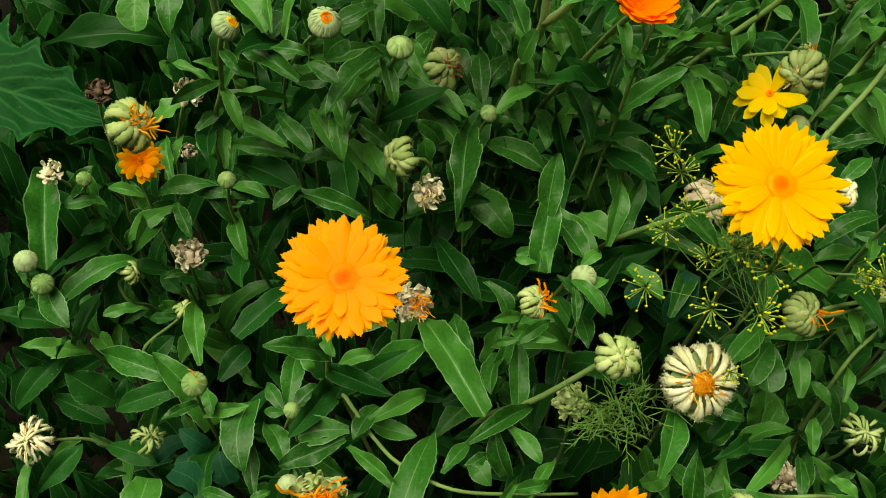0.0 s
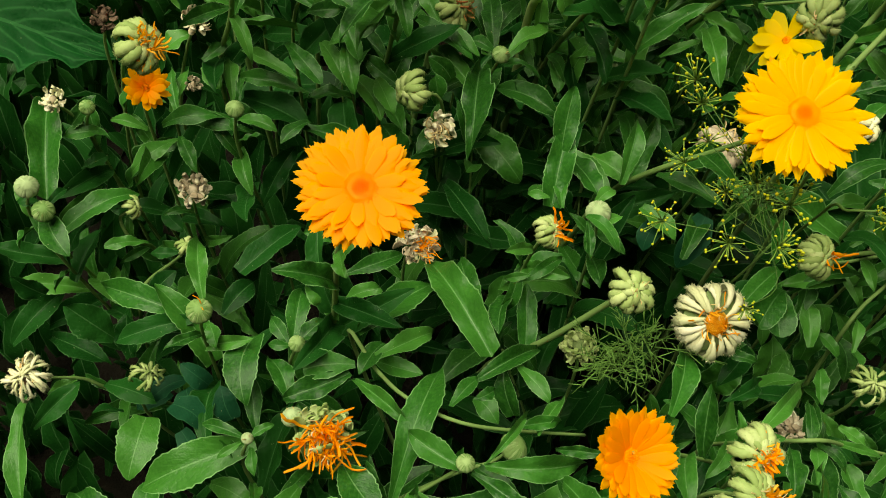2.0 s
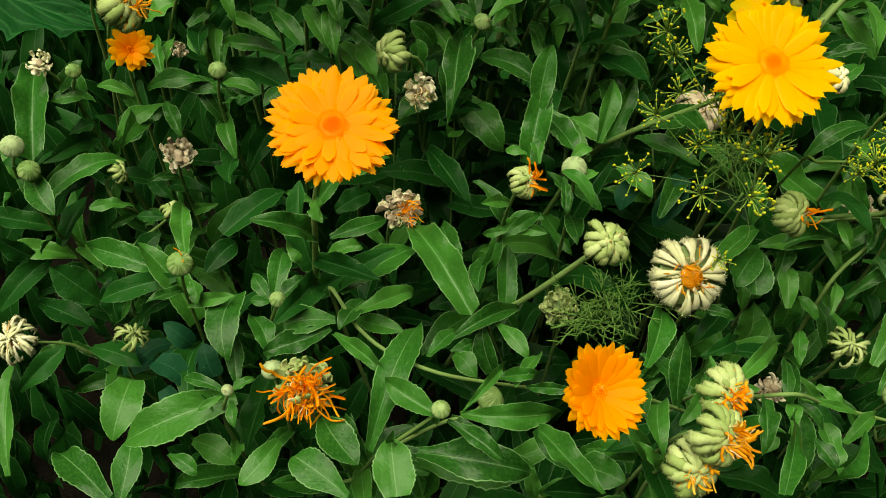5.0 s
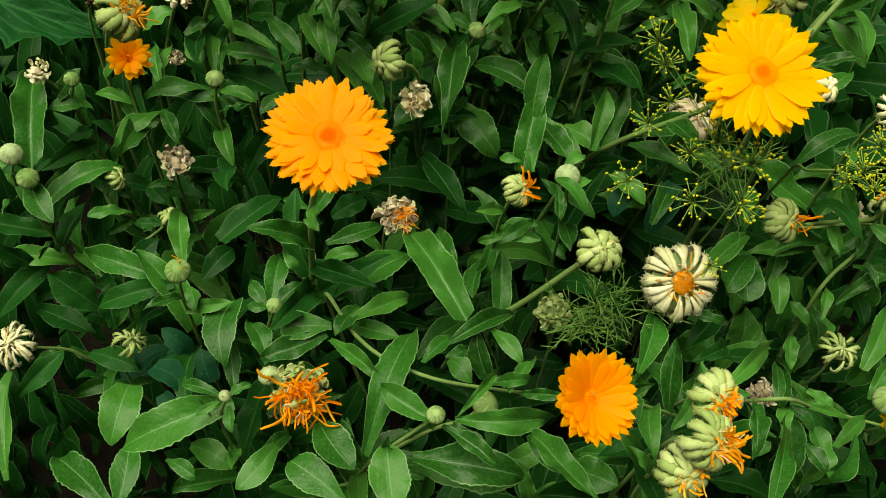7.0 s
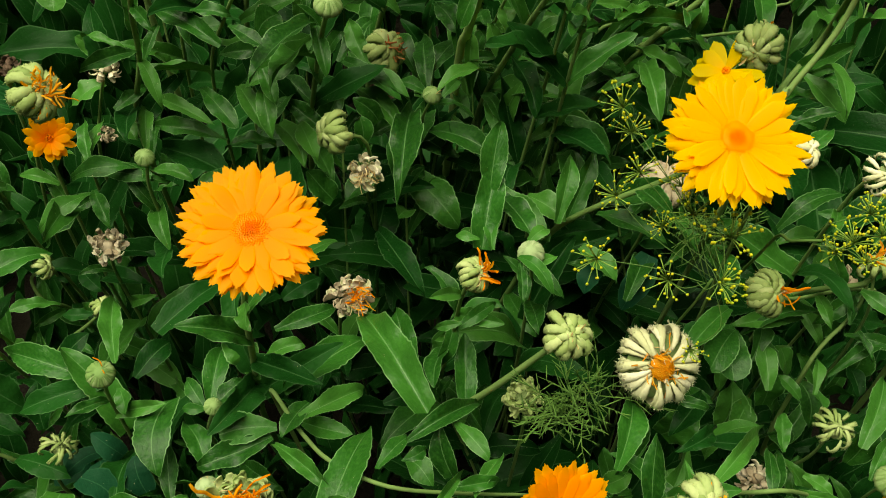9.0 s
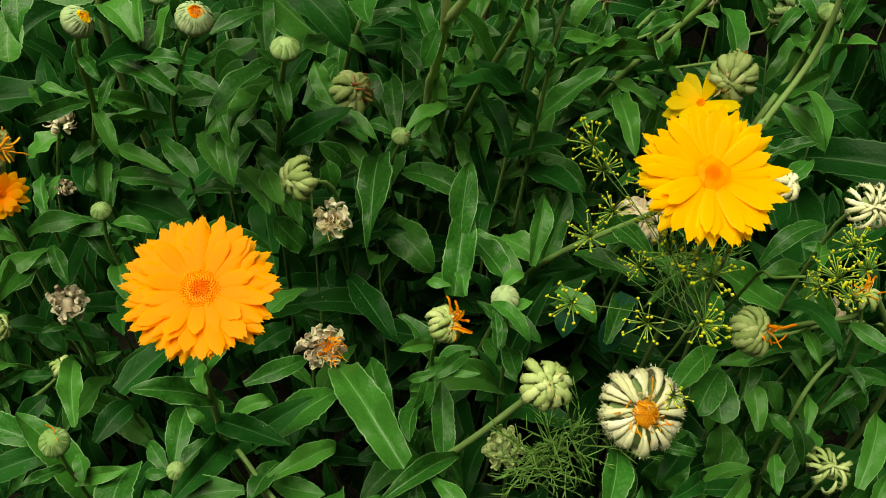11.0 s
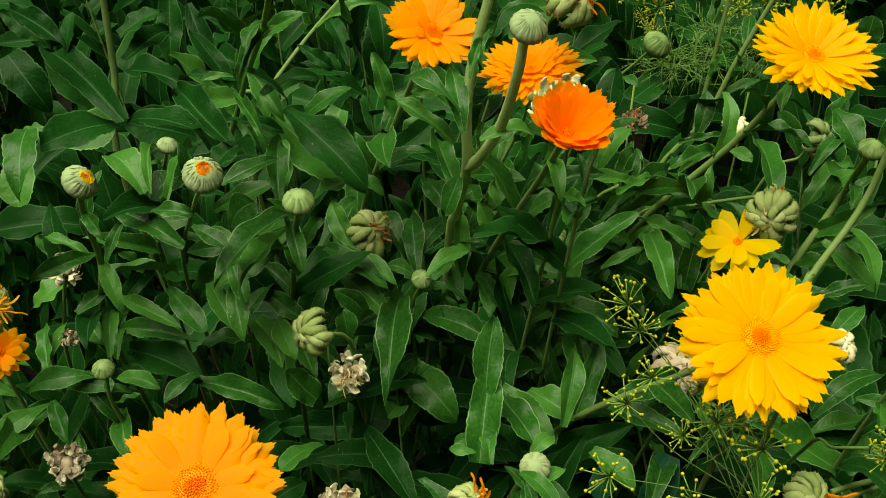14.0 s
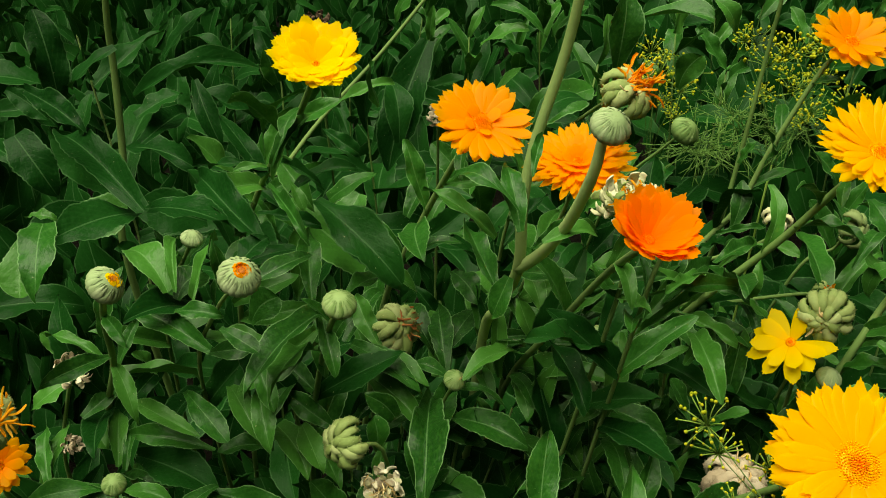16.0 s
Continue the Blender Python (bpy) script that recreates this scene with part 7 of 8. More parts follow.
leaf(p, (0.228, 0.799, 0.560), (0.241, 0.792, 0.589), 0.021, 1)
p = plant((0.277, 0.719, 0.000), "calendula bud, pale, below the yellow bloom")
stem(p, [(0.271, 0.573, 0.441), (0.270, 0.588, 0.384), (0.271, 0.666, 0.192), (0.277, 0.719, 0.000)], 0.0017, leaves=2)
bud(p, (0.271, 0.572, 0.442), (0.033, -0.353, 0.935), 0.0075, BLUE_BRACT, seed=21)
leaf(p, (0.281, 0.574, 0.425), (0.309, 0.551, 0.437), 0.007, 0)
leaf(p, (0.283, 0.570, 0.405), (0.289, 0.543, 0.397), 0.016, 2)
leaf(p, (0.278, 0.527, 0.455), (0.308, 0.523, 0.467), 0.010, 0, 0.22)
leaf(p, (0.278, 0.597, 0.423), (0.251, 0.553, 0.420), 0.014, 0, 0.22)
p = plant((0.124, 0.674, 0.000), "calendula bud, ribbed, beside the cup-shaped bloom")
stem(p, [(0.127, 0.490, 0.589), (0.120, 0.504, 0.532), (0.114, 0.600, 0.266), (0.124, 0.674, 0.000)], 0.0017, leaves=2)
bud(p, (0.127, 0.489, 0.590), (0.259, -0.332, 0.907), 0.0056, BRACT, seed=22)
leaf(p, (0.153, 0.566, 0.397), (0.163, 0.527, 0.396), 0.016, 0, 0.22, True)
p = plant((0.134, 0.744, 0.000), "calendula bud, in the shade of stems")
stem(p, [(0.123, 0.582, 0.473), (0.135, 0.595, 0.418), (0.130, 0.661, 0.209), (0.134, 0.744, 0.000)], 0.0017, leaves=2)
bud(p, (0.123, 0.582, 0.474), (-0.405, -0.281, 0.870), 0.0070, BRACT, seed=23)
leaf(p, (0.125, 0.590, 0.435), (0.144, 0.592, 0.470), 0.016, 0)
leaf(p, (0.135, 0.622, 0.452), (0.153, 0.618, 0.476), 0.014, 2)
leaf(p, (0.185, 0.575, 0.415), (0.173, 0.582, 0.439), 0.011, 1)
leaf(p, (0.152, 0.600, 0.511), (0.175, 0.614, 0.536), 0.015, 0, 0.22)
leaf(p, (0.117, 0.600, 0.479), (0.148, 0.624, 0.500), 0.011, 0, 0.22)
leaf(p, (0.163, 0.597, 0.505), (0.185, 0.637, 0.508), 0.014, 0, 0.22)
leaf(p, (0.155, 0.595, 0.477), (0.191, 0.630, 0.488), 0.013, 0, 0.22)
leaf(p, (0.138, 0.597, 0.450), (0.210, 0.640, 0.470), 0.007, 0, 0.22)
leaf(p, (0.142, 0.585, 0.496), (0.220, 0.609, 0.492), 0.006, 0, 0.22)
leaf(p, (0.158, 0.594, 0.439), (0.189, 0.600, 0.451), 0.008, 0, 0.22)
leaf(p, (0.159, 0.575, 0.508), (0.196, 0.607, 0.503), 0.009, 0, 0.22)
leaf(p, (0.131, 0.580, 0.517), (0.173, 0.589, 0.509), 0.009, 0, 0.22)
leaf(p, (0.183, 0.589, 0.444), (0.214, 0.621, 0.450), 0.013, 0, 0.22)
leaf(p, (0.118, 0.630, 0.446), (0.168, 0.665, 0.459), 0.019, 0, 0.22)
leaf(p, (0.150, 0.612, 0.433), (0.185, 0.633, 0.439), 0.015, 0, 0.22)
leaf(p, (0.141, 0.632, 0.462), (0.112, 0.635, 0.467), 0.015, 0, 0.22)
leaf(p, (0.134, 0.588, 0.387), (0.134, 0.525, 0.392), 0.018, 0, 0.22)
p = plant((0.121, 0.741, 0.000), "calendula shoot with a tiny bud in a star of leaves")
stem(p, [(0.121, 0.579, 0.437), (0.119, 0.602, 0.384), (0.110, 0.680, 0.192), (0.121, 0.741, 0.000)], 0.0017, leaves=2)
bud(p, (0.121, 0.579, 0.438), (0.050, -0.600, 0.799), 0.0034, BLUE_BRACT, seed=24)
leaf(p, (0.122, 0.580, 0.437), (0.141, 0.581, 0.466), 0.011, 0)
leaf(p, (0.117, 0.574, 0.444), (0.111, 0.569, 0.457), 0.004, 0)
leaf(p, (0.121, 0.577, 0.425), (0.160, 0.542, 0.425), 0.019, 0, 0.22)
leaf(p, (0.093, 0.588, 0.420), (0.101, 0.614, 0.431), 0.013, 0, 0.22)
leaf(p, (0.125, 0.585, 0.435), (0.144, 0.613, 0.451), 0.012, 0, 0.22)
leaf(p, (0.095, 0.590, 0.425), (0.101, 0.617, 0.437), 0.013, 0, 0.22)
leaf(p, (0.108, 0.619, 0.377), (0.120, 0.581, 0.371), 0.015, 0, 0.22)
leaf(p, (0.117, 0.586, 0.435), (0.125, 0.567, 0.433), 0.008, 0, 0.22)
leaf(p, (0.106, 0.586, 0.400), (0.148, 0.605, 0.411), 0.013, 0, 0.22)
p = plant((0.238, 0.771, 0.000), "calendula bud on a thick green stalk")
stem(p, [(0.321, 0.582, 0.527), (0.329, 0.620, 0.471), (0.302, 0.605, 0.436), (0.288, 0.609, 0.389), (0.274, 0.642, 0.300), (0.238, 0.771, 0.000)], 0.0034, leaves=4)
bud(p, (0.321, 0.582, 0.528), (0.031, -0.329, 0.944), 0.0078, BRACT, seed=26)
leaf(p, (0.310, 0.628, 0.425), (0.341, 0.612, 0.452), 0.011, 1)
leaf(p, (0.322, 0.630, 0.427), (0.345, 0.616, 0.449), 0.010, 0)
leaf(p, (0.337, 0.614, 0.442), (0.350, 0.590, 0.442), 0.014, 0)
leaf(p, (0.303, 0.581, 0.462), (0.332, 0.555, 0.437), 0.017, 0, 0.22)
leaf(p, (0.311, 0.591, 0.457), (0.309, 0.517, 0.470), 0.019, 0, 0.22)
leaf(p, (0.325, 0.664, 0.468), (0.364, 0.702, 0.478), 0.012, 0, 0.22)
p = plant((0.039, 0.752, 0.000), "closed calendula bud, faintly orange at its tip, on a forked stalk")
stem(p, [(0.082, 0.454, 0.654), (0.080, 0.458, 0.636), (0.076, 0.479, 0.604), (0.069, 0.503, 0.576), (0.061, 0.521, 0.558)], 0.0034, LIT_STEM)
stem(p, [(0.082, 0.507, 0.707), (0.077, 0.514, 0.671), (0.065, 0.516, 0.625), (0.061, 0.515, 0.594), (0.061, 0.521, 0.557), (0.058, 0.575, 0.500), (0.053, 0.625, 0.420), (0.039, 0.752, 0.000)], 0.0036, LIT_STEM)
leaf(p, (0.057, 0.500, 0.600), (0.029, 0.530, 0.609), 0.009, 0, 0.22)
leaf(p, (0.058, 0.499, 0.590), (0.054, 0.527, 0.614), 0.012, 0, 0.22)
leaf(p, (0.065, 0.479, 0.594), (0.093, 0.489, 0.593), 0.010, 0, 0.22)
leaf(p, (0.057, 0.523, 0.552), (0.048, 0.521, 0.529), 0.014, 0, 0.22)
leaf(p, (0.061, 0.490, 0.622), (0.068, 0.510, 0.635), 0.005, 0, 0.22)
bud(p, (0.083, 0.449, 0.660), (0.197, -0.553, 0.810), 0.0078, BLUE_BRACT, seed=27, brown=True)
leaf(p, (0.106, 0.607, 0.476), (0.130, 0.601, 0.496), 0.013, 2)
leaf(p, (0.070, 0.532, 0.563), (0.092, 0.538, 0.577), 0.009, 0, 0.22)
leaf(p, (0.080, 0.608, 0.453), (0.055, 0.600, 0.449), 0.007, 0, 0.22)
leaf(p, (0.083, 0.607, 0.455), (0.120, 0.589, 0.457), 0.007, 0, 0.22)
leaf(p, (0.080, 0.588, 0.413), (0.080, 0.621, 0.422), 0.013, 0, 0.22)
leaf(p, (0.065, 0.615, 0.427), (0.077, 0.669, 0.453), 0.015, 0, 0.22)
leaf(p, (0.072, 0.602, 0.433), (0.084, 0.571, 0.428), 0.011, 0, 0.22)
leaf(p, (0.058, 0.587, 0.542), (0.017, 0.604, 0.568), 0.012, 0, 0.22)
leaf(p, (0.061, 0.594, 0.501), (0.048, 0.671, 0.511), 0.016, 0, 0.22)
leaf(p, (0.066, 0.563, 0.532), (0.096, 0.538, 0.540), 0.013, 0, 0.22)
leaf(p, (0.033, 0.635, 0.433), (0.056, 0.665, 0.446), 0.018, 0, 0.22)
leaf(p, (0.054, 0.634, 0.448), (0.066, 0.660, 0.459), 0.017, 0, 0.22)
leaf(p, (0.063, 0.630, 0.414), (0.067, 0.734, 0.444), 0.024, 0, 0.22)
leaf(p, (0.027, 0.633, 0.424), (0.003, 0.682, 0.442), 0.018, 0, 0.22)
p = plant((-0.205, 0.907, 0.000), "tall leafy calendula stalk with long leaves")
stem(p, [(-0.182, 0.762, 0.735), (-0.200, 0.783, 0.632), (-0.204, 0.791, 0.588), (-0.208, 0.789, 0.519), (-0.216, 0.782, 0.414), (-0.205, 0.907, 0.000)], 0.0034)
leaf(p, (-0.208, 0.777, 0.490), (-0.252, 0.771, 0.548), 0.030, 0, 0.5, True)
leaf(p, (-0.191, 0.759, 0.612), (-0.223, 0.746, 0.588), 0.020, 1, 0.22, True)
p = plant((0.263, 0.923, 0.000), "slim calendula stalk leaning through the dill")
stem(p, [(0.309, 0.815, 0.645), (0.305, 0.821, 0.578), (0.293, 0.815, 0.487), (0.275, 0.811, 0.373), (0.263, 0.923, 0.000)], 0.0024)
leaf(p, (0.287, 0.798, 0.495), (0.296, 0.792, 0.517), 0.009, 0)
p = plant((-0.108, 0.977, 0.000), "calendula stalk crossing the bed at a slant")
stem(p, [(0.041, 0.940, 0.610), (-0.007, 0.916, 0.560), (-0.060, 0.886, 0.512), (-0.095, 0.846, 0.478), (-0.121, 0.845, 0.438), (-0.108, 0.977, 0.000)], 0.0024)
leaf(p, (-0.050, 0.890, 0.520), (0.003, 0.891, 0.544), 0.011, 0)
leaf(p, (-0.195, 0.950, 0.532), (-0.197, 0.918, 0.480), 0.025, 2, 0.22, True)
leaf(p, (0.039, 0.980, 0.554), (-0.004, 0.917, 0.448), 0.041, 0, 0.22, True)
leaf(p, (-0.060, 0.957, 0.475), (-0.036, 0.946, 0.458), 0.010, 0, 0.22, True)
p = plant((-0.005, 0.421, 0.000), "calendula stalk lying through the leaves")
stem(p, [(0.088, 0.331, 0.314), (0.044, 0.314, 0.342), (0.003, 0.303, 0.366), (-0.030, 0.325, 0.360), (-0.050, 0.357, 0.345), (-0.068, 0.387, 0.334), (-0.005, 0.421, 0.000)], 0.0016)
leaf(p, (0.047, 0.243, 0.431), (0.068, 0.234, 0.441), 0.006, 0)
leaf(p, (-0.003, 0.311, 0.371), (0.014, 0.333, 0.371), 0.009, 0, 0.22)
leaf(p, (0.011, 0.318, 0.368), (0.025, 0.328, 0.366), 0.008, 0, 0.22)
p = plant((0.214, 0.405, 0.000), "calendula stalk leaning out of the bed")
stem(p, [(0.359, 0.350, 0.253), (0.326, 0.352, 0.262), (0.277, 0.341, 0.291), (0.226, 0.317, 0.333), (0.206, 0.367, 0.233), (0.214, 0.405, 0.000)], 0.0017)
leaf(p, (0.186, 0.305, 0.358), (0.232, 0.354, 0.346), 0.012, 0, 0.22)
leaf(p, (0.232, 0.319, 0.328), (0.239, 0.351, 0.330), 0.010, 0, 0.22)
leaf(p, (0.187, 0.216, 0.378), (0.216, 0.281, 0.364), 0.014, 0, 0.22)
leaf(p, (0.201, 0.296, 0.359), (0.191, 0.253, 0.365), 0.010, 0, 0.22)
leaf(p, (0.246, 0.295, 0.316), (0.257, 0.277, 0.311), 0.012, 0, 0.22)
leaf(p, (0.330, 0.367, 0.269), (0.354, 0.396, 0.280), 0.011, 0, 0.22)
leaf(p, (0.253, 0.338, 0.303), (0.299, 0.334, 0.289), 0.007, 0, 0.22)
leaf(p, (0.229, 0.292, 0.322), (0.237, 0.321, 0.320), 0.010, 0, 0.22)
leaf(p, (0.290, 0.323, 0.271), (0.321, 0.349, 0.272), 0.011, 0, 0.22)
leaf(p, (0.201, 0.357, 0.328), (0.241, 0.363, 0.311), 0.015, 0, 0.22, True)
leaf(p, (0.310, 0.367, 0.230), (0.293, 0.384, 0.240), 0.011, 0, 0.22, True)
leaf(p, (0.252, 0.335, 0.300), (0.266, 0.318, 0.294), 0.009, 0, 0.22)
p = plant((0.209, 0.601, 0.000), "calendula stalk rising at the edge of the bed")
stem(p, [(0.257, 0.446, 0.655), (0.256, 0.460, 0.568), (0.230, 0.450, 0.523), (0.224, 0.455, 0.485), (0.209, 0.601, 0.000)], 0.0023)
leaf(p, (0.227, 0.447, 0.517), (0.208, 0.451, 0.528), 0.010, 0)
p = plant((0.394, 0.505, 0.000), "calendula with a golden bloom and two buds at the bed's edge")
stem(p, [(0.364, 0.359, 0.249), (0.374, 0.405, 0.175), (0.394, 0.505, 0.000)], 0.0022, leaves=3)
bloom(p, (0.364, 0.355, 0.255), (0.1, -0.5, 0.86), 0.0270, YELLOW, ((28, 1.0, 4), (26, 0.96, 8)), seed=33, width=0.23, disc=0.26)
stem(p, [(0.340, 0.364, 0.270), (0.344, 0.381, 0.226), (0.374, 0.405, 0.175)], 0.0014)
bud(p, (0.340, 0.361, 0.276), (-0.2, -0.35, 0.9), 0.0105, BRACT, seed=41)
stem(p, [(0.345, 0.347, 0.259), (0.349, 0.364, 0.215), (0.374, 0.405, 0.175)], 0.0014)
bud(p, (0.345, 0.344, 0.265), (-0.2, -0.35, 0.9), 0.0085, BRACT, seed=41)
p = plant((0.394, 0.540, 0.000), "bent calendula branch under the yellow dill umbels")
stem(p, [(0.272, 0.446, 0.371), (0.305, 0.461, 0.362), (0.333, 0.463, 0.364), (0.344, 0.460, 0.381), (0.394, 0.480, 0.261), (0.394, 0.540, 0.000)], 0.0026)
stem(p, [(0.336, 0.464, 0.363), (0.335, 0.461, 0.345), (0.327, 0.457, 0.331), (0.309, 0.444, 0.323), (0.296, 0.433, 0.305), (0.300, 0.450, 0.200), (0.340, 0.500, 0.000)], 0.0019)
leaf(p, (0.314, 0.490, 0.384), (0.267, 0.478, 0.388), 0.014, 0, 0.22)
leaf(p, (0.307, 0.487, 0.360), (0.319, 0.511, 0.377), 0.012, 0, 0.22)
d = plant((0.207, 0.461, 0.000), "dill plant in flower with yellow-green umbels beside the golden bloom", "dill_plant", "herb", "dill")
stem(d, [(0.177, 0.361, 0.464), (0.179, 0.421, 0.309), (0.207, 0.461, 0.000)], 0.0011, DILL_RAY)
umbel(d, (0.177, 0.361, 0.464), (0.128, 0.421, 0.537), (-0.445, -0.357, 0.821), 0.0147)
umbel(d, (0.177, 0.361, 0.464), (0.136, 0.420, 0.521), (-0.278, -0.428, 0.860), 0.0116)
umbel(d, (0.177, 0.361, 0.464), (0.138, 0.399, 0.509), (-0.352, -0.457, 0.817), 0.0114)
umbel(d, (0.177, 0.361, 0.464), (0.126, 0.398, 0.493), (-0.593, -0.509, 0.624), 0.0115)
umbel(d, (0.177, 0.361, 0.464), (0.117, 0.382, 0.461), (-0.481, -0.645, 0.594), 0.0150)
umbel(d, (0.177, 0.361, 0.464), (0.154, 0.366, 0.458), (-0.525, -0.699, 0.486), 0.0137)
umbel(d, (0.177, 0.361, 0.464), (0.155, 0.394, 0.475), (-0.457, -0.482, 0.747), 0.0104)
umbel(d, (0.177, 0.361, 0.464), (0.168, 0.387, 0.491), (-0.260, -0.438, 0.860), 0.0157)
umbel(d, (0.177, 0.361, 0.464), (0.187, 0.374, 0.486), (-0.120, -0.411, 0.904), 0.0178)
umbel(d, (0.177, 0.361, 0.464), (0.165, 0.405, 0.496), (-0.312, -0.367, 0.876), 0.0118)
umbel(d, (0.177, 0.361, 0.464), (0.183, 0.354, 0.468), (0.478, -0.644, 0.598), 0.0142)
umbel(d, (0.177, 0.361, 0.464), (0.160, 0.418, 0.512), (-0.291, -0.242, 0.926), 0.0104)
umbel(d, (0.177, 0.361, 0.464), (0.169, 0.343, 0.426), (-0.051, -0.938, 0.342), 0.0104)
dill_leaf(d, (0.120, 0.368, 0.361), 0.0359)
dill_leaf(d, (0.107, 0.363, 0.349), 0.0228)
dill_leaf(d, (0.223, 0.480, 0.401), 0.0301)
d = plant((0.258, 0.444, 0.000), "dill plant with clustered yellow umbels at the bed's edge", "dill_plant", "herb", "dill")
stem(d, [(0.240, 0.379, 0.475), (0.228, 0.387, 0.468), (0.226, 0.408, 0.447), (0.235, 0.470, 0.300), (0.258, 0.470, 0.000)], 0.0012, DILL_RAY)
umbel(d, (0.240, 0.379, 0.475), (0.249, 0.367, 0.487), (-0.366, -0.192, 0.910), 0.0130, True)
umbel(d, (0.240, 0.379, 0.475), (0.261, 0.381, 0.495), (-0.385, -0.213, 0.898), 0.0120, True)
umbel(d, (0.240, 0.379, 0.475), (0.254, 0.358, 0.480), (-0.368, -0.168, 0.915), 0.0098, True)
umbel(d, (0.240, 0.379, 0.475), (0.250, 0.380, 0.468), (-0.352, -0.186, 0.917), 0.0101, True)
umbel(d, (0.240, 0.379, 0.475), (0.275, 0.385, 0.476), (-0.387, -0.189, 0.903), 0.0117, True)
d = plant((0.264, 1.001, 0.000), "dill plant far back with bright yellow umbels", "dill_plant", "herb", "dill")
stem(d, [(0.264, 0.951, 0.426), (0.264, 1.001, 0.000)], 0.0016, DILL)
umbel(d, (0.264, 0.951, 0.426), (0.251, 0.928, 0.536), (-0.226, -0.578, 0.784), 0.0248, True)
umbel(d, (0.264, 0.951, 0.426), (0.271, 0.917, 0.523), (-0.244, -0.558, 0.793), 0.0193, True)
umbel(d, (0.264, 0.951, 0.426), (0.289, 0.947, 0.531), (-0.257, -0.571, 0.780), 0.0200, True)
umbel(d, (0.264, 0.951, 0.426), (0.266, 0.910, 0.498), (-0.235, -0.536, 0.811), 0.0121, True)
umbel(d, (0.264, 0.951, 0.426), (0.258, 0.981, 0.542), (-0.223, -0.598, 0.770), 0.0175, True)
umbel(d, (0.264, 0.951, 0.426), (0.243, 0.926, 0.532), (-0.217, -0.577, 0.787), 0.0147, True)
umbel(d, (0.264, 0.951, 0.426), (0.259, 0.924, 0.509), (-0.228, -0.552, 0.802), 0.0108, True)
umbel(d, (0.264, 0.951, 0.426), (0.286, 0.939, 0.534), (-0.257, -0.571, 0.780), 0.0110, True)
umbel(d, (0.264, 0.951, 0.426), (0.254, 0.890, 0.510), (-0.229, -0.542, 0.808), 0.0089, True)
umbel(d, (0.264, 0.951, 0.426), (0.264, 0.953, 0.542), (-0.235, -0.588, 0.774), 0.0095, True)
dill_leaf(d, (0.271, 0.852, 0.490), 0.0330)
dill_leaf(d, (0.314, 0.891, 0.492), 0.0441)
d = plant((0.385, 0.997, 0.000), "dill plant in full yellow flower behind the stalks", "dill_plant", "herb", "dill")
stem(d, [(0.385, 0.947, 0.429), (0.385, 0.997, 0.000)], 0.0016, DILL)
umbel(d, (0.385, 0.947, 0.429), (0.359, 0.936, 0.541), (-0.327, -0.551, 0.768), 0.0231, True)
umbel(d, (0.385, 0.947, 0.429), (0.389, 0.947, 0.548), (-0.352, -0.549, 0.758), 0.0265, True)
umbel(d, (0.385, 0.947, 0.429), (0.367, 0.894, 0.527), (-0.340, -0.521, 0.783), 0.0178, True)
umbel(d, (0.385, 0.947, 0.429), (0.417, 0.938, 0.522), (-0.369, -0.517, 0.773), 0.0214, True)
umbel(d, (0.385, 0.947, 0.429), (0.370, 0.999, 0.545), (-0.321, -0.572, 0.755), 0.0246, True)
umbel(d, (0.385, 0.947, 0.429), (0.351, 0.929, 0.511), (-0.312, -0.528, 0.790), 0.0173, True)
umbel(d, (0.385, 0.947, 0.429), (0.377, 0.873, 0.513), (-0.349, -0.497, 0.794), 0.0187, True)
umbel(d, (0.385, 0.947, 0.429), (0.423, 0.897, 0.514), (-0.382, -0.491, 0.783), 0.0196, True)
umbel(d, (0.385, 0.947, 0.429), (0.432, 0.974, 0.550), (-0.381, -0.543, 0.748), 0.0246, True)
umbel(d, (0.385, 0.947, 0.429), (0.365, 0.902, 0.537), (-0.340, -0.533, 0.775), 0.0137, True)
umbel(d, (0.385, 0.947, 0.429), (0.376, 0.940, 0.545), (-0.342, -0.549, 0.763), 0.0161, True)
umbel(d, (0.385, 0.947, 0.429), (0.380, 0.902, 0.527), (-0.350, -0.519, 0.780), 0.0145, True)
umbel(d, (0.385, 0.947, 0.429), (0.423, 0.958, 0.517), (-0.366, -0.519, 0.773), 0.0125, True)
umbel(d, (0.385, 0.947, 0.429), (0.359, 1.001, 0.545), (-0.312, -0.576, 0.756), 0.0136, True)
umbel(d, (0.385, 0.947, 0.429), (0.347, 0.903, 0.521), (-0.318, -0.527, 0.788), 0.0115, True)
umbel(d, (0.385, 0.947, 0.429), (0.367, 0.865, 0.507), (-0.340, -0.492, 0.801), 0.0127, True)
umbel(d, (0.385, 0.947, 0.429), (0.414, 0.882, 0.506), (-0.376, -0.482, 0.792), 0.0153, True)
umbel(d, (0.385, 0.947, 0.429), (0.420, 0.955, 0.546), (-0.375, -0.538, 0.755), 0.0171, True)
dill_leaf(d, (0.380, 0.909, 0.485), 0.0420)
toothed_leaf((-0.443, 0.648, 0.442), (-0.272, 0.611, 0.414), 0.128)
toothed_leaf((-0.406, 0.505, 0.471), (-0.333, 0.513, 0.434), 0.088)
weed_leaf(weed, (-0.223, 0.396, 0.255), (-0.198, 0.410, 0.263), 0.018)
weed_leaf(weed, (-0.187, 0.349, 0.315), (-0.164, 0.338, 0.305), 0.022)
weed_leaf(weed, (-0.169, 0.374, 0.303), (-0.187, 0.379, 0.320), 0.015)
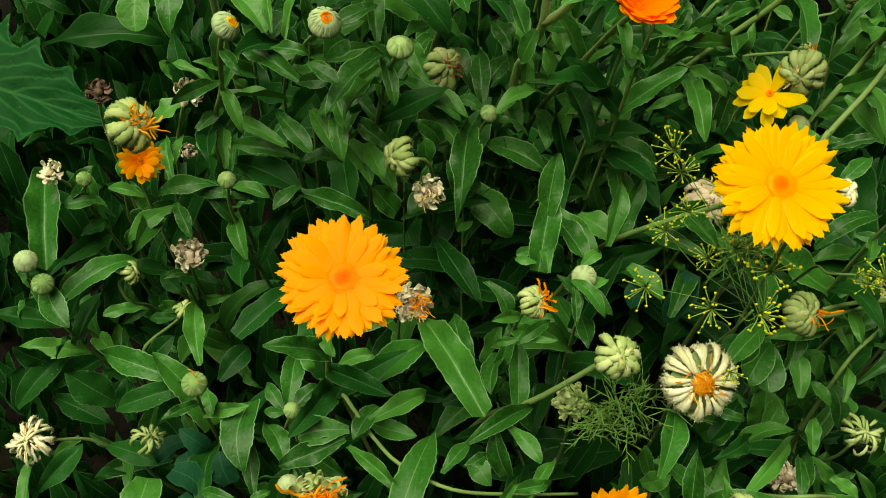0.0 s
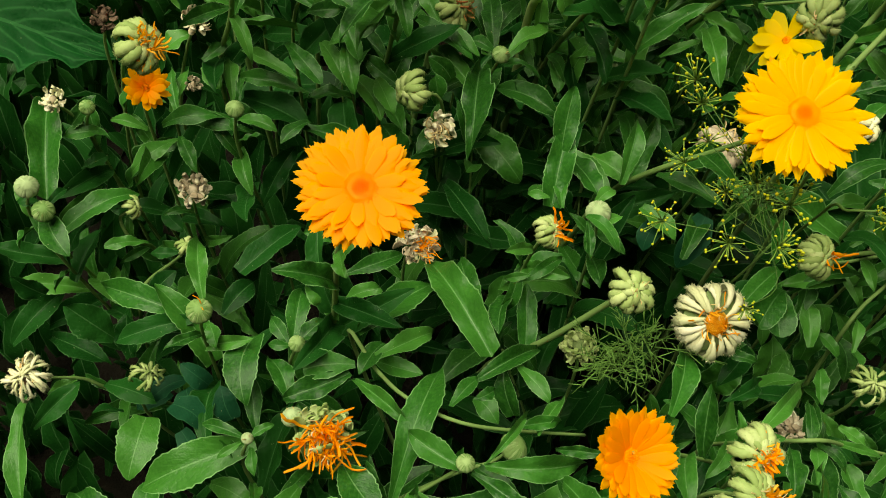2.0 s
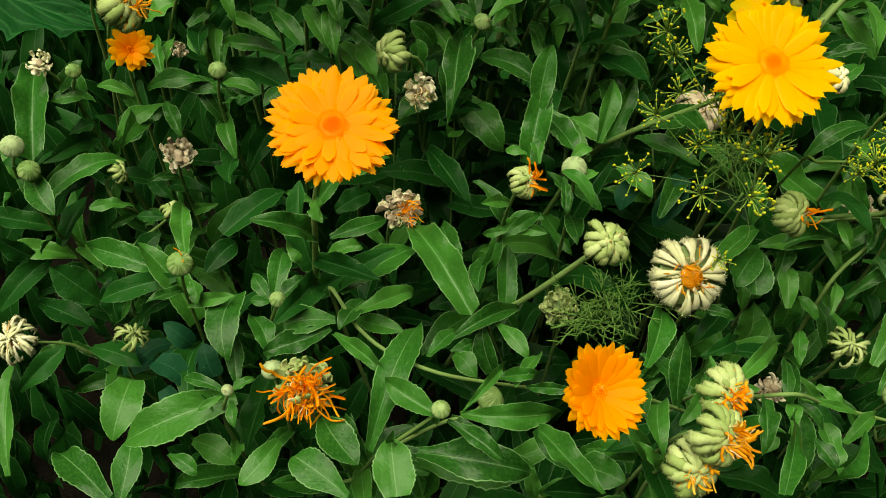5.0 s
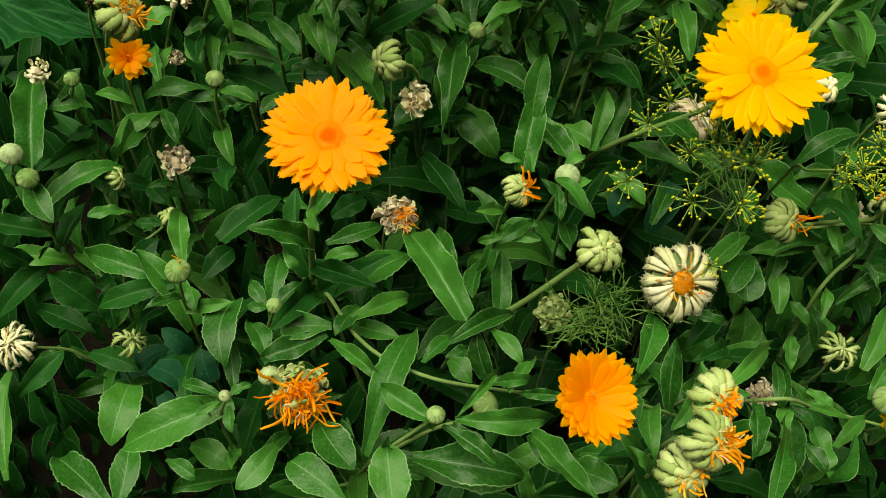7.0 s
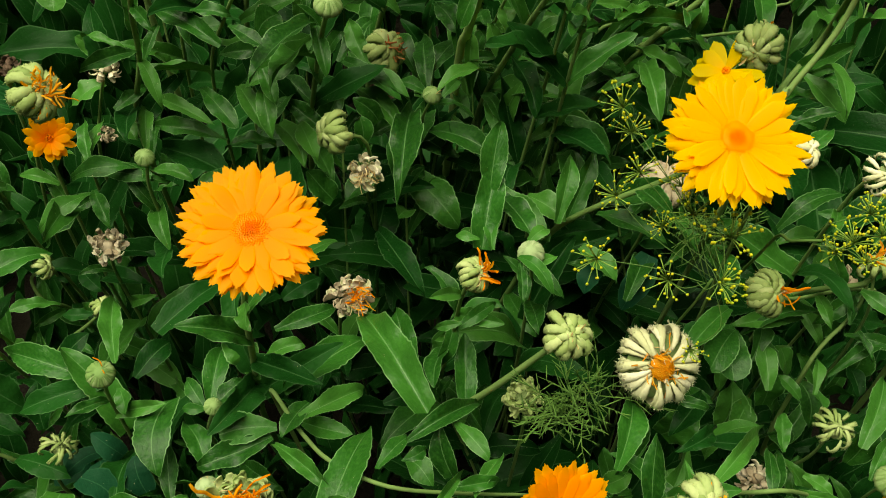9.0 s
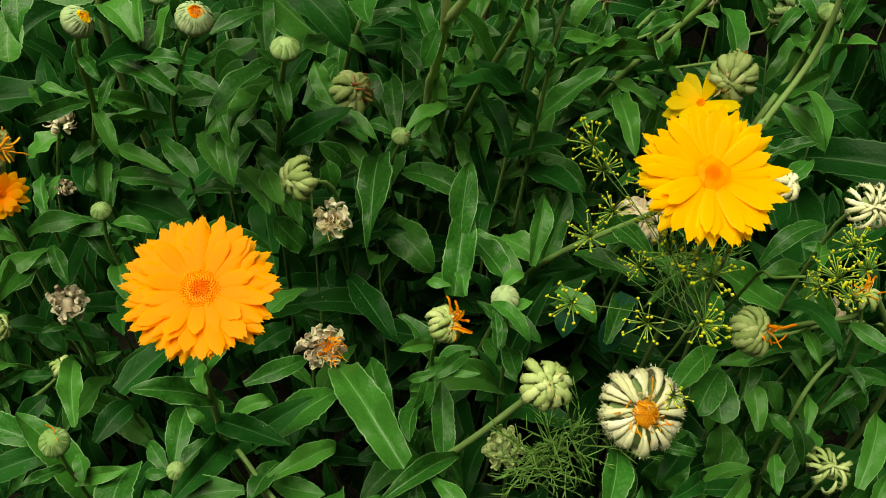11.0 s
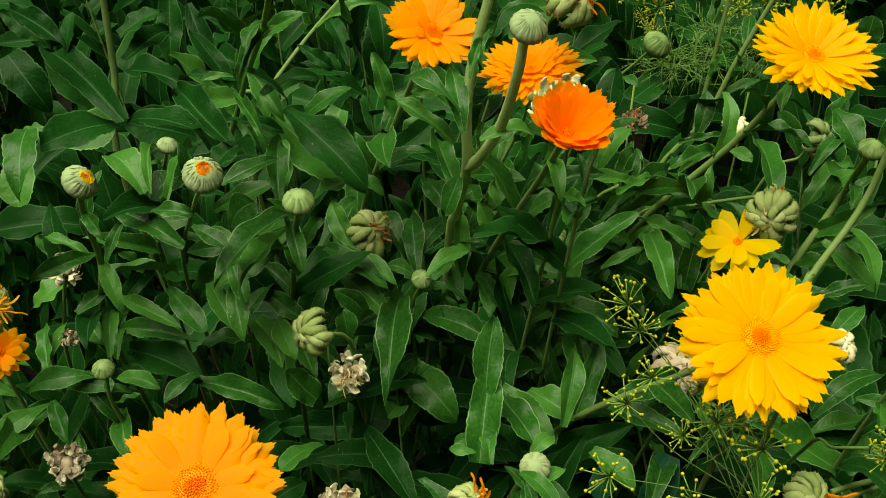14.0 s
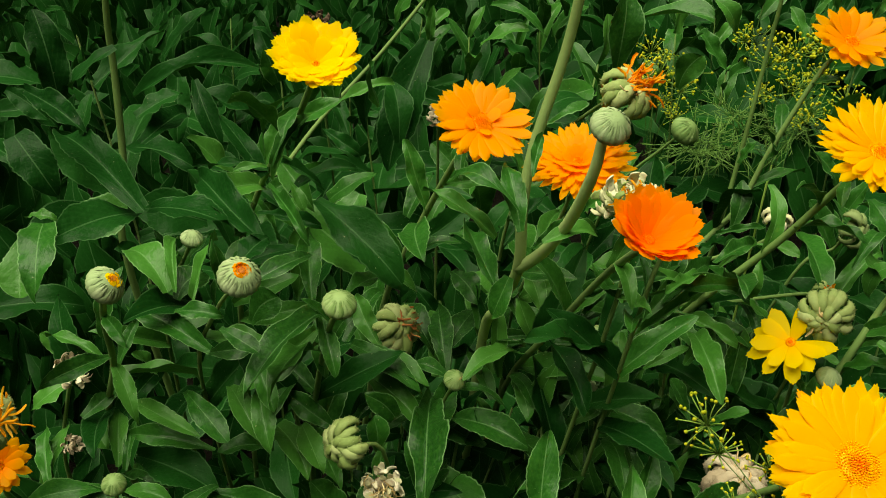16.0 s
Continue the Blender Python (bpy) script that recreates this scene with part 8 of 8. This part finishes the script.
weed_leaf(weed, (-0.148, 0.345, 0.304), (-0.155, 0.358, 0.323), 0.017)
weed_leaf(weed, (-0.184, 0.344, 0.291), (-0.171, 0.327, 0.282), 0.015)
weed_leaf(weed, (-0.223, 0.427, 0.226), (-0.242, 0.407, 0.225), 0.025)
weed_leaf(weed, (-0.188, 0.380, 0.290), (-0.174, 0.362, 0.280), 0.022)
weed_leaf(weed, (0.173, 0.452, 0.402), (0.154, 0.429, 0.375), 0.019)
weed_leaf(weed, (0.140, 0.445, 0.402), (0.128, 0.430, 0.389), 0.016)
leafy_shoot(-0.310, 1.038, 0.617, 900, 1.1)
leafy_shoot(-0.122, 1.133, 0.524, 901, 1.1)
leafy_shoot(-0.030, 1.182, 0.490, 902, 1.1)
leafy_shoot(0.101, 0.600, 0.484, 1900, 0.62)
leafy_shoot(0.135, 0.611, 0.449, 1901, 0.62)
leafy_shoot(0.164, 0.640, 0.464, 1902, 0.62)
leafy_shoot(0.176, 0.614, 0.422, 1903, 0.62)
leafy_shoot(0.112, 0.594, 0.419, 1904, 0.62)
leafy_shoot(0.075, 0.604, 0.454, 1905, 0.62)
leafy_shoot(0.008, 0.653, 0.457, 1906, 0.62)
leafy_shoot(0.199, 0.665, 0.468, 1907, 0.62)
leafy_shoot(0.137, 0.569, 0.413, 1908, 0.62)
leafy_shoot(0.041, 0.604, 0.450, 1909, 0.62)
leafy_shoot(0.093, 0.593, 0.446, 2450, 0.62)
leafy_shoot(0.124, 0.587, 0.411, 2451, 0.62)
leafy_shoot(0.170, 0.625, 0.424, 2452, 0.62)
leafy_shoot(0.204, 0.655, 0.442, 2453, 0.62)
leafy_shoot(0.075, 0.599, 0.384, 2454, 0.62)
leafy_shoot(0.235, 0.630, 0.465, 2455, 0.62)
leafy_shoot(0.249, 0.598, 0.409, 2456, 0.62)
leafy_shoot(0.184, 0.588, 0.396, 2457, 0.62)
leafy_shoot(0.032, 0.695, 0.485, 2458, 0.62)
leafy_shoot(0.213, 0.627, 0.405, 2459, 0.62)
leafy_shoot(0.014, 0.541, 0.439, 2460, 0.62)
leafy_shoot(-0.033, 0.579, 0.454, 2461, 0.62)
leafy_shoot(0.305, 0.460, 0.268, 1350, 0.62)
leafy_shoot(0.315, 0.401, 0.250, 1351, 0.62)
leafy_shoot(0.276, 0.440, 0.257, 1352, 0.62)
leafy_shoot(0.352, 0.482, 0.273, 1353, 0.62)
leafy_shoot(-0.047, 0.297, 0.299, 1354, 0.62)
leafy_shoot(-0.003, 0.287, 0.301, 1355, 0.62)
leafy_shoot(0.075, 0.285, 0.310, 1356, 0.62)
leafy_shoot(0.297, 0.483, 0.303, 1357, 0.62)
leafy_shoot(0.163, 0.387, 0.298, 1358, 0.62)
leafy_shoot(0.041, 0.435, 0.325, 1359, 0.62)
leafy_shoot(0.288, 0.333, 0.254, 1360, 0.62)
